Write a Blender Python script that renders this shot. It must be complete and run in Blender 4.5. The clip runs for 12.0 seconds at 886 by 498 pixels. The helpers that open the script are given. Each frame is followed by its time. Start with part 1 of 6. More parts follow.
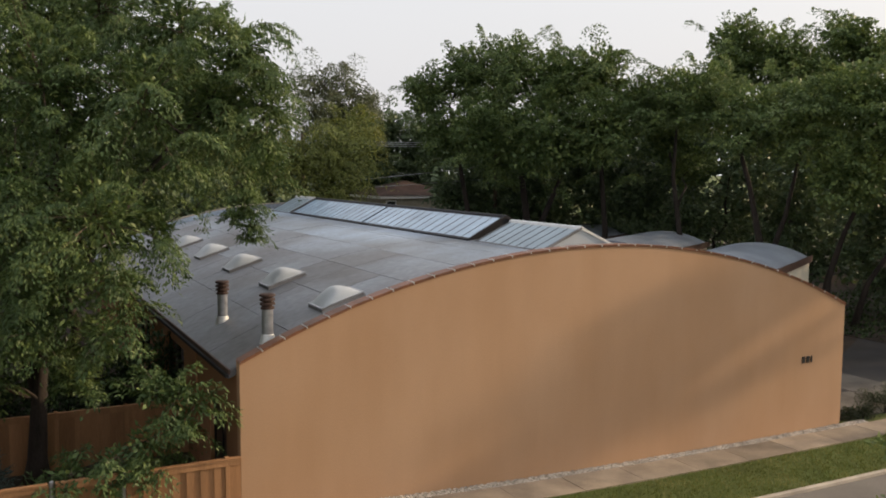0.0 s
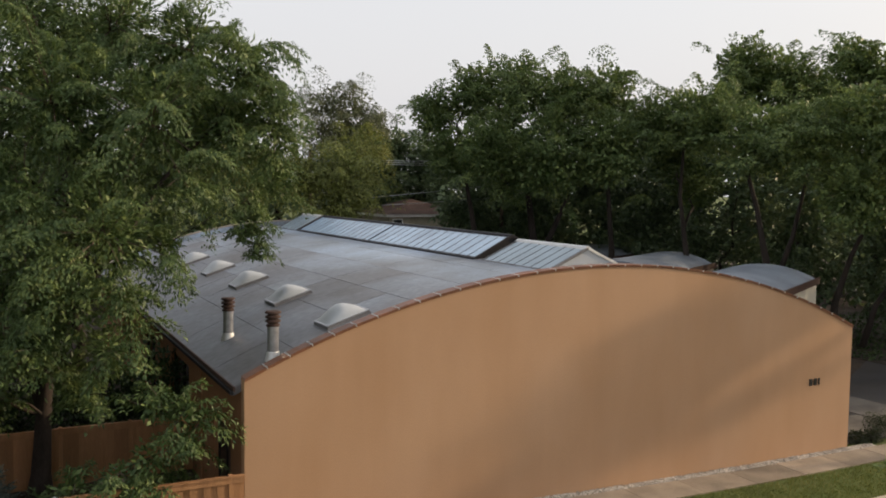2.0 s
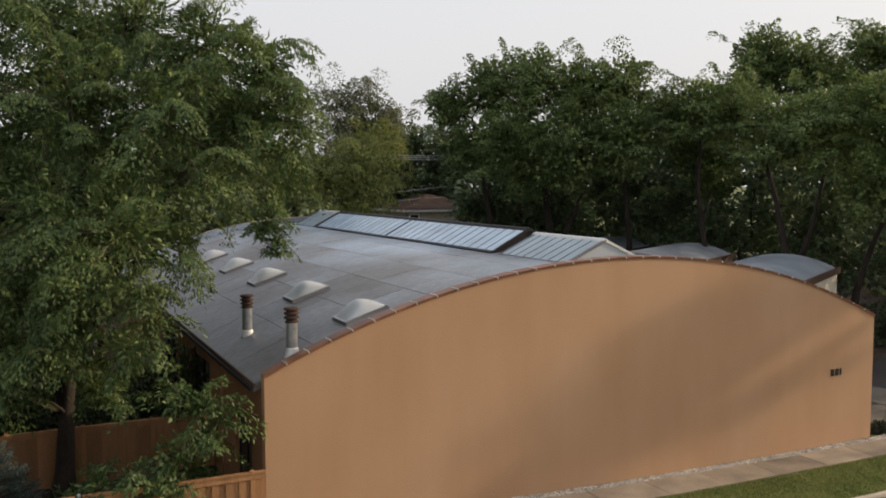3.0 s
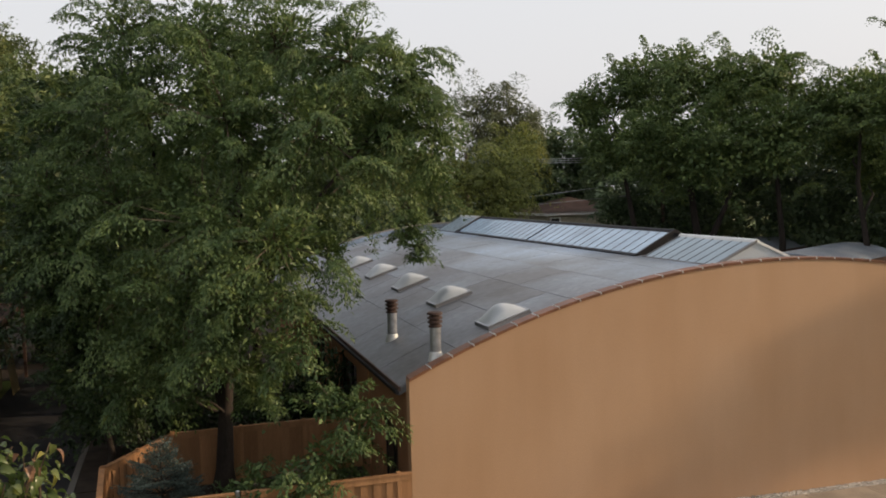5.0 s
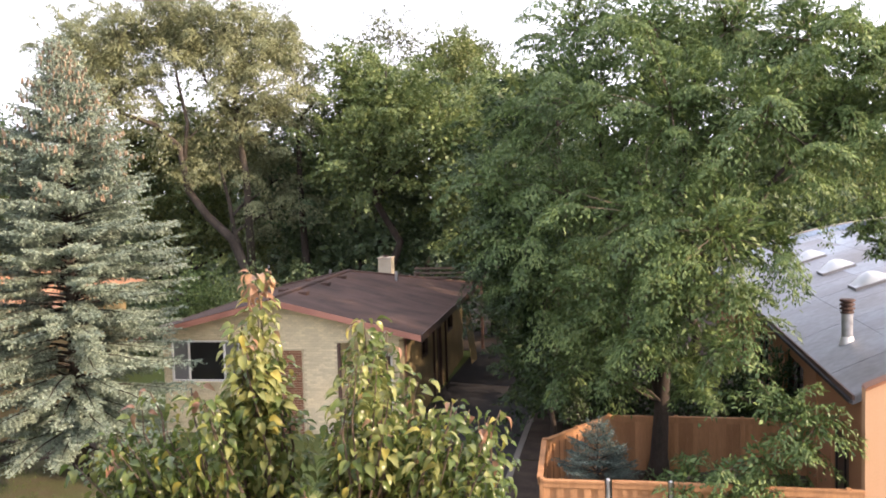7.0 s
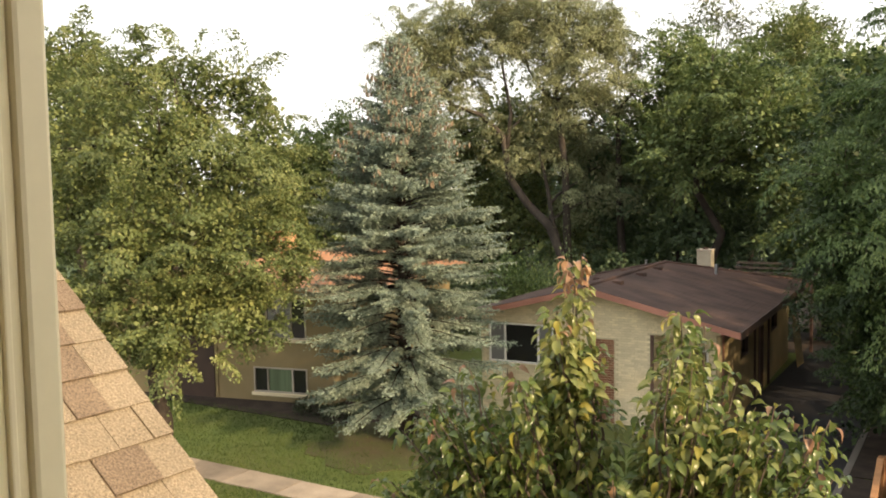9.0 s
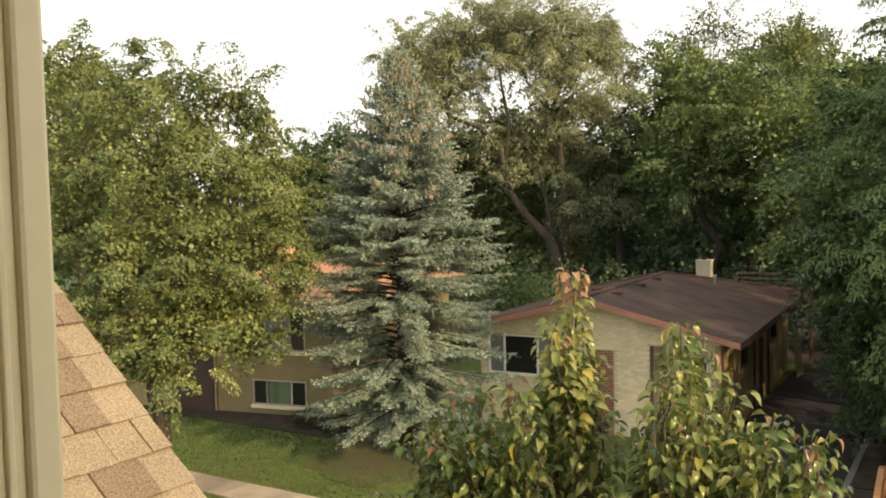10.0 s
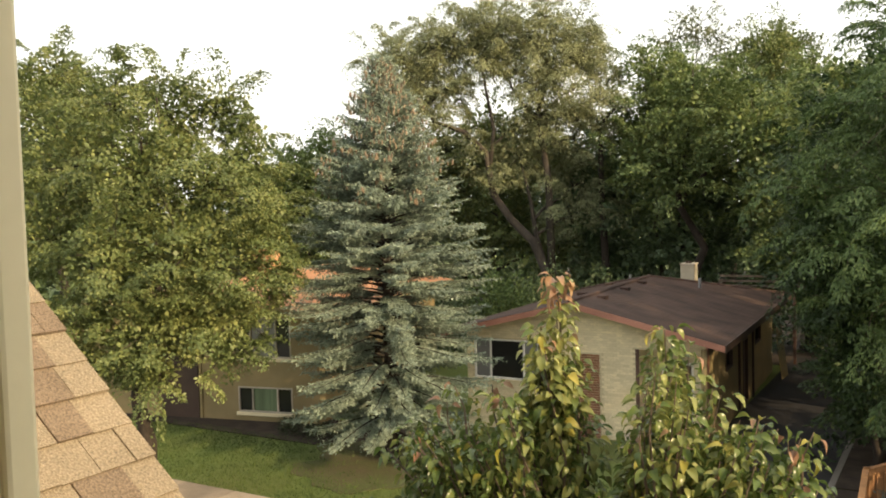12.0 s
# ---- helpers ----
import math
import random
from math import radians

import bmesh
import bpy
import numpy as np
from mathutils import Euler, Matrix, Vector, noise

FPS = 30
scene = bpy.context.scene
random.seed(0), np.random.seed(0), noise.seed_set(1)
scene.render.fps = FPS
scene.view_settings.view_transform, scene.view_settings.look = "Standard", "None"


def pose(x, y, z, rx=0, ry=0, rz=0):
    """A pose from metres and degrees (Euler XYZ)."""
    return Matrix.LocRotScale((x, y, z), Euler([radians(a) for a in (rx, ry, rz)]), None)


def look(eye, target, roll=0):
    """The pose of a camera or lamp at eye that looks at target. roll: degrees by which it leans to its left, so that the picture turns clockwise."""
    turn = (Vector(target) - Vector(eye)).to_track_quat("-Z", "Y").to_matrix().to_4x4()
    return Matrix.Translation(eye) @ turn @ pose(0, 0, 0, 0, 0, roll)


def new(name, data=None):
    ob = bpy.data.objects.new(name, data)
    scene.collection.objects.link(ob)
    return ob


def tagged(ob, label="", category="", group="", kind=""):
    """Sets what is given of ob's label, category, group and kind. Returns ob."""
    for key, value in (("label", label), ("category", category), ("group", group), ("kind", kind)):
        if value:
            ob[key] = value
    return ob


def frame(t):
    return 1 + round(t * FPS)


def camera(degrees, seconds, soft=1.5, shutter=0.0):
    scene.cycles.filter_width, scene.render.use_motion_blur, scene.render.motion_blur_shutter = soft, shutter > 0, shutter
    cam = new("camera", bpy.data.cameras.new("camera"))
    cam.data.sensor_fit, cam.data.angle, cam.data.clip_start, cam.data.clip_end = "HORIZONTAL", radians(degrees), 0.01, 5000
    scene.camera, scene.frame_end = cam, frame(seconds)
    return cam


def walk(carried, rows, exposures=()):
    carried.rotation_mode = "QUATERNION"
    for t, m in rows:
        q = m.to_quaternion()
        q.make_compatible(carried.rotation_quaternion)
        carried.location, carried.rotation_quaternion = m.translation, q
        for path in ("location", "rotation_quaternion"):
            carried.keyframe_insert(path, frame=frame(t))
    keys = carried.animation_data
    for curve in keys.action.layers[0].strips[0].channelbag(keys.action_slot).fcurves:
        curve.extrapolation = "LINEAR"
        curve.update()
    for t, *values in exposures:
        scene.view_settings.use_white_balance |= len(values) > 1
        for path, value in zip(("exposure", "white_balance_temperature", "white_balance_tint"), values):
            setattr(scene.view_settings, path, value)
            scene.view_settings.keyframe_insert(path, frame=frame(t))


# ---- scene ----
# ------------------------------------------------------------ camera and its walk
# x runs along the ochre wall, y runs away from the window, z is up
cam = camera(53.32, 12.0, soft=1.85)
EYE = (-4.937, -19.255, 8.4)
TURN = -27.52
ROWS = [
    (0.0, 0.0, -5.22, -0.27, 0.0), (0.5, -0.4, -4.93, -0.12, 0.0), (1.0, -0.56, -4.53, -0.56, 0.0), (1.5, 0.39, -4.24, -0.65, 0.0),
    (2.0, 0.44, -4.01, -0.72, 0.0), (2.5, 1.03, -4.23, -0.22, 0.0), (4.5, 5.17, -4.08, 1.09, 0.0), (5.0, 10.55, -3.95, 1.62, 0.0),
    (5.5, 17.66, -3.85, 1.64, 0.0), (6.0, 25.13, -4.28, 1.94, 0.0), (6.5, 32.44, -4.52, 1.99, 0.0), (7.0, 38.7, -3.84, 1.64, 0.0),
    (7.5, 46.39, -3.52, 1.03, -0.001), (9.5, 59.82, -4.05, 1.09, -0.006), (10.0, 58.98, -3.36, 1.26, -0.005), (10.5, 58.14, -3.54, 1.42, -0.004),
    (11.0, 57.89, -3.3, 1.49, -0.002), (11.5, 58.0, -3.22, 1.41, -0.001), (12.0, 58.03, -3.05, 1.61, 0.0)]


def stand(yaw, pitch, roll, side):
    a = radians(yaw + TURN)
    return pose(EYE[0] + side * math.cos(a), EYE[1] + side * math.sin(a), EYE[2], 90 + pitch, roll, yaw + TURN)


walk(cam, [(t, stand(y, p, r, s)) for t, y, p, r, s in ROWS],
     [(0.0, -0.02, 6350, 11), (4.5, -0.10, 6350, 11), (5.5, 0.11, 6350, 11), (6.0, 0.58, 6450, 10), (6.5, 1.24, 6450, 11), (7.0, 1.60, 6000, 20), (7.5, 1.54, 5980, 20), (9.5, 0.98, 6850, 6), (12.0, 0.95, 6850, 5)])

# ------------------------------------------------------------ sky and sun
SUN = Vector((math.cos(radians(12.5)) * math.cos(radians(21)), -math.sin(radians(12.5)) * math.cos(radians(21)), math.sin(radians(21))))
world = bpy.data.worlds.new("sky")
scene.world = world
world.use_nodes = True
wn = world.node_tree
sky = wn.nodes.new("ShaderNodeTexSky")
sky.sky_type = "NISHITA"
sky.sun_disc = False
sky.sun_elevation = radians(21)
sky.sun_rotation = math.atan2(SUN.x, SUN.y)
sky.air_density, sky.dust_density, sky.ozone_density = 1.6, 7.0, 1.0
# summer haze pales the sky
haze = wn.nodes.new("ShaderNodeMix")
haze.data_type = "RGBA"
haze.inputs[0].default_value = 0.72
haze.inputs[7].default_value = (6.9, 6.8, 6.9, 1)
wn.links.new(sky.outputs[0], haze.inputs[6])
wn.nodes["Background"].inputs["Strength"].default_value = 0.15
wn.links.new(haze.outputs[2], wn.nodes["Background"].inputs["Color"])
sun = new("sun", bpy.data.lights.new("sun", "SUN"))
sun.data.energy, sun.data.angle, sun.data.color = 3.6, radians(1.2), (1.0, 0.75, 0.48)
sun.matrix_world = look(SUN * 60, (0, 0, 0))

# ------------------------------------------------------------ materials


def surf(name, base, rough=0.8, var=0.15, scale=0.6, fine=30.0, grain=0.10, bump=0.2, metal=0.0, spec=0.3, each=0.0, island=0.0, stretch=(1, 1, 1), second=None, amount=0.5, streak=0.0):
    """A painted, mineral or wooden surface: broad stains, fine grain, relief; each: change from piece to piece."""
    m = bpy.data.materials.new(name)
    m.use_nodes = True
    t = m.node_tree
    n, link = t.nodes, t.links.new
    p = n["Principled BSDF"]
    p.inputs["Roughness"].default_value = rough
    p.inputs["Metallic"].default_value = metal
    p.inputs["Specular IOR Level"].default_value = spec
    geo = n.new("ShaderNodeNewGeometry")
    mp = n.new("ShaderNodeMapping")
    mp.inputs["Scale"].default_value = stretch
    link(geo.outputs["Position"], mp.inputs["Vector"])
    broad = n.new("ShaderNodeTexNoise")
    broad.inputs["Scale"].default_value, broad.inputs["Detail"].default_value = scale, 5
    small = n.new("ShaderNodeTexNoise")
    small.inputs["Scale"].default_value, small.inputs["Detail"].default_value = fine, 3
    link(mp.outputs[0], broad.inputs["Vector"])
    link(mp.outputs[0], small.inputs["Vector"])
    ramp = n.new("ShaderNodeValToRGB")
    ramp.color_ramp.elements[0].position, ramp.color_ramp.elements[1].position = 0.32, 0.68
    low = [c * (1 - var) for c in base]
    high = [min(c * (1 + var), 1) for c in base]
    if second:
        low = [c * (1 - amount) + s * amount for c, s in zip(base, second)]
    ramp.color_ramp.elements[0].color, ramp.color_ramp.elements[1].color = (*low, 1), (*high, 1)
    link(broad.outputs["Fac"], ramp.inputs[0])
    hsv = n.new("ShaderNodeHueSaturation")
    link(ramp.outputs[0], hsv.inputs["Color"])
    rng = n.new("ShaderNodeMapRange")
    rng.inputs["From Min"].default_value, rng.inputs["From Max"].default_value = 0.25, 0.75
    rng.inputs["To Min"].default_value, rng.inputs["To Max"].default_value = 1 - grain, 1 + grain
    link(small.outputs["Fac"], rng.inputs["Value"])
    value = rng.outputs[0]
    for amt, node, out in ((each, "ShaderNodeObjectInfo", "Random"), (island, "ShaderNodeNewGeometry", "Random Per Island")):
        if amt:
            src = n.new(node)
            r2 = n.new("ShaderNodeMapRange")
            r2.inputs["To Min"].default_value, r2.inputs["To Max"].default_value = 1 - amt, 1 + amt
            link(src.outputs[out], r2.inputs["Value"])
            mul = n.new("ShaderNodeMath")
            mul.operation = "MULTIPLY"
            link(value, mul.inputs[0])
            link(r2.outputs[0], mul.inputs[1])
            value = mul.outputs[0]
    if streak:
        # runs of water down the face
        down = n.new("ShaderNodeMapping")
        down.inputs["Scale"].default_value = (1.4, 1.4, 0.13)
        link(geo.outputs["Position"], down.inputs["Vector"])
        runs = n.new("ShaderNodeTexNoise")
        runs.inputs["Scale"].default_value, runs.inputs["Detail"].default_value, runs.inputs["Roughness"].default_value = 1.0, 6, 0.65
        link(down.outputs[0], runs.inputs["Vector"])
        r3 = n.new("ShaderNodeMapRange")
        r3.inputs["From Min"].default_value, r3.inputs["From Max"].default_value = 0.3, 0.7
        r3.inputs["To Min"].default_value, r3.inputs["To Max"].default_value = 1 - streak, 1 + streak * 0.6
        link(runs.outputs["Fac"], r3.inputs["Value"])
        mul = n.new("ShaderNodeMath")
        mul.operation = "MULTIPLY"
        link(value, mul.inputs[0])
        link(r3.outputs[0], mul.inputs[1])
        value = mul.outputs[0]
    link(value, hsv.inputs["Value"])
    link(hsv.outputs[0], p.inputs["Base Color"])
    if bump:
        b = n.new("ShaderNodeBump")
        b.inputs["Strength"].default_value, b.inputs["Distance"].default_value = bump, 0.01
        link(small.outputs["Fac"], b.inputs["Height"])
        link(b.outputs[0], p.inputs["Normal"])
    return m


def leafy(name, base, alt, through_light=0.35, rough=0.5, spread=0.35):
    """Leaves: each differs in tone, and lets some light through."""
    m = bpy.data.materials.new(name)
    m.use_nodes = True
    t = m.node_tree
    n, link = t.nodes, t.links.new
    p = n["Principled BSDF"]
    p.inputs["Roughness"].default_value = rough
    p.inputs["Specular IOR Level"].default_value = 0.36
    geo = n.new("ShaderNodeNewGeometry")
    info = n.new("ShaderNodeObjectInfo")
    add = n.new("ShaderNodeMath")
    add.operation = "ADD"
    link(geo.outputs["Random Per Island"], add.inputs[0])
    link(info.outputs["Random"], add.inputs[1])
    wrap = n.new("ShaderNodeMath")
    wrap.operation = "FRACT"
    link(add.outputs[0], wrap.inputs[0])
    big = n.new("ShaderNodeTexNoise")
    big.inputs["Scale"].default_value, big.inputs["Detail"].default_value = 0.8, 3
    link(geo.outputs["Position"], big.inputs["Vector"])
    half = n.new("ShaderNodeMath")
    half.operation = "MULTIPLY_ADD"
    half.inputs[1].default_value, half.inputs[2].default_value = 0.36, 0.09
    link(wrap.outputs[0], half.inputs[0])
    tot = n.new("ShaderNodeMath")
    tot.operation = "MULTIPLY_ADD"
    tot.inputs[1].default_value = 0.9
    link(big.outputs["Fac"], tot.inputs[0])
    link(half.outputs[0], tot.inputs[2])
    ramp = n.new("ShaderNodeValToRGB")
    e = ramp.color_ramp.elements
    e[0].position, e[1].position = 0.35, 1.0
    e[0].color, e[1].color = (*[c * (1 - spread) for c in base], 1), (*alt, 1)
    mid = e.new(0.68)
    mid.color = (*base, 1)
    link(tot.outputs[0], ramp.inputs[0])
    link(ramp.outputs[0], p.inputs["Base Color"])
    tr = n.new("ShaderNodeBsdfTranslucent")
    link(ramp.outputs[0], tr.inputs["Color"])
    mix = n.new("ShaderNodeMixShader")
    mix.inputs[0].default_value = through_light
    link(p.outputs[0], mix.inputs[1])
    link(tr.outputs[0], mix.inputs[2])
    link(mix.outputs[0], n["Material Output"].inputs["Surface"])
    return m


def glassy(name, tint, rough=0.05):
    m = bpy.data.materials.new(name)
    m.use_nodes = True
    p = m.node_tree.nodes["Principled BSDF"]
    p.inputs["Base Color"].default_value = (*tint, 1)
    p.inputs["Roughness"].default_value = rough
    p.inputs["Specular IOR Level"].default_value = 0.6
    return m


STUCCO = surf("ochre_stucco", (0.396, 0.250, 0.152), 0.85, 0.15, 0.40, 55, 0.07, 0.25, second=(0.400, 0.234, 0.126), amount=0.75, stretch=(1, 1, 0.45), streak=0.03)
# darker brown copy of the stucco for the side turned from the sun
STUCCO_SIDE = surf("shaded_side_stucco", (0.30, 0.15, 0.075), 0.85, 0.10, 0.5, 50, 0.06, 0.25)
COPING = surf("brown_coping", (0.20, 0.085, 0.045), 0.45, 0.25, 2.0, 25, 0.15, 0.1, spec=0.4, each=0.18)
# the blue in this base colour stands for sky reflected off the roof
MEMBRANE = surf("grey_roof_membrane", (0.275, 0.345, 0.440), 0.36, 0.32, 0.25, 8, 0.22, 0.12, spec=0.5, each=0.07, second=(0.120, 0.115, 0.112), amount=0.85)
# step between the crown's colour and the darkened eaves
MEMBRANE_MID = surf("midway_roof_membrane", (0.220, 0.258, 0.312), 0.43, 0.32, 0.30, 6, 0.22, 0.10, spec=0.48, each=0.08, second=(0.119, 0.113, 0.110), amount=0.85)
# eaves sheets: stains and the locust's shadow are both in this colour
MEMBRANE_EAVES = surf("stained_shaded_membrane", (0.170, 0.182, 0.205), 0.5, 0.30, 0.35, 5, 0.2, 0.08, spec=0.45, each=0.08, second=(0.118, 0.112, 0.108), amount=0.85)
DECK = surf("roof_seam_tar", (0.15, 0.152, 0.160), 0.6, 0.3, 0.5, 20, 0.15, 0.1)
SEAM = surf("roof_seam", (0.15, 0.15, 0.155), 0.6, 0.2, 1.5, 20, 0.1, 0.1)
DARK_METAL = surf("dark_bronze_metal", (0.018, 0.017, 0.019), 0.6, 0.3, 2.0, 30, 0.1, 0.05, spec=0.2)
PALE_METAL = surf("pale_aluminium", (0.62, 0.62, 0.60), 0.4, 0.1, 2.0, 40, 0.05, 0.05, metal=0.3, spec=0.5)
GALV = surf("galvanised_steel", (0.38, 0.39, 0.41), 0.38, 0.18, 6.0, 60, 0.1, 0.05, metal=0.75, spec=0.5)
RUST = surf("rusty_steel", (0.050, 0.028, 0.021), 0.7, 0.4, 6.0, 60, 0.2, 0.2)
DOME = surf("milky_acrylic", (0.43, 0.455, 0.47), 0.28, 0.06, 1.5, 50, 0.04, 0.0, spec=0.5)
# pane colour holds the blue of the reflected sky
SKYGLASS = surf("sky_tinted_glazing", (0.40, 0.53, 0.66), 0.20, 0.12, 1.2, 30, 0.05, 0.0, spec=0.6, each=0.10)
SKYGLASS_OLD = surf("clouded_glazing", (0.29, 0.37, 0.42), 0.3, 0.12, 1.2, 30, 0.05, 0.0, spec=0.5, each=0.08)
FENCE = surf("cedar_stain", (0.31, 0.162, 0.075), 0.75, 0.15, 1.2, 18, 0.14, 0.25, each=0.14, stretch=(4, 4, 0.35))
CONCRETE = surf("concrete", (0.36, 0.315, 0.255), 0.85, 0.30, 0.8, 45, 0.12, 0.2, each=0.30)
# browner and darker than the kerb's concrete
PAVING = surf("brown_paving", (0.245, 0.200, 0.150), 0.9, 0.35, 1.1, 45, 0.20, 0.35, each=0.30, second=(0.165, 0.135, 0.105), amount=0.5)
# dark copy of the concrete for the walks in shade
SHADED_CONCRETE = surf("shaded_concrete", (0.105, 0.095, 0.082), 0.9, 0.35, 0.8, 45, 0.15, 0.3)
# street tone, much paler than court and driveway
ASPHALT = surf("asphalt", (0.150, 0.136, 0.118), 0.85, 0.2, 0.35, 60, 0.2, 0.3)
# court and driveway asphalt are blackened for the shade they lie in
COURT = surf("shaded_court_asphalt", (0.038, 0.036, 0.035), 0.9, 0.25, 0.4, 60, 0.2, 0.3)
DRIVE = surf("shaded_drive_asphalt", (0.020, 0.019, 0.020), 0.85, 0.25, 0.6, 60, 0.2, 0.3)
# mulch brown, darkened further because it also stands for shaded ground
SOIL = surf("mulch", (0.040, 0.029, 0.021), 0.95, 0.35, 2.0, 30, 0.3, 0.6)
SHADED_EARTH = surf("dry_shaded_earth", (0.062, 0.052, 0.028), 0.95, 0.35, 1.2, 25, 0.3, 0.6, second=(0.070, 0.085, 0.026), amount=0.8)
LAWN = surf("lawn", (0.066, 0.092, 0.021), 0.9, 0.35, 0.35, 18, 0.30, 0.5, second=(0.12, 0.12, 0.035), amount=0.45)
# verge blades yellower for tan patches and sunlight, lawn blades darker for shade
BLADE_VERGE = leafy("verge_grass_blades", (0.120, 0.150, 0.036), (0.235, 0.235, 0.080), 0.4, 0.6)
BLADE = leafy("grass_blades", (0.066, 0.102, 0.022), (0.125, 0.158, 0.042), 0.4, 0.6)
# darkened green for the lawn that lies in tree shade
SHADED_GRASS = leafy("ground_ivy", (0.040, 0.070, 0.024), (0.085, 0.120, 0.040), 0.3)
PEBBLE = surf("white_pebbles", (0.42, 0.375, 0.315), 0.8, 0.25, 3.0, 60, 0.15, 0.1, island=0.60)
BARK = surf("bark", (0.032, 0.025, 0.020), 0.95, 0.35, 3.0, 25, 0.3, 0.8, stretch=(1, 1, 0.3))
BARK_PALE = surf("pale_bark", (0.105, 0.080, 0.060), 0.95, 0.35, 2.0, 20, 0.3, 0.8, stretch=(1, 1, 0.3))
BARK_WILLOW = surf("willow_bark", (0.060, 0.050, 0.041), 0.95, 0.35, 2.0, 20, 0.3, 0.8, stretch=(1, 1, 0.3))
LOCUST = leafy("locust_leaves", (0.076, 0.124, 0.039), (0.210, 0.272, 0.088), 0.28)
ELM = leafy("elm_leaves", (0.114, 0.148, 0.050), (0.250, 0.266, 0.094), 0.28, spread=0.2)
MAPLE = leafy("maple_leaves", (0.100, 0.142, 0.048), (0.225, 0.265, 0.088), 0.28, spread=0.2)
OAK = leafy("oak_leaves", (0.094, 0.142, 0.046), (0.225, 0.280, 0.084), 0.28, spread=0.2)
# near-black copy of the oak leaves for foliage standing in shade
SHADED_OAK = leafy("shaded_oak_leaves", (0.028, 0.052, 0.018), (0.074, 0.114, 0.034), 0.30)
WILLOW = leafy("willow_leaves", (0.185, 0.205, 0.105), (0.335, 0.350, 0.190), 0.28)
OLIVE = leafy("olive_thin_leaves", (0.112, 0.128, 0.066), (0.215, 0.232, 0.115), 0.25)
WEEP = leafy("yellow_green_leaves", (0.150, 0.175, 0.044), (0.33, 0.345, 0.085), 0.28)
# lifted and greyed so the colour holds the haze over this growth
UNDER = leafy("understorey_leaves", (0.088, 0.130, 0.066), (0.175, 0.235, 0.100), 0.30)
PEAR = leafy("pear_leaves", (0.090, 0.132, 0.036), (0.275, 0.28, 0.095), 0.38, 0.25, 0.45)
# a few leaves carry the yellow of sunlight in their colour
PEAR_GOLD = leafy("sunlit_pear_leaves", (0.27, 0.25, 0.05), (0.42, 0.37, 0.09), 0.45, 0.3, 0.3)
PEAR_RED = leafy("young_pear_leaves", (0.27, 0.150, 0.095), (0.38, 0.25, 0.14), 0.4, 0.35, 0.3)
SPRUCE = leafy("spruce_needles", (0.178, 0.226, 0.172), (0.345, 0.40, 0.31), 0.1, 0.7)
# darker needle copy for the small spruce, which stands in shade
SPRUCE_SHADED = leafy("shaded_spruce_needles", (0.062, 0.088, 0.074), (0.235, 0.28, 0.235), 0.15, 0.7)
CONE = surf("spruce_cones", (0.20, 0.150, 0.105), 0.8, 0.2, 4, 40, 0.2, 0.2, island=0.3)
# slightly paler than MAPLE, haze before the far trees put into the green
FARMAPLE = leafy("far_maple_leaves", (0.106, 0.156, 0.052), (0.260, 0.320, 0.095), 0.28, spread=0.2)
SHRUB = leafy("shrub_leaves", (0.028, 0.042, 0.018), (0.06, 0.075, 0.03), 0.3)
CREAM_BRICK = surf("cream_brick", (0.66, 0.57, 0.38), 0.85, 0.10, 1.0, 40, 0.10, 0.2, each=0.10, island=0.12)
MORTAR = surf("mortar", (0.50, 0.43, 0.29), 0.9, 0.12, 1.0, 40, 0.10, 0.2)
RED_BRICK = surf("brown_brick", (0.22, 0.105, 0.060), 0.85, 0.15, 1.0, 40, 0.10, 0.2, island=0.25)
# tan lowered to hold the tree shade on the split-level house front
STUCCO_TAN = surf("shaded_tan_stucco", (0.225, 0.175, 0.090), 0.9, 0.12, 0.8, 40, 0.08, 0.2)
ROOF_BROWN = surf("brown_asphalt_roofing", (0.056, 0.033, 0.025), 0.85, 0.40, 0.7, 40, 0.2, 0.3, stretch=(1, 2, 1), island=0.05)
ROOF_ORANGE = surf("tan_asphalt_roofing", (0.34, 0.17, 0.085), 0.9, 0.2, 0.8, 40, 0.2, 0.3)
FASCIA = surf("salmon_fascia", (0.33, 0.155, 0.112), 0.6, 0.15, 1.0, 30, 0.08, 0.1)
WHITE = surf("white_frame", (0.72, 0.71, 0.68), 0.5, 0.05, 1.0, 40, 0.04, 0.05)
GLASS = glassy("dark_window_glass", (0.018, 0.018, 0.018), 0.08)
GLASS_SCREEN = glassy("screened_window_glass", (0.16, 0.16, 0.16), 0.35)
CURTAIN = surf("green_curtain", (0.12, 0.16, 0.09), 0.9, 0.2, 1.0, 20, 0.1, 0.1, stretch=(8, 8, 0.5))
TRUNKDARK = surf("dark_door", (0.050, 0.032, 0.024), 0.6, 0.2, 1.0, 30, 0.1, 0.1)
SHINGLE = surf("tan_shingle", (0.235, 0.190, 0.132), 0.95, 0.10, 3.0, 140, 0.5, 0.9, each=0.0)
SHINGLE_DARK = surf("brown_shingle", (0.168, 0.126, 0.088), 0.95, 0.12, 3.0, 140, 0.5, 0.9)
JAMB = surf("almond_vinyl", (0.83, 0.735, 0.51), 0.45, 0.04, 2.0, 40, 0.03, 0.03, spec=0.4)
PLASTER = surf("room_plaster", (0.62, 0.58, 0.50), 0.9, 0.04, 1.0, 40, 0.03, 0.05)
SIDING = surf("cream_siding", (0.62, 0.57, 0.46), 0.6, 0.06, 1.0, 40, 0.05, 0.05)
BROWN_PAINT = surf("dark_brown_paint", (0.085, 0.050, 0.038), 0.6, 0.15, 1.0, 30, 0.08, 0.1)
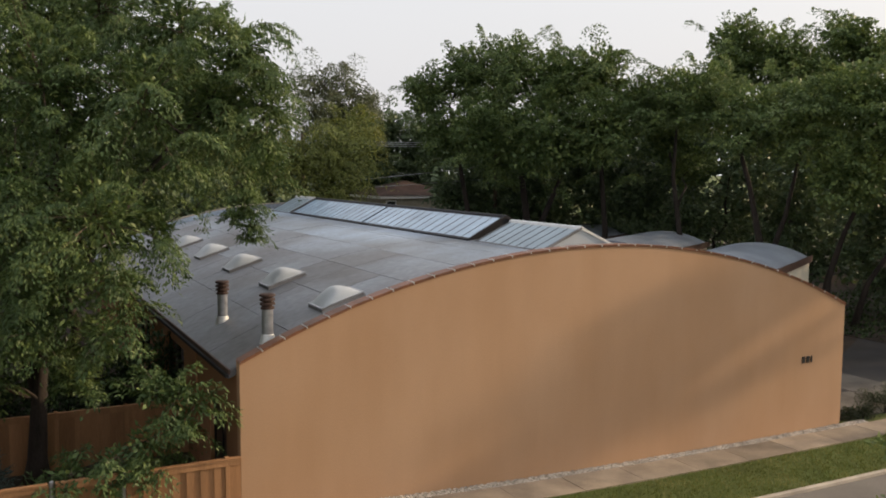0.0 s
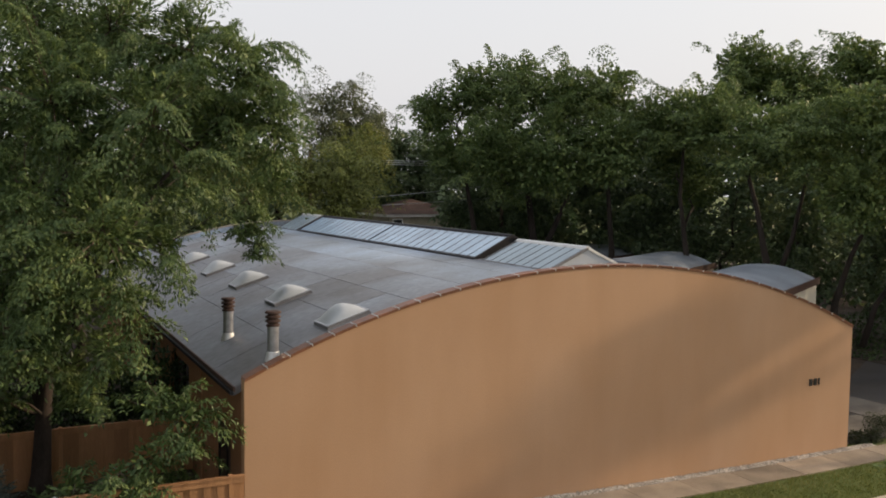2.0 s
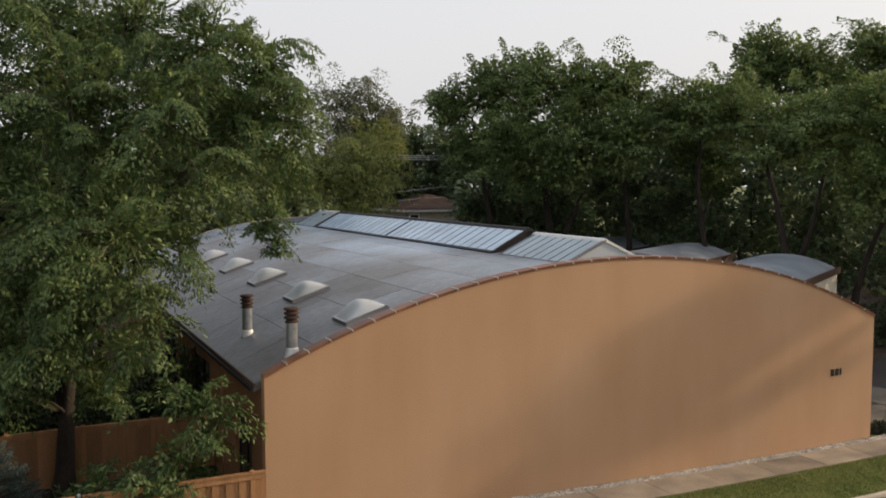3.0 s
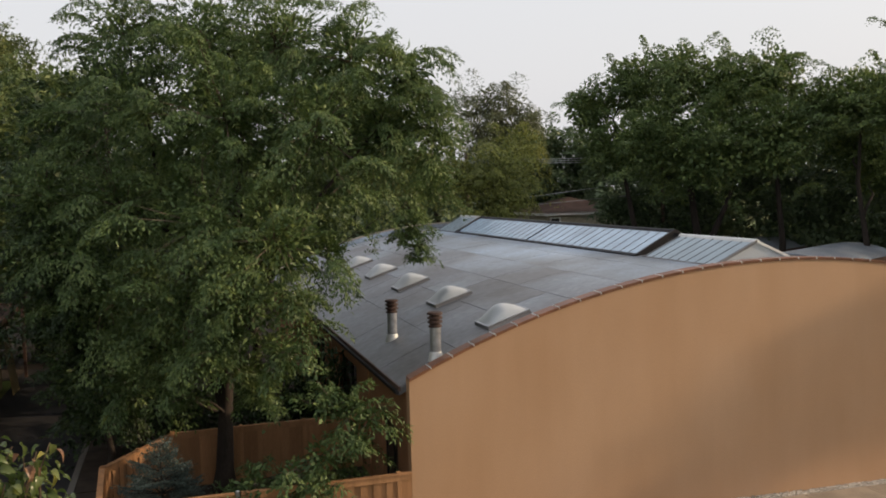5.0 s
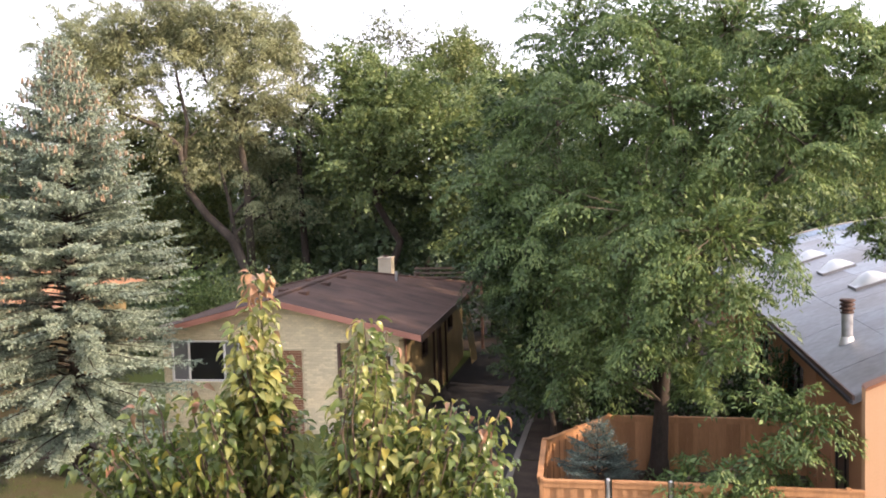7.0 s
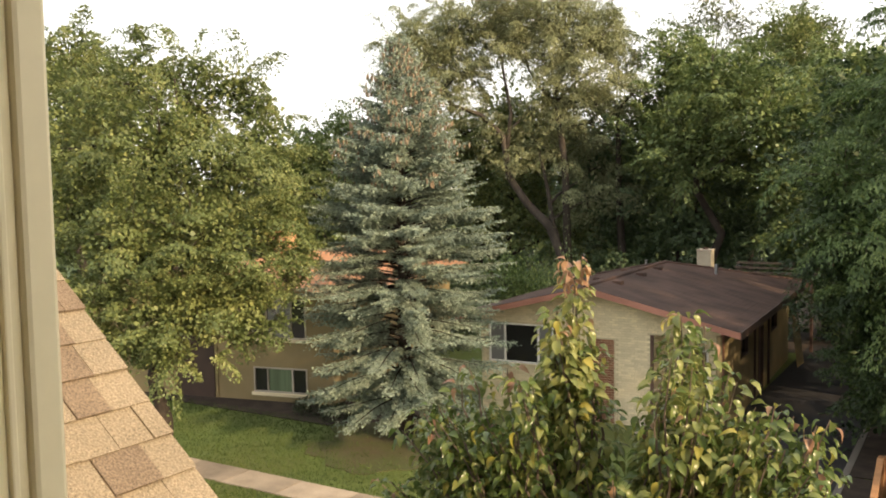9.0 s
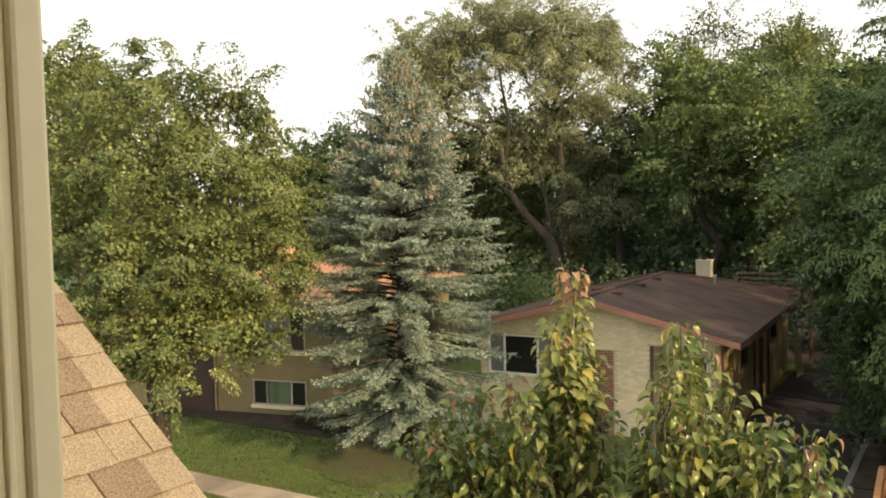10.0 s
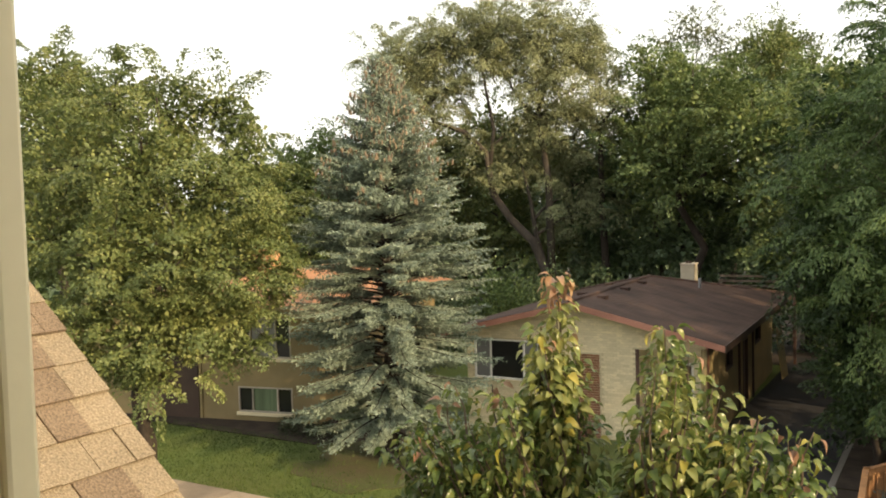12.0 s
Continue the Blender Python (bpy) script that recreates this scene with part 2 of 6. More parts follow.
UNIT_ROOF = surf("blue_grey_membrane", (0.225, 0.255, 0.295), 0.5, 0.2, 0.5, 15, 0.1, 0.1, spec=0.45)
# cream brick dulled for the shade on chimney and far house
PALE_BRICK = surf("shade_dulled_brick", (0.37, 0.33, 0.25), 0.85, 0.12, 2.0, 30, 0.1, 0.2)
ORANGE_BRICK = surf("orange_brick", (0.36, 0.19, 0.10), 0.85, 0.12, 0.8, 30, 0.1, 0.2)
BLACK = surf("black_paint", (0.015, 0.014, 0.013), 0.5, 0.1, 1.0, 40, 0.05, 0.0)

# ------------------------------------------------------------ building helpers


class Soup:
    """Vertices and faces, gathered piece by piece."""

    def __init__(self):
        self.v, self.f = [], []

    def add(self, verts, faces):
        k = len(self.v)
        self.v.extend([tuple(p) for p in verts])
        self.f.extend([tuple(i + k for i in q) for q in faces])
        return self

    def box(self, x0, y0, z0, x1, y1, z1, m=None):
        vs = [Vector((x, y, z)) for z in (z0, z1) for y in (y0, y1) for x in (x0, x1)]
        if m:
            vs = [m @ p for p in vs]
        return self.add(vs, [(0, 2, 3, 1), (4, 5, 7, 6), (0, 1, 5, 4), (2, 6, 7, 3), (0, 4, 6, 2), (1, 3, 7, 5)])

    def tube(self, pts, radii, sides=7, cap=True):
        pts = [Vector(p) for p in pts]
        rings = []
        for i, p in enumerate(pts):
            d = (pts[min(i + 1, len(pts) - 1)] - pts[max(i - 1, 0)]).normalized()
            a = d.orthogonal().normalized() if not rings else (side - d * side.dot(d)).normalized()
            side = a
            b = d.cross(a)
            rings.append([p + (a * math.cos(2 * math.pi * k / sides) + b * math.sin(2 * math.pi * k / sides)) * radii[i] for k in range(sides)])
        fs = []
        for i in range(len(rings) - 1):
            for k in range(sides):
                k2 = (k + 1) % sides
                fs.append((i * sides + k, i * sides + k2, (i + 1) * sides + k2, (i + 1) * sides + k))
        if cap:
            fs.append(tuple(reversed(range(sides))))
            fs.append(tuple((len(rings) - 1) * sides + k for k in range(sides)))
        return self.add([p for r in rings for p in r], fs)

    def extrude(self, outline, axis, lo, hi):
        """A closed outline in the two other axes, drawn out from lo to hi along axis (0, 1 or 2)."""
        n = len(outline)
        vs = []
        for d in (lo, hi):
            for a, b in outline:
                vs.append({0: (d, a, b), 1: (a, d, b), 2: (a, b, d)}[axis])
        fs = [tuple(range(n)), tuple(reversed(range(n, 2 * n)))]
        fs += [(i, n + i, n + (i + 1) % n, (i + 1) % n) for i in range(n)]
        return self.add(vs, fs)

    def mesh(self, name, material, smooth=False):
        me = bpy.data.meshes.new(name)
        me.from_pydata(self.v, [], self.f)
        me.materials.append(material)
        bm = bmesh.new()
        bm.from_mesh(me)
        bmesh.ops.recalc_face_normals(bm, faces=bm.faces)
        bm.to_mesh(me)
        bm.free()
        if smooth:
            me.polygons.foreach_set("use_smooth", [True] * len(me.polygons))
        return me


def pierced(a0, a1, z0, z1, holes, lo, hi, axis=1):
    """One connected wall with openings (a0, a1, z0, z1) through it; it runs along x (axis 1) or along y (axis 0), from lo to hi in thickness."""
    aa = sorted({a0, a1, *[h[0] for h in holes], *[h[1] for h in holes]})
    zz = sorted({z0, z1, *[h[2] for h in holes], *[h[3] for h in holes]})
    solid = {(i, j): not any(h[0] <= aa[i] < h[1] and h[2] <= zz[j] < h[3] for h in holes) for i in range(len(aa) - 1) for j in range(len(zz) - 1)}
    s, ids = Soup(), {}

    def at(i, j, k):
        if (i, j, k) not in ids:
            ids[i, j, k] = len(s.v)
            t = (lo, hi)[k]
            s.v.append((aa[i], t, zz[j]) if axis == 1 else (t, aa[i], zz[j]))
        return ids[i, j, k]

    for (i, j), full in solid.items():
        if not full:
            continue
        for k in (0, 1):
            s.f.append((at(i, j, k), at(i + 1, j, k), at(i + 1, j + 1, k), at(i, j + 1, k)))
        for di, dj, p, q in ((-1, 0, (i, j), (i, j + 1)), (1, 0, (i + 1, j), (i + 1, j + 1)), (0, -1, (i, j), (i + 1, j)), (0, 1, (i, j + 1), (i + 1, j + 1))):
            if not solid.get((i + di, j + dj), False):
                s.f.append((at(*p, 0), at(*q, 0), at(*q, 1), at(*p, 1)))
    return s


def empty(name, x, y, z, label, category, group="", kind="", turn=0.0):
    ob = new(name)
    ob.matrix_world = pose(x, y, z, 0, 0, turn)
    return tagged(ob, label, category, group, kind)


def part(name, soup, material, parent, label="", bevel=0.0, smooth=False, local=False):
    """One mesh under a thing. Built in world metres unless local."""
    ob = new(name, soup.mesh(name, material, smooth) if isinstance(soup, Soup) else soup)
    if parent:
        ob.parent = parent
        if not local:
            up = parent.matrix_basis if not parent.parent else parent.parent.matrix_basis @ parent.matrix_basis
            ob.matrix_basis = up.inverted()
    if bevel:
        md = ob.modifiers.new("bevel", "BEVEL")
        md.width, md.segments, md.limit_method = bevel, 2, "ANGLE"
    if label:
        ob["label"] = label
    return ob


def single(name, soup, material, label, category, group="", kind="", bevel=0.0, smooth=False):
    return tagged(part(name, soup, material, None, "", bevel, smooth), label, category, group, kind)


def ground_z(x, y):
    return 0.38 * math.exp(-(max(x - 2.0, 0.0) / 6.0) ** 1.2)


def leaves_mesh(name, at, along, length, width, material, seed, loose=0.55, face=None, needle=False):
    """Folded, pointed leaves, or plain tapered needles and blades: at: feet, along: directions, face: the way their upper sides look (n x 3)."""
    r = np.random.default_rng(seed)
    n = len(at)
    along = along / (np.linalg.norm(along, axis=1, keepdims=True) + 1e-9)
    rnd = r.normal(size=(n, 3)) * loose + (np.array([0.0, 0.0, 1.0]) if face is None else face)
    side = np.cross(along, rnd)
    side /= np.linalg.norm(side, axis=1, keepdims=True) + 1e-9
    up = np.cross(side, along)
    ln = (length * r.uniform(0.65, 1.3, n))[:, None]
    wd = (width * r.uniform(0.7, 1.3, n))[:, None]
    mid = at + along * ln * 0.45
    v = np.stack([at, mid + side * wd * 0.5 + up * wd * 0.18, at + along * ln - up * ln * 0.12, mid - side * wd * 0.5 + up * wd * 0.18], 1).reshape(-1, 3)
    c = 4
    if needle:
        c = 3
        v = np.stack([at + side * wd * 0.5, at + along * ln - up * ln * 0.12, at - side * wd * 0.5], 1).reshape(-1, 3)
    me = bpy.data.meshes.new(name)
    me.vertices.add(c * n)
    me.vertices.foreach_set("co", v.astype(np.float32).ravel())
    me.loops.add(c * n)
    me.loops.foreach_set("vertex_index", np.arange(c * n, dtype=np.int32))
    me.polygons.add(n)
    me.polygons.foreach_set("loop_start", np.arange(0, c * n, c, dtype=np.int32))
    me.materials.append(material)
    me.update(calc_edges=True)
    me.validate()
    return me


def bend(a, b, r, sag, n=5):
    """A crooked way from a to b."""
    a, b = Vector(a), Vector(b)
    d = b - a
    out = []
    for i in range(n):
        t = i / (n - 1)
        w = math.sin(math.pi * t)
        out.append(a + d * t + Vector((r.uniform(-1, 1), r.uniform(-1, 1), r.uniform(-0.5, 0.5))) * d.length * 0.05 * w + Vector((0, 0, sag * d.length * w)))
    return out


# clumps of leaves: length, half width, height, cover of the mass, leaf layers
SPRAY = (1.00, 0.36, 0.14, 0.74, 1.6)
BOUGH = (0.85, 0.36, 0.20, 0.68, 1.7)
PUFF = (1.05, 0.58, 0.36, 0.62, 1.6)
SOFT = (1.20, 0.60, 0.50, 0.90, 1.25)
SPIRE = (1.15, 0.30, 0.25, 0.75, 1.3)
THIN = (0.90, 0.40, 0.25, 0.50, 0.8)


def tree(name, label, base, blobs, girth, seed, leaf, clump, material, bark=BARK, droop=0.15, rise=0.32, category="tree", fork=0.25, twigs=True, group="", stems=None, core=2.0, twig=None):
    """blobs: rounded masses of the crown (x, y, z, r), each hung with clumps of leaves; stems: drawn trunks (points, foot radius, top radius)."""
    rnd = random.Random(seed)
    r = np.random.default_rng(seed)
    root = empty(name, *base, label, category, group)
    cx = sum(b[0] for b in blobs) / len(blobs)
    cy = sum(b[1] for b in blobs) / len(blobs)
    top = max(b[2] + b[3] for b in blobs)
    h = top - base[2]
    if not stems:
        head = Vector((base[0] * 0.4 + cx * 0.6, base[1] * 0.4 + cy * 0.6, base[2] + h * 0.86))
        way = bend(base, head, rnd, 0.0, 9)
        way[0] = Vector(base) - Vector((0, 0, 0.2))
        stems = [(way, girth * 1.15, girth * 0.1)]
    joints = []
    for k, (way, ra, rb_) in enumerate(stems):
        way = [Vector(p) for p in way]
        m = len(way) - 1
        rad = [ra + (rb_ - ra) * (i / m) ** 0.8 for i in range(m + 1)]
        if k == 0:
            rad[0] *= 1.25
        part("trunk" if k == 0 else "limb", Soup().tube(way, rad, 10), bark, root, smooth=True)
        joints += [(p, rad[i]) for i, p in enumerate(way) if p.z > base[2] + h * fork * 0.6] + [(way[i].lerp(way[i + 1], 0.5), rad[i + 1]) for i in range(m) if way[i].z > base[2] + h * fork * 0.6]
    fine = Soup()
    at, along, face, core_at, core_to = [], [], [], [], []
    big, wide, tall, cover, layers = clump
    for bx, by, bz, br in blobs:
        c = Vector((bx, by, bz))
        # the limb leaves the nearest stem some way below
        foot, fr = min(joints, key=lambda q: (q[0] - c).length + max(q[0].z - bz + 0.5 * (q[0] - c).length, 0) * 1.2)
        way = bend(foot, c, rnd, 0.05, 6)
        r0 = max(min(fr * 0.75, 0.02 + 0.05 * br, girth * 0.42), 0.012)
        part("limb", Soup().tube(way, [r0 * (1 - 0.75 * i / 5) for i in range(6)], 6), bark, root, smooth=True)
        joints.append((c, r0 * 0.4))
        f = min(1.0, 0.35 + br * 0.75)
        L, w, t = big * f, wide * f, tall * f
        n = max(int(cover * 5.0 * br * br / (L * w)), 5)
        d = r.normal(size=(n, 3))
        d /= np.linalg.norm(d, axis=1, keepdims=True)
        p = np.array(c) + d * (br * 1.16 * r.uniform(0.30, 1.02, n) ** 0.7 * (1 + 0.18 * np.sin(d[:, 0] * 5 + seed + bx) * np.cos(d[:, 2] * 4 + by)))[:, None]
        a = d * np.array([1.0, 1.0, 0.55]) + r.normal(size=(n, 3)) * 0.35
        a[:, 2] += rise
        a /= np.linalg.norm(a, axis=1, keepdims=True)
        if twigs:
            for q, w2 in zip(p, a):
                if rnd.random() < 0.7:
                    fine.tube([way[4].lerp(c, rnd.random()), c.lerp(Vector(q), 0.6), q, Vector(q) + Vector(w2) * L * 0.5], [0.020 * br ** 0.5, 0.013, 0.008, 0.004], 3, False)
        size = r.uniform(0.65, 1.35, n)
        per = max(int(layers * 1.3 * L * w / (leaf[0] * leaf[1] * 0.5)), 6)
        s1 = np.cross(a, np.array([0.0, 0.0, 1.0]))
        s1 /= np.linalg.norm(s1, axis=1, keepdims=True) + 1e-6
        up = np.cross(s1, a)
        A, S, U, Z = [np.repeat(q, per, 0) for q in (a, s1, up, size[:, None])]
        m = n * per
        u = r.uniform(-0.25, 1.0, m)[:, None]
        v = np.clip(r.normal(0, 0.5, m), -1, 1)[:, None]
        body = np.sqrt(np.clip(1 - (2 * np.abs(u - 0.35) / 1.45) ** 2.2, 0.05, 1))
        hgt = (1 - v * v) * body - 0.5
        depth = r.uniform(-0.9, 0.15, m)[:, None] ** 3
        off = A * u * L + S * v * w * body * 1.25 + U * t * (hgt + depth * 0.8)
        off = off * Z
        off[:, 2] -= (droop * (np.clip(u, 0, 1) ** 2 * L * 0.55 + v * v * w * 0.6) * Z)[:, 0]
        at.append(np.repeat(p, per, 0) + off)
        go = A * 0.55 + S * v * 0.8 + r.normal(size=(m, 3)) * 0.38
        go[:, 2] -= droop * 0.75
        along.append(go)
        face.append(U * 0.5 + np.array([0, 0, 0.35]) + S * v * 0.7 + A * (u - 0.2) * 0.6 + np.repeat(d, per, 0) * 0.35)
        k = int((200 if leaf[0] < 0.13 else 125) * core * br * br * (0.036 / (leaf[0] * leaf[1] * 2.4)) ** 0.5) + 4
        d = r.normal(size=(k, 3))
        d /= np.linalg.norm(d, axis=1, keepdims=True)
        core_at.append(np.array(c) + d * (br * r.uniform(0.05, 0.78, k) ** 0.8)[:, None])
        core_to.append(d + r.normal(size=(k, 3)) * 0.6)
    inner = leaves_mesh("inner_foliage", np.concatenate(core_at), np.concatenate(core_to), leaf[0] * (1.45 if leaf[0] < 0.13 else 1.5), leaf[1] * (1.8 if leaf[0] < 0.13 else 1.9), material, seed + 2, 0.8)
    tagged(part("inner_foliage", inner, material, root), kind="stuff")
    if fine.v:
        tagged(part("twig_work", fine, twig or bark, root), kind="stuff")
    me = leaves_mesh("crown", np.concatenate(at), np.concatenate(along), leaf[0], leaf[1], material, seed + 1, 0.30, np.concatenate(face))
    part("crown", me, material, root)
    return root
# ------------------------------------------------------------ ground, street, walks


def slab(name, x0, y0, x1, y1, top, thick, step, material, parent=None, bevel=0.0, zf=ground_z):
    """A paved strip that follows the ground; top: height over it."""
    s = Soup()
    nx, ny = max(int((x1 - x0) / step), 1), max(int((y1 - y0) / step), 1)
    for lay in (top, top - thick):
        s.v += [(x0 + (x1 - x0) * i / nx, y0 + (y1 - y0) * j / ny, zf(x0 + (x1 - x0) * i / nx, 0) + lay) for j in range(ny + 1) for i in range(nx + 1)]
    w, k = nx + 1, (nx + 1) * (ny + 1)
    for j in range(ny):
        for i in range(nx):
            a = j * w + i
            s.f += [(a, a + 1, a + w + 1, a + w), (k + a, k + a + w, k + a + w + 1, k + a + 1)]
    rim = [i for i in range(w)] + [j * w + nx for j in range(1, ny + 1)] + [ny * w + i for i in range(nx - 1, -1, -1)] + [j * w for j in range(ny - 1, 0, -1)]
    s.f += [(rim[i], rim[(i + 1) % len(rim)], k + rim[(i + 1) % len(rim)], k + rim[i]) for i in range(len(rim))]
    return part(name, s, material, parent, "", bevel)


gs = Soup()
xs = [-900, -300, -120] + [-60 + 3 * i for i in range(40)] + [90, 150, 300, 900]
ys = [-900, -200, -60, -30, -15, 0, 15, 30, 60, 150, 400, 900]
gs.v = [(x, y, ground_z(x, y)) for y in ys for x in xs]
gs.f = [(j * len(xs) + i, j * len(xs) + i + 1, (j + 1) * len(xs) + i + 1, (j + 1) * len(xs) + i) for j in range(len(ys) - 1) for i in range(len(xs) - 1)]
single("ground", gs, LAWN, "mown green lawn with yellowed patches over flat ground", "ground", kind="structure")
tagged(slab("road", -150, -12.5, 150, -3.87, 0.012, 0.2, 4.0, ASPHALT), "pale grey asphalt street running past the lawns", "road", kind="structure")
tagged(slab("kerb", -150, -3.87, 150, -3.72, 0.10, 0.3, 3.0, CONCRETE, None, 0.02), "pale concrete kerb along the street", "kerb", kind="structure")
walkway = empty("pavement", 0, -0.8, 0, "grey concrete pavement of separate slabs along the wall", "pavement", kind="structure")
rp = random.Random(4)
for i in range(-30, 19):
    x0 = i * 1.95 + 0.75
    dy = -0.92 if x0 < -12 else 0.0
    if -12.0 < x0 < -7.5:
        continue
    sl = slab("paving_slab", x0 + 0.010, -1.42 + dy, x0 + 1.938, -0.30 + dy, 0.035 + rp.uniform(-0.006, 0.006), 0.15, 3.0, PAVING, walkway)

tagged(slab("driveway", -12.0, -3.7, -8.1, 26.0, 0.02, 0.15, 4.0, DRIVE), "asphalt driveway, darkened for shade, between a house and a cedar fence", "driveway", kind="structure")
# asphalt colour instead of pale concrete puts the edging in shade
tagged(slab("driveway_edging", -8.1, 0.2, -7.92, 16.0, 0.05, 0.2, 4.0, ASPHALT, None, 0.01), "narrow grey edging strip beside the driveway", "edging", kind="structure")
tagged(slab("planting_bed", -33.5, 3.6, -21.5, 6.6, 0.03, 0.1, 2.0, SOIL), "dark mulch bed along a house front", "planting bed", kind="structure")
# patch coloured for the spruce's shadow as well as the dry ground beside it
bed = Soup()
rim_ = []
for k in range(64):
    a = 2 * math.pi * k / 64
    r = 2.5 + 0.35 * math.sin(3 * a + 1) + 0.22 * math.sin(7 * a) + 0.12 * math.sin(17 * a + 2)
    rim_.append((-19.9 + 1.35 * r * math.cos(a), 2.9 + r * math.sin(a)))
bed.extrude(rim_, 2, 0.30, 0.38 + 0.034)
single("planting_bed", bed, SHADED_EARTH, "brown patch for dry earth and shadow under a blue spruce", "planting bed", kind="structure")
tagged(slab("back_yard", -8.1, 6.2, -0.4, 60.0, 0.03, 0.1, 4.0, SOIL), "dark ground under the trees behind the fence", "ground", kind="structure")
tagged(slab("yard_floor", -6.9, 0.15, -0.1, 6.0, 0.03, 0.1, 2.0, SOIL), "dark mulched earth of a small fenced yard", "planting bed", kind="structure")
tagged(slab("front_walk", 20.15, 0.3, 24.05, 2.8, 0.03, 0.15, 2.0, SHADED_CONCRETE), "grey concrete walk beside the ochre building", "pavement", kind="structure")
# dark sheets over the lawn where tree shade would fall
tagged(slab("woodland_floor", 20.3, 2.85, 90.0, 75.0, 0.006, 0.1, 6.0, SOIL), "dark sheet standing for tree-shaded ground", "ground", kind="structure")
tagged(slab("woodland_floor", -60.0, 23.6, -8.2, 75.0, 0.010, 0.1, 6.0, SOIL), "dark sheet standing for tree-shaded ground", "ground", kind="structure")
tagged(slab("woodland_floor", -0.3, 28.4, 20.2, 75.0, 0.010, 0.1, 3.0, SOIL), "dark sheet standing for tree-shaded ground", "ground", kind="structure")
tagged(slab("side_strip", -7.92, 0.1, -6.92, 6.1, 0.028, 0.1, 2.0, SOIL), "dark bare earth strip between fence and driveway", "ground", kind="structure")
court = Soup()
ca, cb = Vector((0.87, 0.49, 0)), Vector((0.49, -0.87, 0))
c0 = Vector((23.4, 4.0, 0.02))
court.add([c0, c0 + ca * 45, c0 + ca * 45 + cb * 9, c0 + cb * 9 - ca * 2], [(0, 1, 2, 3)])
court.add([p - Vector((0, 0, 0.15)) for p in (c0, c0 + ca * 45, c0 + ca * 45 + cb * 9, c0 + cb * 9 - ca * 2)], [(3, 2, 1, 0)])
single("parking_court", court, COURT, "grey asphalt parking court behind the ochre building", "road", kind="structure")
tagged(slab("court_walk", 24.1, -0.25, 26.4, 6.5, 0.035, 0.15, 2.0, SHADED_CONCRETE), "concrete walk crossing to the parking court", "pavement", kind="structure")
# dark base sheet for the shaded lawn strip
tagged(slab("shaded_lawn_bed", 33.8, -3.6, 60.0, 22.0, 0.04, 0.15, 4.0, SOIL), "dark sheet under the tree-shaded lawn beyond the court", "planting bed", kind="structure")

# white pebbles between wall and pavement
rq = np.random.default_rng(5)
peb = Soup()
for i in range(9000):
    x, y = rq.uniform(-0.2, 21.0), -0.01 - rq.beta(1.5, 1.2) * 0.30
    r = rq.uniform(0.012, 0.032)
    z = ground_z(x, y) + 0.012 + r * 0.4 + (0.03 * (1 + y / 0.3) if y < 0 else 0)
    a = rq.uniform(0, 6.28)
    c, s = math.cos(a) * r * 1.3, math.sin(a) * r * 1.3
    peb.add([(x + c, y + s, z), (x - s, y + c, z), (x - c, y - s, z), (x + s, y - c, z), (x, y, z + r * 0.8)], [(0, 1, 4), (1, 2, 4), (2, 3, 4), (3, 0, 4)])
single("pebble_strip", peb, PEBBLE, "loose white pebbles along the foot of the ochre wall", "pebbles", kind="stuff")

# ------------------------------------------------------------ the ochre building with the arched roof
WIDE, RAD, MID, CEN, DEEP = 19.94, 23.05, 9.97, -16.74, 28.0


def arch(x, drop=0.0):
    return CEN + math.sqrt(RAD * RAD - (x - MID) ** 2) - drop


N_ARC = 48
arc = [(WIDE * i / N_ARC, arch(WIDE * i / N_ARC)) for i in range(N_ARC + 1)]
hall = empty("ochre_building", MID, 14, 0, "long ochre stucco building with an arched grey roof", "building")
w1 = Soup().extrude([(0, -0.4), (WIDE, -0.4)] + arc[::-1], 1, 0.0, 0.28)
south = part("gable_wall", w1, STUCCO, hall, "ochre stucco gable wall under an arched top")
# faint joints in the stucco of the gable wall
for x in (8.15,):
    part("stucco_joint", Soup().box(x, -0.0012, 0.5, x + 0.005, 0.004, arch(x) - 0.05), STUCCO, south)
part("gable_wall", Soup().extrude([(0, -0.4), (WIDE, -0.4)] + [(x, z + 0.12) for x, z in arc[::-1]], 1, DEEP, DEEP + 0.28), STUCCO, hall)
# the side wall with its doorway and windows
holes = [(1.3, 3.0, 0.3, 2.6), (6.2, 9.0, 1.2, 3.2), (12.0, 14.5, 1.2, 3.2), (18.0, 20.5, 1.2, 3.2)]
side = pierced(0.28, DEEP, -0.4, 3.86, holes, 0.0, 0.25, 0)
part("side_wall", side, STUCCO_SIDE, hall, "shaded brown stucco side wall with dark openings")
for y0, y1, z0, z1 in holes:
    part("window_pane" if z0 > 1 else "door_leaf", Soup().box(0.14, y0, z0, 0.18, y1, z1), GLASS if z0 > 1 else TRUNKDARK, hall)
    fr = Soup()
    fr.box(0.10, y0, z0, 0.2, y0 + 0.06, z1).box(0.10, y1 - 0.06, z0, 0.2, y1, z1).box(0.10, y0 + 0.06, z1 - 0.06, 0.2, y1 - 0.06, z1).box(0.10, (y0 + y1) / 2 - 0.03, z0, 0.2, (y0 + y1) / 2 + 0.03, z1 - 0.06)
    part("window_frame" if z0 > 1 else "door_frame", fr, DARK_METAL, hall)
for y in (4.4, 10.6, 16.2):
    part("wall_post", Soup().box(-0.05, y, -0.3, 0.0, y + 0.16, 3.86), STUCCO_SIDE, hall)
part("side_wall", Soup().box(WIDE - 0.25, 0.28, -0.4, WIDE, DEEP, 3.86), STUCCO, hall)
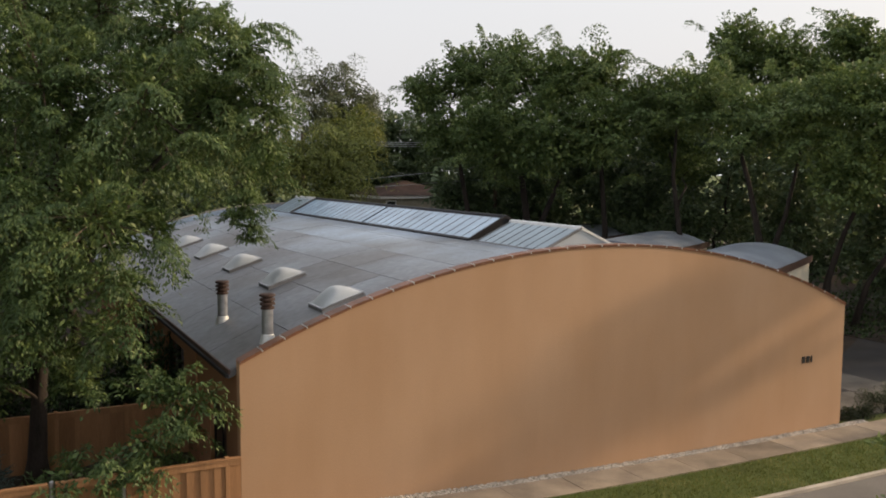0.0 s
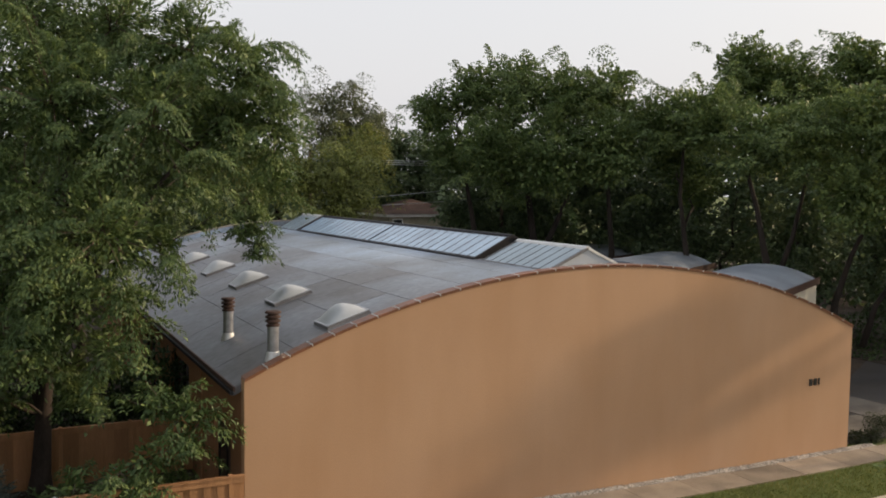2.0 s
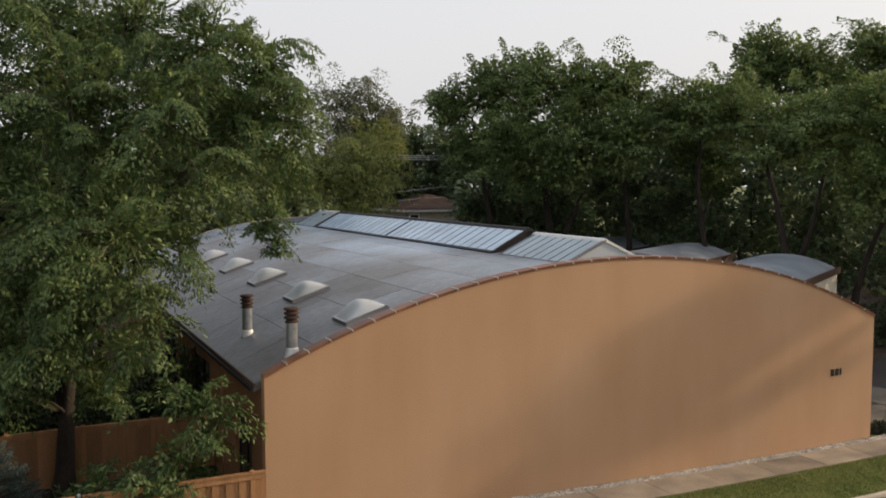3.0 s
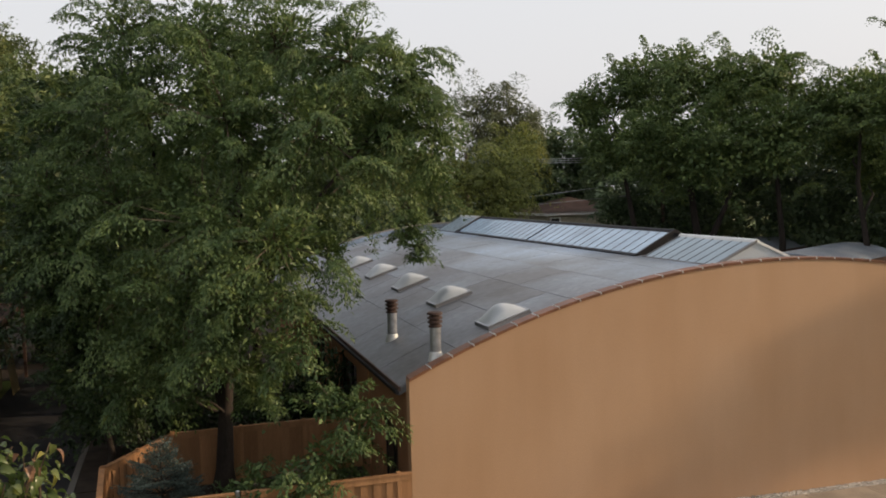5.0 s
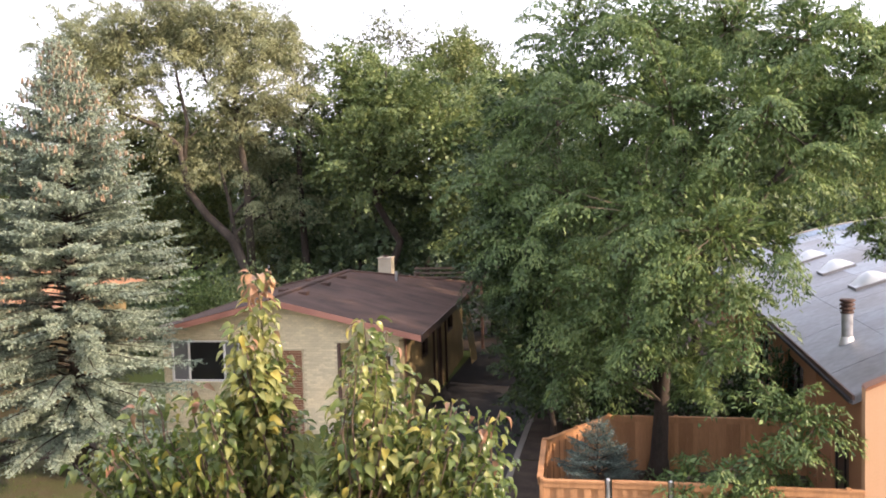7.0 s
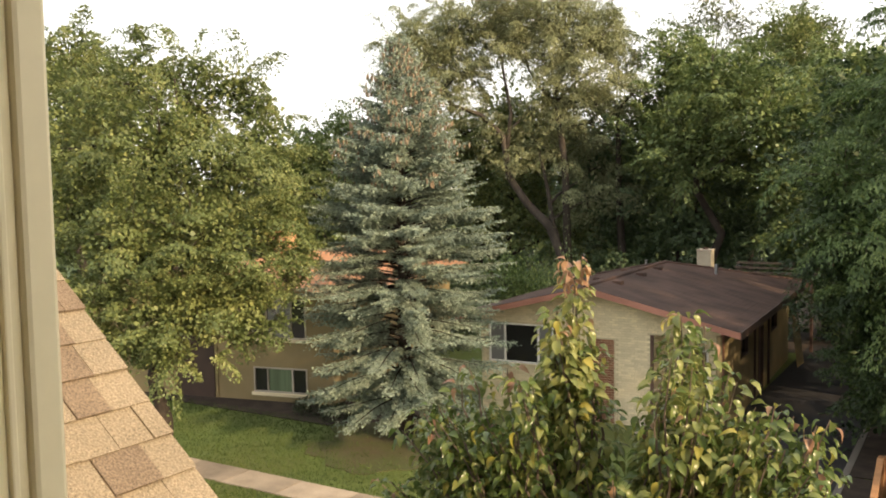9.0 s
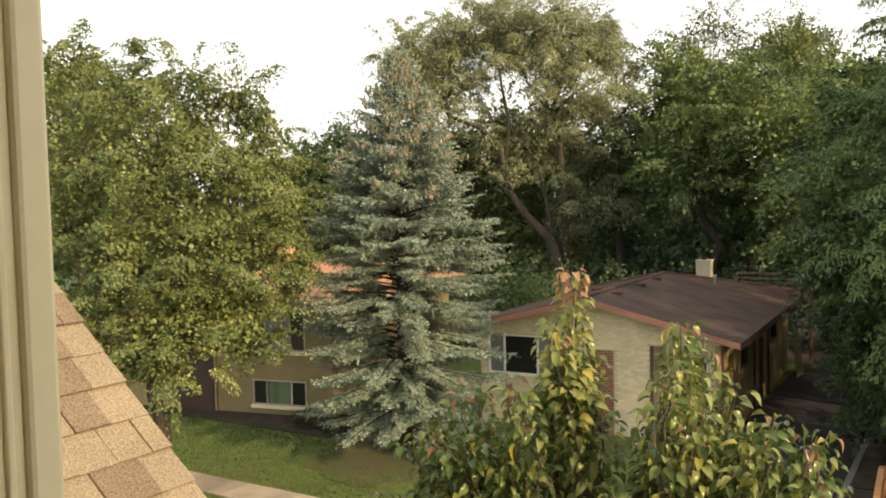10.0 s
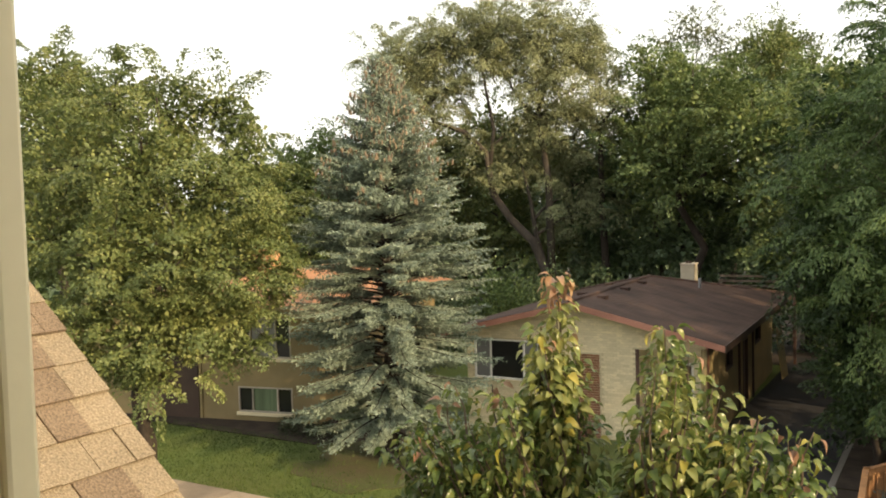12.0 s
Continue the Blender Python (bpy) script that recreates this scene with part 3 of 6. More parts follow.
# roof deck, then sheets of membrane on it
deck = Soup()
for k in range(N_ARC):
    x0, x1 = WIDE * k / N_ARC, WIDE * (k + 1) / N_ARC
    x0, x1 = (-0.18 if k == 0 else x0), (WIDE + 0.18 if k == N_ARC - 1 else x1)
    za, zb = arch(x0, 0.14), arch(x1, 0.14)
    deck.add([(x0, 0.28, za), (x1, 0.28, zb), (x1, DEEP, zb), (x0, DEEP, za), (x0, 0.28, za - 0.16), (x1, 0.28, zb - 0.16), (x1, DEEP, zb - 0.16), (x0, DEEP, za - 0.16)],
             [(0, 1, 2, 3), (7, 6, 5, 4)] + ([(0, 3, 7, 4)] if k == 0 else []) + ([(1, 5, 6, 2)] if k == N_ARC - 1 else []) + [(0, 4, 5, 1), (2, 6, 7, 3)])
roof = part("roof", deck, DECK, hall, "arched roof covered in grey membrane sheets")
part("roof_edge", Soup().box(-0.22, 0.10, 3.79, -0.18, DEEP, 3.90), BROWN_PAINT, hall, "dark metal eaves trim")
part("roof_edge", Soup().box(WIDE + 0.18, 0.28, 3.66, WIDE + 0.26, DEEP, 3.94), DARK_METAL, hall)
part("gutter", Soup().box(-0.29, 0.10, 3.72, -0.222, DEEP, 3.80), DARK_METAL, hall)
# coping along the top of the gable wall, in lengths
cop = part("coping", Soup().extrude([(x, z + 0.002) for x, z in arc] + [(x, z + 0.018) for x, z in arc[::-1]], 1, -0.03, 0.31), COPING, hall, "brown metal coping with pale joints")
NCOP = 36
span = 2 * math.asin(MID / RAD)
for k in range(NCOP):
    a0, a1 = -span / 2 + span * k / NCOP, -span / 2 + span * (k + 1) / NCOP
    out = []
    for rr in (RAD + 0.020, RAD + 0.040):
        for a in ((a0 + 0.0012, (a0 + a1) / 2, a1 - 0.0012) if rr < RAD + 0.03 else (a1 - 0.0012, (a0 + a1) / 2, a0 + 0.0012)):
            out.append((MID + rr * math.sin(a), CEN + rr * math.cos(a)))
    part("coping_length", Soup().extrude(out, 1, -0.05, 0.33), COPING, cop)
    if k:
        x, z = MID + (RAD + 0.035) * math.sin(a0), CEN + (RAD + 0.035) * math.cos(a0)
        part("coping_joint", Soup().box(-0.010, -0.053, -0.045, 0.010, 0.333, 0.009, pose(x, 0, z, 0, math.degrees(a0), 0)), PALE_METAL, cop)
part("drip_edge", Soup().extrude([(x, z - 0.03) for x, z in arc] + [(x, z + 0.015) for x, z in arc[::-1]], 1, -0.028, -0.002), COPING, cop)
part("coping", Soup().extrude([(x, z + 0.122) for x, z in arc] + [(x, z + 0.17) for x, z in arc[::-1]], 1, DEEP - 0.04, DEEP + 0.32), CONCRETE, hall, "pale coping of the far gable")
# membrane dressed up the inner face of the far gable
part("upstand", Soup().extrude([(x, z - 0.14) for x, z in arc] + [(x, z + 0.118) for x, z in arc[::-1]], 1, DEEP - 0.03, DEEP - 0.003), MEMBRANE, hall, "grey membrane upstand")
# membrane sheets, darkened in steps towards the left eaves for stains and shade
rm = random.Random(8)
NS, NR = 13, 13
for i in range(NS):
    for j in range(NR):
        x0, x1 = -0.16 + 20.26 * i / NS + 0.007, -0.16 + 20.26 * (i + 1) / NS - 0.007
        y0, y1 = 0.32 + (DEEP - 0.36) * j / NR + 0.007, 0.32 + (DEEP - 0.36) * (j + 1) / NR - 0.007
        s = Soup()
        up = 0.012 + rm.uniform(0, 0.006)
        for q in range(5):
            x = x0 + (x1 - x0) * q / 4
            s.v += [(x, y0, arch(x, 0.14) + up), (x, y1, arch(x, 0.14) + up)]
        s.f = [(2 * q, 2 * q + 2, 2 * q + 3, 2 * q + 1) for q in range(4)]
        for edge in ([0, 2, 4, 6, 8], [9, 7, 5, 3, 1], [1, 0], [8, 9]):
            for a, b in zip(edge, edge[1:]):
                k = len(s.v)
                s.v += [(s.v[a][0], s.v[a][1], s.v[a][2] - 0.011), (s.v[b][0], s.v[b][1], s.v[b][2] - 0.011)]
                s.f.append((a, k, k + 1, b))
        part("membrane_sheet", s, MEMBRANE_EAVES if i < 2 or i == 2 and j % 3 else MEMBRANE_MID if i < 4 else MEMBRANE, roof)


# domed roof lights
def roof_dome(y):
    x = 2.88
    tilt = math.asin((MID - x) / RAD)
    ob = empty("dome_skylight", x, y, arch(x, 0.13), "milky acrylic dome skylight on a dark metal curb", "skylight", "dome skylights on the arched roof")
    ob.matrix_world = pose(x, y, arch(x, 0.13), 0, -math.degrees(tilt), 0)
    curb = Soup()
    a, b = 0.66, 0.60
    curb.add([(-a, -b, -0.02), (a, -b, -0.02), (a, b, -0.02), (-a, b, -0.02), (-a + 0.05, -b + 0.05, 0.10), (a - 0.05, -b + 0.05, 0.10), (a - 0.05, b - 0.05, 0.10), (-a + 0.05, b - 0.05, 0.10)],
             [(3, 2, 1, 0), (0, 1, 5, 4), (1, 2, 6, 5), (2, 3, 7, 6), (3, 0, 4, 7), (4, 5, 6, 7)])
    part("curb", curb, SEAM, ob, "dark grey flashed curb", local=True)
    rim = Soup()
    a, b = 0.64, 0.58
    rim.box(-a, -b, 0.09, a, -b + 0.05, 0.125).box(-a, b - 0.05, 0.09, a, b, 0.125).box(-a, -b + 0.05, 0.09, -a + 0.05, b - 0.05, 0.125).box(a - 0.05, -b + 0.05, 0.09, a, b - 0.05, 0.125)
    part("rim", rim, GALV, ob, "grey metal rim", local=True)
    n, s = 14, Soup()
    a, b = 0.60, 0.54
    for j in range(n + 1):
        for i in range(n + 1):
            p, q = 2 * i / n - 1, 2 * j / n - 1
            s.v.append((a * p, b * q, 0.11 + 0.36 * (1 - abs(p) ** 1.7) * (1 - q * q) ** 0.6))
    s.f = [(j * (n + 1) + i, j * (n + 1) + i + 1, (j + 1) * (n + 1) + i + 1, (j + 1) * (n + 1) + i) for j in range(n) for i in range(n)]
    part("dome", s, DOME, ob, "milky white dome", smooth=True, local=True)
    ob.scale = (0.93, 0.90, 0.84)
    return ob


for k in range(5):
    roof_dome(1.50 + 4.55 * k)


# flue pipes
def flue(x, y, h):
    z = arch(x, 0.13)
    ob = empty("flue_pipe", x, y, z, "galvanised flue pipe with rusty ringed cap", "flue pipe", "flue pipes on the arched roof")
    s = Soup().tube([(x, y, z - 0.1), (x, y, z + h * 0.66)], [0.135, 0.135], 20)
    part("pipe", s, GALV, ob, smooth=False)
    part("flashing", Soup().tube([(x, y, z - 0.08), (x, y, z + 0.05), (x, y, z + 0.13), (x, y, z + 0.15)], [0.20, 0.17, 0.15, 0.138], 20), PALE_METAL, ob, "pale flashing collar")
    c = z + h * 0.66
    part("cap", Soup().tube([(x, y, c), (x, y, c + h * 0.30)], [0.125, 0.12], 18), RUST, ob, "rust-brown cap")
    for q, r in ((0.0, 0.165), (0.09, 0.185), (0.18, 0.185), (0.27, 0.19)):
        part("ring", Soup().tube([(x, y, c + h * q), (x, y, c + h * q + 0.03), (x, y, c + h * q + 0.055)], [r, r * 0.98, r * 0.86], 18), RUST, ob)
    return ob


flue(0.93, 0.95, 1.13)
flue(0.72, 4.5, 1.13)


# ridge skylights of sloping panes
def ridge_skylight(y0, y1, half, base_z, ridge_z, panes, frame_mat, glass_mat, gable_mat, label):
    ob = empty("ridge_skylight", MID, (y0 + y1) / 2, base_z, label, "skylight", "ridge skylights on the arched roof")
    curb = Soup().box(MID - half - 0.06, y0 - 0.06, base_z - 0.5, MID - half + 0.06, y1 + 0.06, base_z + 0.02).box(MID + half - 0.06, y0 - 0.06, base_z - 0.5, MID + half + 0.06, y1 + 0.06, base_z + 0.02)
    curb.box(MID - half + 0.06, y0 - 0.06, base_z - 0.5, MID + half - 0.06, y0 + 0.04, base_z + 0.02).box(MID - half + 0.06, y1 - 0.04, base_z - 0.5, MID + half - 0.06, y1 + 0.06, base_z + 0.02)
    part("curb", curb, frame_mat if frame_mat is DARK_METAL else SEAM, ob)
    rise = ridge_z - base_z
    edge_mat = frame_mat if frame_mat is DARK_METAL else SEAM
    for sgn in (-1, 1):
        m = Matrix(((-sgn * half, 0, 0, MID + sgn * half), (0, 1, 0, 0), (rise, 0, 1, base_z), (0, 0, 0, 1)))
        step = (y1 - y0) / panes
        for i in range(panes):
            part("pane", Soup().box(0.02, y0 + i * step + 0.012, 0.015, 0.98, y0 + (i + 1) * step - 0.012, 0.035, m), glass_mat, ob)
        for i in range(panes + 1):
            w = 0.03 if 0 < i < panes else 0.09 if frame_mat is DARK_METAL else 0.045
            w = 0.06 if i == panes // 2 and panes > 12 else w
            part("glazing_bar", Soup().box(0.0, y0 + i * step - w / 2, 0.0, 1.0, y0 + i * step + w / 2, 0.046 if w < 0.05 else 0.065, m), edge_mat if w > 0.04 else SEAM, ob)
        part("sill_rail", Soup().box(-0.02, y0 - 0.05, 0.0, 0.05 if frame_mat is DARK_METAL else 0.025, y1 + 0.05, 0.08 if frame_mat is DARK_METAL else 0.05, m), edge_mat, ob)
    part("ridge_cap", Soup().extrude([(MID - 0.12, ridge_z - 0.03), (MID + 0.12, ridge_z - 0.03), (MID + 0.07, ridge_z + 0.05), (MID, ridge_z + 0.08), (MID - 0.07, ridge_z + 0.05)], 1, y0 - 0.06, y1 + 0.06), frame_mat, ob)
    for y in (y0 - 0.02, y1 - 0.02):
        part("gable_panel", Soup().extrude([(MID - half, base_z), (MID + half, base_z), (MID, ridge_z)], 1, y, y + 0.04), gable_mat, ob)
        for sgn in (-1, 1):
            m = Matrix(((-sgn * half, 0, 0, MID + sgn * half), (0, 1, 0, 0), (rise, 0, 1, base_z), (0, 0, 0, 1)))
            part("rake_bar", Soup().box(-0.03, y - 0.05, -0.02, 1.0, y + 0.03, 0.075 if frame_mat is DARK_METAL else 0.055, m), frame_mat if y < y0 and sgn > 0 else edge_mat, ob)
    return ob


ridge_skylight(0.95, 4.55, 1.34, 6.11, 6.72, 8, PALE_METAL, SKYGLASS_OLD, DOME, "gabled skylight with clouded panes and pale aluminium frame")
ridge_skylight(5.0, 23.0, 1.40, 6.11, 6.84, 30, DARK_METAL, SKYGLASS, DARK_METAL, "long gabled skylight with pale blue panes in dark metal")
ridge_skylight(23.4, 26.2, 1.40, 6.11, 6.84, 5, PALE_METAL, SKYGLASS_OLD, DOME, "short gabled skylight with clouded panes near the far gable")

# house number as plain dark bars
num = empty("house_number", 18.3, -0.02, 2.6, "three dark raised numerals on the ochre wall", "sign")
for i in range(3):
    part("bar", Soup().box(18.02 + i * 0.20, -0.025, 2.26, 18.02 + i * 0.20 + (0.14 if i < 2 else 0.07), 0.002, 2.48), BLACK, num, bevel=0.012)

# ------------------------------------------------------------ vaulted units beyond


def vault_unit(cx, cy, length, label):
    a = math.degrees(math.atan2(0.49, 0.87))
    ob = empty("vaulted_unit", cx, cy, 0, label, "building", "vaulted units in a row", "", a)
    w, e, rise = 4.7, 4.12, 0.55
    r = (w * w / 4 + rise * rise) / (2 * rise)
    n = 16
    up = [(-0.25 + (w + 0.5) * i / n, e + math.sqrt(r * r - (-0.25 + (w + 0.5) * i / n - w / 2) ** 2) - (r - rise)) for i in range(n + 1)]
    part("roof", Soup().extrude(up + [(x, z - 0.10) for x, z in up[::-1]], 0, -length, 0.25), UNIT_ROOF, ob, "blue-grey vaulted membrane roof", local=True)
    part("fascia", Soup().box(-length, -0.33, e - 0.30, 0.27, -0.25, e + 0.02), BROWN_PAINT, ob, "dark brown fascia board", local=True)
    part("fascia", Soup().box(-length, w + 0.25, e - 0.42, 0.27, w + 0.33, e + 0.02), BROWN_PAINT, ob, "dark brown fascia board", local=True)
    part("wall", Soup().box(-length + 0.2, -0.18, -0.2, 0.12, w - 0.1, e - 0.1), SIDING, ob, "cream siding wall", local=True)
    fill = [(y, z - 0.12) for y, z in up if 0.1 < y < w - 0.1]
    part("tympanum", Soup().extrude([(0.1, e - 0.1), *fill, (w - 0.1, e - 0.1)], 0, -length + 0.2, 0.12), SIDING, ob, local=True)
    for k in range(18):
        z = 0.2 + k * 0.20
        part("siding_board", Soup().add([(-length + 0.2, -0.22, z), (0.14, -0.22, z), (0.14, -0.185, z + 0.2), (-length + 0.2, -0.185, z + 0.2), (-length + 0.2, -0.18, z), (0.14, -0.18, z)], [(0, 1, 2, 3), (0, 4, 5, 1)]), SIDING, ob, local=True)
    return ob


for cx, cy in ((31.5, 11.4), (32.9, 19.9), (33.4, 27.6), (36.0, 38.5), (37.0, 48.0), (37.5, 57.0)):
    vault_unit(cx, cy, 8.6, "low unit with blue-grey vaulted roof and cream siding")
# ------------------------------------------------------------ cedar fence


def fence_run(name, p, q, top, label, group="cedar fence panels", board=0.145, posts=1):
    p, q = Vector((*p, 0)), Vector((*q, 0))
    ln = (q - p).length
    ob = new(name)
    ob.matrix_world = pose(p.x, p.y, 0, 0, 0, math.degrees(math.atan2((q - p).y, (q - p).x)))
    tagged(ob, label, "fence", group)
    lo = ground_z(p.x, p.y) + 0.04
    n = max(int(round(ln / board)), 1)
    me = None
    for i in range(n):
        out = 0.0 if i % 2 else 0.034
        if me is None:
            w = ln / n
            me = Soup().box(0.004, -0.009, lo, w + 0.012, 0.009, top - 0.05).mesh("board", FENCE)
        b = part("board", me, FENCE, ob, local=True)
        b.matrix_basis = pose(i * ln / n, -out, 0)
    part("cap_rail", Soup().box(0, -0.085, top - 0.05, ln, 0.05, top), FENCE, ob, bevel=0.006, local=True)
    part("rail", Soup().box(0, -0.066, top - 0.17, ln, -0.0445, top - 0.055), FENCE, ob, bevel=0.004, local=True)
    for z in (lo + 0.25, (lo + top) / 2):
        part("rail", Soup().box(0, 0.010, z, ln, 0.05, z + 0.09), FENCE, ob, local=True)
    if posts:
        for x in ((0.0,) if posts == 1 else (0.0, ln)):
            part("post", Soup().box(x - 0.05, -0.06, lo - 0.2, x + 0.05, 0.06, top + 0.03), FENCE, ob, bevel=0.01, local=True)
    return ob


def steel_post(x, y, top):
    ob = empty("gate_post", x, y, 0.3, "round galvanised steel gate post", "post", "steel gate posts")
    part("pole", Soup().tube([(x, y, 0.1), (x, y, top)], [0.045, 0.045], 14), GALV, ob)
    part("cap", Soup().tube([(x, y, top), (x, y, top + 0.03), (x, y, top + 0.05)], [0.05, 0.047, 0.02], 14), GALV, ob)
    return ob


FT = 1.93
fence_run("fence_panel", (-6.68, 0.0), (-5.32, 0.0), FT, "low cedar-stained fence panel of upright boards")
fence_run("gate_leaf", (-5.16, -0.02), (-3.98, -0.02), FT + 0.03, "cedar-stained gate leaf between steel posts", "gate leaves", 0.11, False)
fence_run("gate_leaf", (-3.84, -0.02), (-2.62, -0.02), FT + 0.03, "cedar-stained gate leaf between steel posts", "gate leaves", 0.11, False)
fence_run("fence_panel", (-2.42, 0.0), (-0.32, 0.0), FT, "low cedar-stained fence panel of upright boards")
fence_run("fence_panel", (-0.32, 0.0), (-0.02, 0.0), FT, "narrow cedar-stained fence panel against the ochre wall")
for x in (-5.24, -3.91, -2.52):
    steel_post(x, -0.02, FT + 0.02)
fence_run("fence_panel", (-6.86, 2.98), (-6.72, 0.05), FT + 0.03, "orange cedar fence panel along the driveway")
fence_run("fence_panel", (-6.86, 3.02), (-6.10, 4.24), FT + 0.03, "sunlit orange cedar fence panel across the yard corner")
fence_run("fence_panel", (-6.10, 4.24), (-5.30, 5.52), FT + 0.03, "sunlit orange cedar fence panel across the yard corner")
fence_run("fence_panel", (-5.28, 5.56), (-3.45, 5.56), FT + 0.03, "shaded cedar-stained back fence panel")
fence_run("fence_panel", (-3.45, 5.56), (-1.70, 5.56), FT + 0.03, "shaded cedar-stained back fence panel")
fence_run("fence_panel", (-1.70, 5.56), (-0.06, 5.56), FT + 0.03, "shaded cedar-stained back fence panel")

# ------------------------------------------------------------ the brick house with the brown roof


def gable_house(name, label, origin, turn, w, d, wall_z, ridge_z, over, front_over, roof_mat, wall_mat, hip=0.0):
    """Local: x along the front, y back, ridge along y."""
    ob = empty(name, *origin, label, "house", "", "", turn)
    e = wall_z
    half = w / 2 + over
    slope = (ridge_z - e) / half
    th = 0.14
    for sgn in (-1, 1):
        xo = w / 2 + sgn * half
        prof = [(xo, e), (w / 2, ridge_z), (w / 2, ridge_z - th), (xo, e - th)]
        yb = d + 0.6
        deck = Soup().extrude(prof if sgn < 0 else prof[::-1], 1, -front_over, yb)
        # a hipped back: the ridge ends short of the eaves
        deck.v = [(x, y - (hip if y > 0 and abs(x - w / 2) < 0.01 else 0.0), z) for x, y, z in deck.v]
        pl = part("roof_plane", deck, roof_mat, ob, local=True)
        # courses of roofing
        nrow = 26
        row = Soup()
        rr = random.Random(int(w * 10) + sgn)
        for i in range(nrow):
            f0, f1 = i / nrow, (i + 1.05) / nrow
            xa, xb = xo + (w / 2 - xo) * f0, xo + (w / 2 - xo) * min(f1, 1)
            za, zb = e + (ridge_z - e) * f0 + 0.009, e + (ridge_z - e) * min(f1, 1) + 0.006
            y, ye = -front_over, yb - hip * (f0 + f1) / 2
            while y < ye:
                y2 = min(y + rr.uniform(0.6, 1.1), ye)
                row.add([(xa, y + 0.003, za), (xb, y + 0.003, zb), (xb, y2, zb), (xa, y2, za), (xa, y + 0.003, za - 0.008), (xa, y2, za - 0.008)], [(0, 1, 2, 3), (0, 3, 5, 4)])
                y = y2
        tagged(part("roofing", row, roof_mat, pl, local=True), kind="stuff")
    if hip:
        xa, xb = w / 2 - half, w / 2 + half
        pl = part("roof_plane", Soup().add([(xa, yb, e), (xb, yb, e), (w / 2, yb - hip, ridge_z), (xa, yb, e - th), (xb, yb, e - th), (w / 2, yb - hip, ridge_z - th)], [(0, 1, 2), (5, 4, 3), (0, 3, 4, 1), (1, 4, 5, 2), (2, 5, 3, 0)]), roof_mat, ob, local=True)
        # ridge and hip caps
        caps = Soup().tube([(w / 2, -front_over + 0.02, ridge_z), (w / 2, yb - hip, ridge_z)], [0.09, 0.09], 6)
        for x in (xa, xb):
            caps.tube([(w / 2, yb - hip, ridge_z), (x, yb, e)], [0.08, 0.08], 6)
        part("ridge_cap", caps, roof_mat, ob, local=True)
    return ob, slope, half


HX, HY, HT = -20.25, 8.15, 2.0
HW, HD = 8.4, 13.6
house, hs, hh = gable_house("brick_house", "low cream brick house with brown shallow roof hipped at the back", (HX, HY, 0.0), HT, HW, HD, 3.83, 5.02, 0.72, 0.75, ROOF_BROWN, CREAM_BRICK, 5.4)


def front_top(x):
    return 5.02 - 0.16 - abs(x - HW / 2) * hs


# front wall around the window, panel and porch recess
WX0, WX1, WZ0, WZ1 = 0.30, 2.77, 2.14, 3.54
PX0, PX1 = 6.2, 8.0
fw = pierced(0.0, HW, -0.2, 3.62, [(WX0, WX1, WZ0, WZ1), (PX0, PX1, -0.2, 3.45)], 0.0, 0.22)
part("gable", Soup().extrude([(0.0, 3.62), (HW, 3.62), (HW, front_top(HW)), (HW / 2, front_top(HW / 2)), (0.0, front_top(0.0))], 1, 0.0, 0.22), MORTAR, house, local=True)
wall_f = part("front_wall", fw, MORTAR, house, "cream brick front wall", local=True)
bricks = Soup()
rb = random.Random(11)
zz, course = 0.35, 0
spots = []
while zz < 4.9:
    x = -0.11 if course % 2 else 0.0
    while x < HW:
        x0, x1 = max(x + 0.006, 0.003), min(x + 0.214, HW - 0.003)
        x += 0.22
        cxm = (x0 + x1) / 2
        if x1 - x0 < 0.04 or zz + 0.075 > min(front_top(x0), front_top(x1)) - 0.01:
            continue
        if WX0 - 0.02 < cxm < WX1 + 0.02 and WZ0 - 0.16 < zz + 0.04 < WZ1 + 0.06:
            continue
        if PX0 < x1 and x0 < PX1 and zz < 3.45:
            continue
        if 4.05 < cxm < 4.97 and zz < 3.22:
            continue
        o = rb.uniform(0.004, 0.011)
        spots.append((x0, x1, zz, o))
    zz += 0.083
    course += 1
bmesh_brick = Soup().box(0, 0, 0, 0.208, 0.05, 0.074).mesh("brick", CREAM_BRICK)
n_own = 0
for x0, x1, z, o in spots:
    if 2.95 < x0 < 6.2 and 3.0 < z < 4.4 and x1 - x0 > 0.2 and n_own < 260:
        ob = part("brick", bmesh_brick, CREAM_BRICK, wall_f, local=True)
        ob.matrix_basis = pose(x0, -o, z)
        n_own += 1
    else:
        bricks.box(x0, -o, z, x1, 0.03, z + 0.074)
tagged(part("brickwork", bricks, CREAM_BRICK, wall_f, local=True), kind="stuff")
# brown brick panel with a pale edge
panel = part("brick_panel", Soup().box(4.08, -0.02, 0.3, 4.93, 0.0, 3.2), MORTAR, house, "brown brick panel set in the wall", local=True)
pb = Soup()
for c in range(35):
    x = 4.08 - (0.1 if c % 2 else 0.0)
    while x < 4.93:
        x0, x1 = max(x + 0.005, 4.08), min(x + 0.205, 4.93)
        if x1 - x0 > 0.03:
            pb.box(x0, -0.034, 0.31 + c * 0.083, x1, -0.018, 0.31 + c * 0.083 + 0.068)
        x += 0.21
tagged(part("brickwork", pb, RED_BRICK, panel, local=True), kind="stuff")
part("panel_edge", Soup().box(4.932, -0.05, 0.3, 4.985, 0.0, 3.26).box(4.04, -0.05, 3.2, 4.932, 0.0, 3.26), MORTAR, panel, local=True)


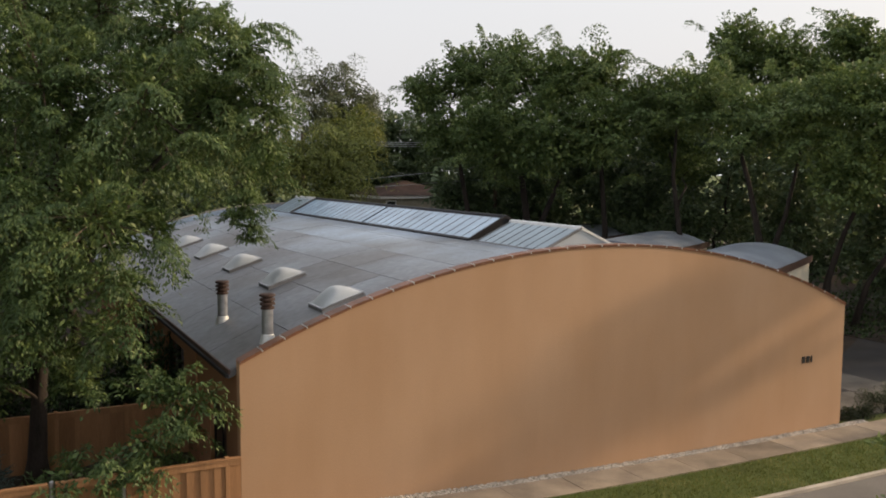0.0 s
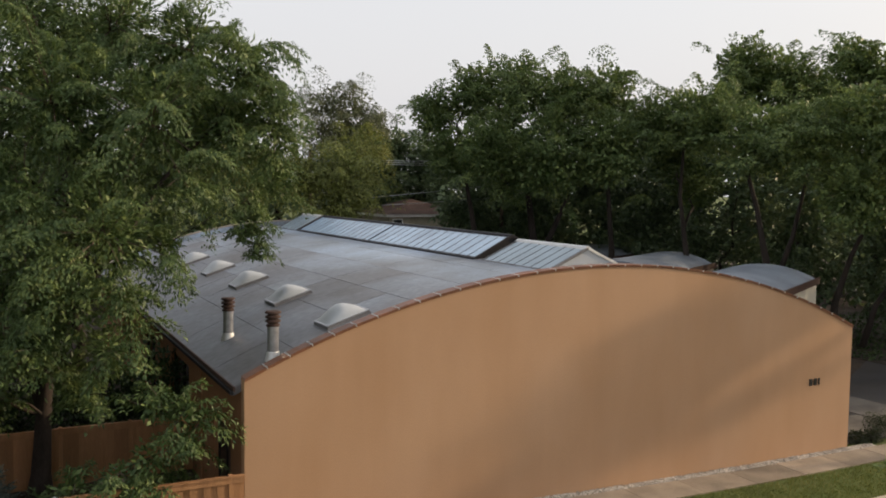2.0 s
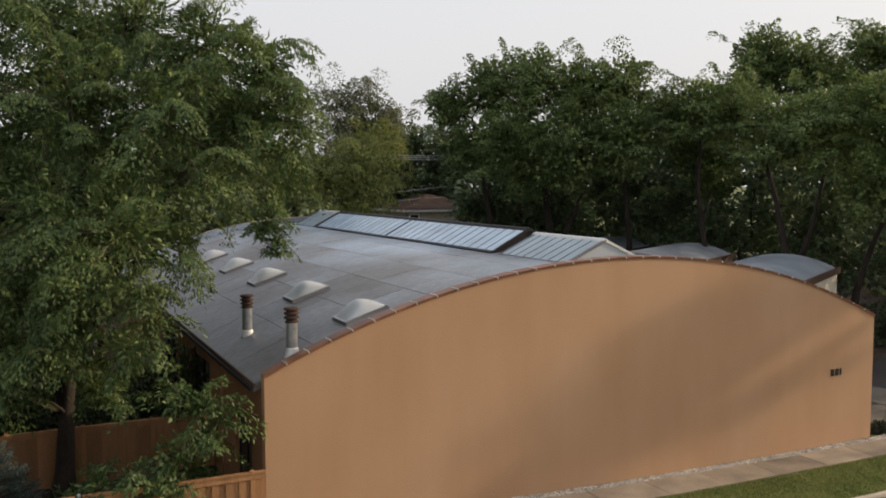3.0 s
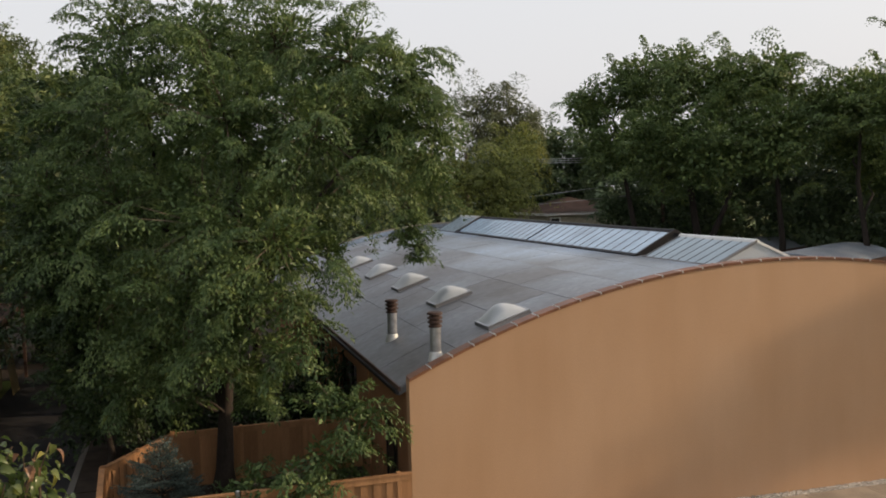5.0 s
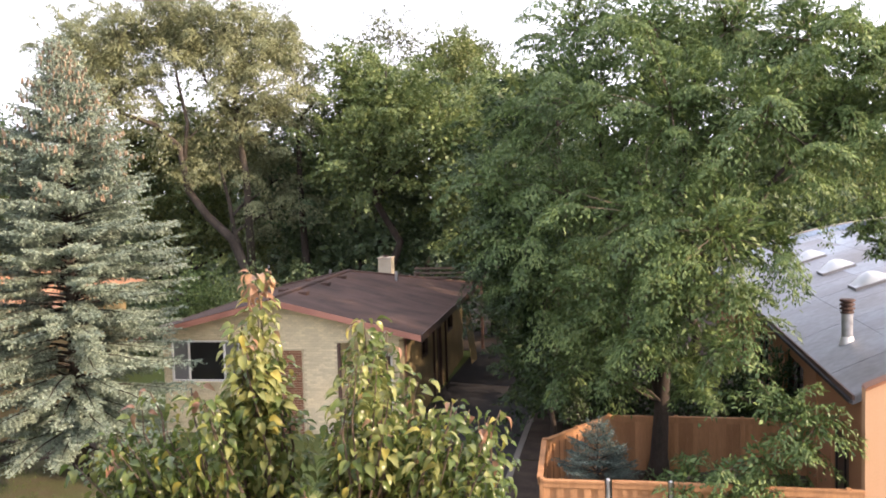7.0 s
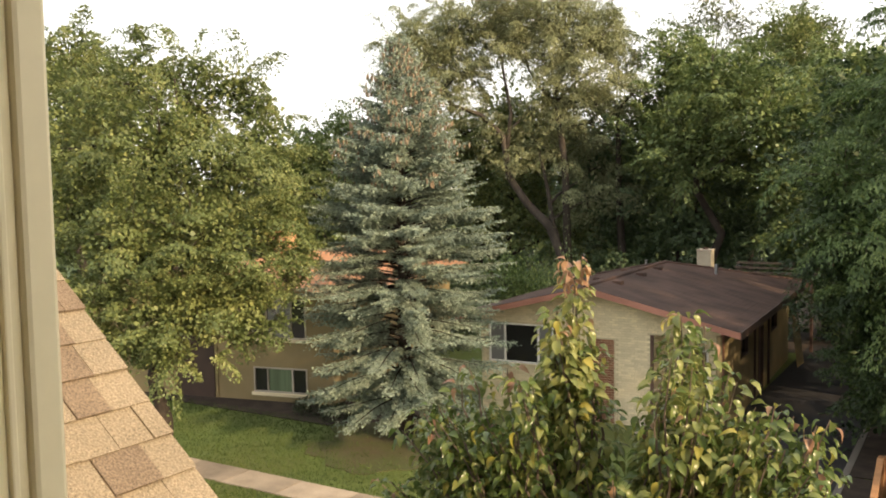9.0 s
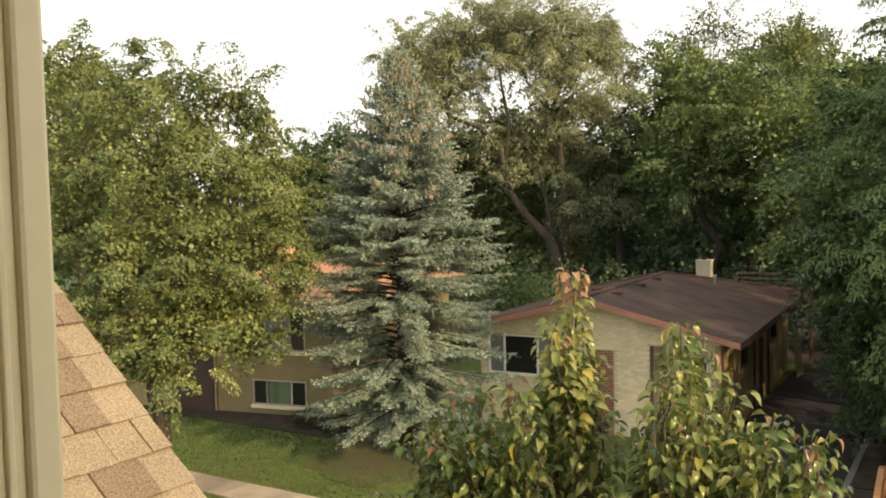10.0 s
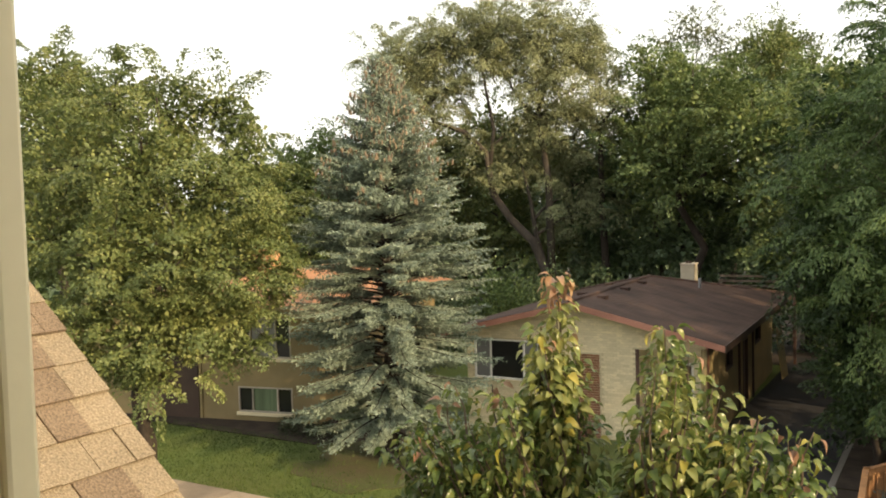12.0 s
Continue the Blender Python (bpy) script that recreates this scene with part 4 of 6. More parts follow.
def slider(ob, x0, x1, z0, z1, y, cuts, mats, sill=True, rim=WHITE):
    """A sliding window in a wall whose face is y; cuts: mullions."""
    win = part("window", Soup().box(x0, y + 0.10, z0, x1, y + 0.12, z1), BLACK, ob, "white-framed sliding window", local=True)
    f = 0.055
    part("window_frame", Soup().box(x0, y - 0.02, z0, x0 + f, y + 0.09, z1).box(x1 - f, y - 0.02, z0, x1, y + 0.09, z1).box(x0 + f, y - 0.02, z1 - f, x1 - f, y + 0.09, z1).box(x0 + f, y - 0.02, z0, x1 - f, y + 0.09, z0 + f), rim, win, local=True)
    edges = [x0 + f, *cuts, x1 - f]
    for c in cuts:
        part("mullion", Soup().box(c - 0.03, y - 0.005, z0 + f, c + 0.03, y + 0.08, z1 - f), rim, win, local=True)
    for a, b, m in zip(edges, edges[1:], mats):
        part("pane", Soup().box(a + 0.005, y + 0.05, z0 + f, b - 0.005, y + 0.06, z1 - f), m, win, local=True)
    if sill:
        part("window_sill", Soup().box(x0 - 0.08, y - 0.07, z0 - 0.13, x1 + 0.08, y + 0.02, z0 - 0.005), CREAM_BRICK, win, local=True, bevel=0.01)
    return win


slider(house, WX0, WX1, WZ0, WZ1, 0.0, (WX0 + 0.62, WX0 + 1.89), (GLASS_SCREEN, GLASS, GLASS_SCREEN))
# porch recess: back wall, door, pier
part("porch_wall", Soup().box(PX0 - 0.2, 1.3, -0.2, PX1 + 0.2, 1.5, 3.6), CREAM_BRICK, house, local=True)
part("porch_side", Soup().box(PX0 - 0.2, 0.22, -0.2, PX0, 1.3, 3.6).box(PX1, 0.22, -0.2, PX1 + 0.2, 1.3, 3.6), CREAM_BRICK, house, local=True)
part("porch_ceiling", Soup().box(PX0, 0.22, 3.45, PX1, 1.3, 3.55), WHITE, house, local=True)
part("porch_floor", Soup().box(PX0 - 0.3, -1.2, -0.2, PX1 + 0.4, 1.3, 0.75), CONCRETE, house, local=True)
part("porch_step", Soup().box(PX0 + 0.2, -1.6, -0.2, PX1 - 0.2, -1.2, 0.55), CONCRETE, house, local=True)
pd = part("front_door", Soup().box(PX0 + 0.55, 1.24, 0.75, PX0 + 1.45, 1.29, 2.78), TRUNKDARK, house, local=True)
part("door_frame", Soup().box(PX0 + 0.47, 1.22, 0.75, PX0 + 0.55, 1.3, 2.86).box(PX0 + 1.45, 1.22, 0.75, PX0 + 1.53, 1.3, 2.86).box(PX0 + 0.55, 1.22, 2.78, PX0 + 1.45, 1.3, 2.86), WHITE, pd, local=True)
part("porch_trim", Soup().box(PX0 - 0.06, -0.035, -0.2, PX0 + 0.05, 0.03, 3.45), BROWN_PAINT, house, "dark brown trim beside the porch", local=True, bevel=0.008)
post = Soup().tube([(HW + 0.02, -0.42, 0.3), (HW + 0.03, -0.41, 1.4), (HW + 0.01, -0.42, 2.6), (HW + 0.02, -0.42, 3.62)], [0.105, 0.09, 0.098, 0.09], 12)
part("porch_post", post, STUCCO_TAN, house, "rough tan log post under the eaves", local=True, smooth=True)
part("corner_trim", Soup().box(HW - 0.02, -0.012, -0.1, HW + 0.03, 0.25, 3.7), FASCIA, house, local=True)
# salmon fascia along the front rake and brown eaves boards
for sgn in (-1, 1):
    xo, zo = HW / 2 + sgn * hh, 3.83
    prof = [(xo, zo - 0.01), (HW / 2, 5.02 - 0.01), (HW / 2, 5.02 - 0.20), (xo, zo - 0.20)]
    part("rake_fascia", Soup().extrude(prof if sgn < 0 else prof[::-1], 1, -0.80, -0.752), FASCIA, house, "salmon painted rake board", local=True)
    part("soffit", Soup().extrude([(xo, zo - 0.17), (HW / 2, 5.02 - 0.17), (HW / 2, 5.02 - 0.15), (xo, zo - 0.15)], 1, -0.75, 0.0), FASCIA, house, local=True)
    xe = HW / 2 + sgn * hh
    part("eaves_board", Soup().box(min(xe, xe + sgn * 0.04), -0.80, zo - 0.22, max(xe, xe + sgn * 0.04), HD + 0.6, zo + 0.02), TRUNKDARK, house, local=True)
# side walls with openings on the driveway side
cuts = [(3.0, 4.2, 2.3, 3.2), (6.3, 7.3, 0.4, 2.9), (9.0, 10.4, 2.3, 3.2)]
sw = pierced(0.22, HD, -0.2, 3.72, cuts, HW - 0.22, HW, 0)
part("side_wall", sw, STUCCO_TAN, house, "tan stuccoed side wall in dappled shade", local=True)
for y0, y1, z0, z1 in cuts:
    pn = part("window" if z0 > 1 else "side_door", Soup().box(HW - 0.12, y0, z0, HW - 0.09, y1, z1), GLASS if z0 > 1 else TRUNKDARK, house, local=True)
    part("window_frame" if z0 > 1 else "door_frame", Soup().box(HW - 0.10, y0, z0, HW + 0.02, y0 + 0.06, z1).box(HW - 0.10, y1 - 0.06, z0, HW + 0.02, y1, z1).box(HW - 0.10, y0 + 0.06, z1 - 0.06, HW + 0.02, y1 - 0.06, z1).box(HW - 0.10, y0 + 0.06, z0, HW + 0.02, y1 - 0.06, z0 + 0.06), TRUNKDARK, pn, local=True)
for y in (5.2, 8.1):
    part("downpipe", Soup().tube([(HW + 0.07, y, 0.3), (HW + 0.07, y, 3.65)], [0.045, 0.045], 8), TRUNKDARK, house, local=True)
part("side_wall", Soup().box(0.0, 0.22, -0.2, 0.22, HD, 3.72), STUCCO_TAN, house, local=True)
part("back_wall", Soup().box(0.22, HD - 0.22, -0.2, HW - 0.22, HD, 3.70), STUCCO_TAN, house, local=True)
# chimney and roof vents
ch = part("chimney", Soup().box(4.50, 13.0, 3.7, 5.12, 13.7, 5.22), PALE_BRICK, house, "short cream brick chimney", local=True)
part("chimney_cap", Soup().box(4.47, 12.97, 5.20, 5.15, 13.73, 5.26), CONCRETE, ch, local=True)
part("flue_tile", Soup().tube([(4.81, 13.35, 5.26), (4.81, 13.35, 5.34)], [0.13, 0.13], 12), RUST, ch, local=True)


VENTS = ((2.2, 9.6), (2.8, 4.4), (4.55, 4.2), (4.5, 6.6), (4.6, 1.4), (1.9, 12.0))


def on_roof(x, y):
    return min(5.02 - abs(x - HW / 2) * hs, 3.83 + (HD + 0.6 - y) * 1.19 / 5.4)


for x, y in VENTS:
    z = on_roof(x, y)
    part("roof_vent", Soup().box(x - 0.16, y - 0.18, z - 0.1, x + 0.16, y + 0.18, z + 0.10), ROOF_BROWN, house, local=True, bevel=0.03)
part("vent_pipe", Soup().tube([(6.2, 9.2, on_roof(6.2, 9.2) - 0.1), (6.2, 9.2, on_roof(6.2, 9.2) + 0.42)], [0.06, 0.06], 12), GALV, house, "grey vent pipe", local=True)
part("vent_pipe", Soup().tube([(2.6, 11.4, on_roof(2.6, 11.4) - 0.1), (2.6, 11.4, on_roof(2.6, 11.4) + 0.42)], [0.06, 0.06], 12), GALV, house, local=True)
# wooden clutter beside the back of the house: a rough timber stack and low timber fence
rt = random.Random(3)
for k in range(5):
    single("timber", Soup().box(-0.9, -0.07, 0, 0.9, 0.07, 0.1, pose(-9.2 + rt.uniform(-0.1, 0.1), 24.6 + k * 0.12, 0.43 + k * 0.1, 0, 0, rt.uniform(-8, 8))), BARK_PALE, "weathered timber lying beside the house", "timber", "stacked timbers")

for k in range(6):
    b = Matrix.Translation((-11.62 + 0.01 * k, 20.3 + 0.21 * k, 0.40)) @ Matrix.Rotation(radians(-7), 4, "Y")
    single("leaning_board", Soup().box(-0.012, -0.07, 0, 0.012, 0.07, 1.9 + 0.12 * (k * 7 % 4), b), STUCCO_TAN, "weathered tan board leaning on the house wall", "board", "leaning boards")

# ------------------------------------------------------------ the split-level house behind the elm
LH = (-35.9, 3.5, 0.0)
LT_ = 12.0
LW = 11.0
left, ls, lh = gable_house("split_level_house", "tan split-level house with tan roof behind trees", LH, LT_, LW, 13.0, 4.50, 5.40, 0.8, 0.8, ROOF_ORANGE, STUCCO_TAN)
lw = (7.62, 9.9)
lz = ((0.74, 1.70), (2.80, 4.30))
lf = pierced(0.0, LW, -0.3, 4.45, [(*lw, *lz[0]), (*lw, *lz[1])], 0.0, 0.22)
part("front_wall", lf, STUCCO_TAN, left, "tan stuccoed front wall", local=True)
part("gable", Soup().extrude([(0, 4.45), (LW, 4.45), (LW, 4.46), (LW / 2, 5.24), (0, 4.46)], 1, 0.0, 0.22), STUCCO_TAN, left, local=True)
slider(left, lw[0], lw[1], lz[0][0], lz[0][1], 0.0, (lw[0] + 0.6, lw[0] + 1.65), (GLASS, CURTAIN, GLASS), rim=CONCRETE)
slider(left, lw[0], lw[1], lz[1][0], lz[1][1], 0.0, (lw[0] + 0.6, lw[0] + 1.65), (GLASS, GLASS_SCREEN, GLASS), rim=CONCRETE)
part("pilaster", Soup().box(5.95, -0.06, -0.2, 6.05, 0.0, 4.45), STUCCO_TAN, left, local=True)
part("entry_panel", Soup().box(4.2, -0.05, 0.3, 5.9, 0.0, 3.6), TRUNKDARK, left, "dark recessed entry panel", local=True)
part("side_wall", Soup().box(LW - 0.22, 0.22, -0.3, LW, 13, 4.45), STUCCO_TAN, left, local=True)
part("side_wall", Soup().box(0, 0.22, -0.3, 0.22, 13, 4.45), STUCCO_TAN, left, local=True)
part("back_wall", Soup().box(0.22, 12.78, -0.3, LW - 0.22, 13, 5.0), STUCCO_TAN, left, local=True)
for sgn in (-1, 1):
    xo, zo = LW / 2 + sgn * lh, 4.50
    prof = [(xo, zo + 0.03), (LW / 2, 5.43), (LW / 2, 5.20), (xo, zo - 0.2)]
    part("rake_fascia", Soup().extrude(prof if sgn < 0 else prof[::-1], 1, -0.85, -0.802), STUCCO_TAN, left, local=True)
    part("eaves_board", Soup().box(min(xo, xo + sgn * 0.05), -0.85, zo - 0.2, max(xo, xo + sgn * 0.05), 13.6, zo + 0.02), STUCCO_TAN, left, "tan gutter", local=True)
part("chimney", Soup().box(3.6, 8.0, 4.8, 4.6, 9.0, 6.9), ORANGE_BRICK, left, "sunlit orange brick chimney", local=True)
rail = empty("porch_rail", -38.0, 4.5, 0.38, "white wrought-iron porch railing", "railing")
for k in range(9):
    part("baluster", Soup().tube([(-38.6 + k * 0.13, 4.3 + k * 0.02, 0.42), (-38.6 + k * 0.13, 4.3 + k * 0.02, 1.32)], [0.012, 0.012], 6), WHITE, rail)
part("handrail", Soup().box(-38.7, 4.26, 1.32, -37.5, 4.48, 1.37), WHITE, rail)
part("bottom_rail", Soup().box(-38.7, 4.28, 0.40, -37.5, 4.46, 0.44), WHITE, rail)

# far brick house seen through the gap in the trees
fh = empty("far_brick_house", 29.5, 51.0, 0, "distant tan brick house with brown hipped roof", "house")
part("wall", Soup().box(26.3, 52.2, 0, 34.0, 60.0, 5.72), PALE_BRICK, fh)
part("eaves_board", Soup().box(25.9, 51.8, 5.72, 34.4, 60.5, 5.94), WHITE, fh)
part("roof", Soup().add([(25.8, 51.7, 5.95), (34.5, 51.7, 5.95), (34.5, 60.6, 5.95), (25.8, 60.6, 5.95), (30.1, 55.6, 7.25), (30.3, 56.8, 7.25)], [(0, 1, 4), (1, 2, 5, 4), (2, 3, 5), (3, 0, 4, 5), (3, 2, 1, 0)]), ROOF_BROWN, fh)
fw_ = part("window", Soup().box(26.7, 52.14, 4.35, 27.5, 52.19, 5.45), GLASS, fh)
part("window_frame", Soup().box(26.6, 52.1, 4.25, 26.7, 52.19, 5.55).box(27.5, 52.1, 4.25, 27.6, 52.19, 5.55).box(26.7, 52.1, 5.45, 27.5, 52.19, 5.55).box(26.7, 52.1, 4.25, 27.5, 52.19, 4.35), WHITE, fw_)
# a timber pergola behind the brick house
pg = empty("pergola", -12.5, 24.4, 0.38, "weathered timber pergola with long rails among trees", "pergola")
for k, (z, y) in enumerate(((4.02, 24.0), (4.22, 24.3), (4.42, 24.7))):
    part("beam", Soup().box(-15.2, y - 0.04, z - 0.05, -8.2, y + 0.04, z + 0.05), BARK_PALE, pg)
for x in (-15.0, -11.7, -8.4):
    part("post", Soup().box(x - 0.06, 24.05, 0.3, x + 0.06, 24.17, 4.0), BROWN_PAINT, pg)
    part("cross_rail", Soup().box(x - 0.04, 23.8, 4.06, x + 0.04, 24.9, 4.14), BARK_PALE, pg)
# overhead wires and their poles, hidden among the trees
for (x0, y0, z0, x1, y1, z1) in ((14.2, 37.8, 10.22, 26.1, 32.6, 10.17), (14.2, 37.8, 10.12, 26.1, 32.6, 10.00), (14.2, 37.8, 10.01, 26.1, 32.6, 9.85), (14.2, 37.9, 7.25, 26.1, 32.6, 8.65), (14.2, 37.9, 6.85, 26.1, 32.6, 7.75)):
    pts = [(x0 + (x1 - x0) * t / 10, y0 + (y1 - y0) * t / 10, z0 + (z1 - z0) * t / 10 - 0.06 * math.sin(math.pi * t / 10)) for t in range(11)]
    single("overhead_wire", Soup().tube(pts, [0.022] * 11, 5), GALV, "thin overhead utility wire among the trees", "wire", "overhead wires")
for x, y, h in ((26.1, 32.6, 10.6), (14.2, 37.85, 10.7)):
    single("utility_pole", Soup().tube([(x, y, -0.3), (x, y, h)], [0.15, 0.11], 10), BARK_PALE, "weathered wooden utility pole among trees", "pole", "utility poles")

# ------------------------------------------------------------ the house of the window: wall, window, room, shingled cross gable
WY = EYE[1] + 0.35
EX = EYE[0]
dw = empty("window_wall", EX, WY, 6.0, "plain house wall round an upper window", "wall", kind="structure")
part("wall_face", pierced(EX - 3.2, EX + 1.7, 4.5, 9.75, [(EX - 0.95, EX + 1.4, 7.5, 9.6)], WY - 0.10, WY + 0.04), SIDING, dw)
room = empty("room", EX, WY - 2, 6.0, "plain plastered room behind the window", "room", kind="structure")
part("room_wall", Soup().box(EX - 3.2, WY - 3.6, 6.9, EX - 3.05, WY - 0.1, 9.8), PLASTER, room)
part("room_wall", Soup().box(EX + 1.55, WY - 3.6, 6.9, EX + 1.7, WY - 0.1, 9.8), PLASTER, room)
part("room_wall", Soup().box(EX - 3.05, WY - 3.6, 6.9, EX + 1.55, WY - 3.45, 9.8), PLASTER, room)
part("room_floor", Soup().box(EX - 3.05, WY - 3.45, 6.8, EX + 1.55, WY - 0.1, 6.95), BARK_PALE, room)
part("room_ceiling", Soup().box(EX - 3.2, WY - 3.6, 9.8, EX + 1.7, WY - 0.1, 9.9), PLASTER, room)
win = empty("window_1", EX - 0.5, WY, 8.4, "almond vinyl window frame, opened wide", "window", kind="structure")
jx = EX - 0.513
part("jamb", Soup().box(jx - 0.09, WY - 0.024, 7.5, jx, WY, 9.6), JAMB, win, bevel=0.004)
part("jamb_groove", Soup().box(jx - 0.10, WY - 0.031, 7.5, jx - 0.006, WY - 0.0245, 9.6), JAMB, win)
part("jamb_stop", Soup().box(jx - 0.10, WY - 0.037, 7.5, jx - 0.003, WY - 0.0315, 9.6), JAMB, win, bevel=0.0015)
part("jamb_groove", Soup().box(jx - 0.10, WY - 0.045, 7.5, jx - 0.007, WY - 0.0375, 9.6), JAMB, win)
part("jamb_casing", Soup().box(jx - 0.10, WY - 0.24, 7.5, jx - 0.002, WY - 0.0455, 9.6), JAMB, win, bevel=0.004)
part("frame_side", Soup().box(EX - 0.95, WY - 0.10, 7.5, jx - 0.10, WY + 0.0, 9.6), JAMB, win)
part("jamb", Soup().box(EX + 1.3, WY - 0.10, 7.5, EX + 1.4, WY + 0.0, 9.6), JAMB, win)
part("head", Soup().box(jx, WY - 0.10, 9.5, EX + 1.3, WY + 0.0, 9.6), JAMB, win)
part("sill", Soup().box(jx, WY - 0.12, 7.48, EX + 1.3, WY + 0.06, 7.54), JAMB, win)

PITCH = 42.65
RY = EYE[1] + 2.0
px, pz = EX - 2.556, 7.773
cg = empty("cross_gable_roof", px, RY - 1, pz, "sunlit tan architectural shingle roof slope beside the window", "roof", kind="structure")
sl = Matrix.Translation((px, RY, pz)) @ Matrix.Rotation(radians(PITCH), 4, "Y")
# local: x down the slope, y along the courses, z out of the slope
part("roof_deck", Soup().box(-2.2, -1.6, -0.12, 2.3, -0.03, -0.012, sl), SHINGLE_DARK, cg)
part("rake_board", Soup().box(-2.2, -0.05, -0.2, 2.3, -0.022, -0.012, sl), JAMB, cg)
rs = random.Random(21)
COURSE = 0.147
for i in range(-14, 15):
    y = 0.012
    low = True
    first = True
    while y > -1.6:
        w = rs.uniform(0.13, 0.27) * (0.6 if first else 1)
        first = False
        kind = rs.random()
        thick = 0.011 if kind < 0.55 else 0.006
        x0 = i * COURSE - 0.05 + 0.02
        x1 = i * COURSE + COURSE + rs.uniform(-0.002, 0.002)
        tilt = 0.006
        s = Soup().add([sl @ Vector(p) for p in ((x0, y, -0.004), (x1, y, tilt), (x1, y - w + 0.003, tilt), (x0, y - w + 0.003, -0.004), (x0, y, thick - 0.006), (x1, y, tilt + thick), (x1, y - w + 0.003, tilt + thick), (x0, y - w + 0.003, thick - 0.006))],
                       [(3, 2, 1, 0), (4, 5, 6, 7), (0, 1, 5, 4), (1, 2, 6, 5), (2, 3, 7, 6), (3, 0, 4, 7)])
        part("shingle", s, SHINGLE if kind > 0.42 else SHINGLE_DARK, cg)
        y -= w

# the rest of that house: lower storeys and the wing under the cross gable
body = empty("house_body", EX, WY - 2, 0, "plain cream-sided lower storeys under the window", "wall", kind="structure")
part("storey_wall", Soup().box(EX - 3.2, WY - 3.6, -0.2, EX + 1.7, WY - 0.11, 6.79), SIDING, body)
part("wall_skirt", Soup().box(EX - 3.2, WY - 0.10, -0.2, EX + 1.7, WY + 0.04, 4.498), SIDING, body)
part("roof_lid", Soup().box(EX - 3.5, WY - 3.9, 9.91, EX + 1.9, WY + 0.2, 10.02), SHINGLE_DARK, body)
rx, rz = px - 2.2 * math.cos(radians(PITCH)), pz + 2.2 * math.sin(radians(PITCH))
ex_, ez = px + 2.3 * math.cos(radians(PITCH)), pz - 2.3 * math.sin(radians(PITCH))
wing = [(2 * rx - ex_ + 0.3, -0.2), (ex_ - 0.3, -0.2), (ex_ - 0.3, ez + 0.12), (rx, rz - 0.2), (2 * rx - ex_ + 0.3, ez + 0.12)]
part("wing_wall", Soup().extrude(wing, 1, RY - 1.55, RY - 0.12), SIDING, body)
part("far_slope", Soup().extrude([(rx, rz - 0.01), (2 * rx - ex_, ez - 0.01), (2 * rx - ex_, ez - 0.14), (rx, rz - 0.14)], 1, RY - 1.6, RY - 0.03), SHINGLE_DARK, body)
part("ridge_cap", Soup().extrude([(rx - 0.12, rz - 0.08), (rx, rz + 0.03), (rx + 0.12, rz - 0.08), (rx, rz - 0.02)], 1, RY - 1.6, RY), SHINGLE_DARK, body)
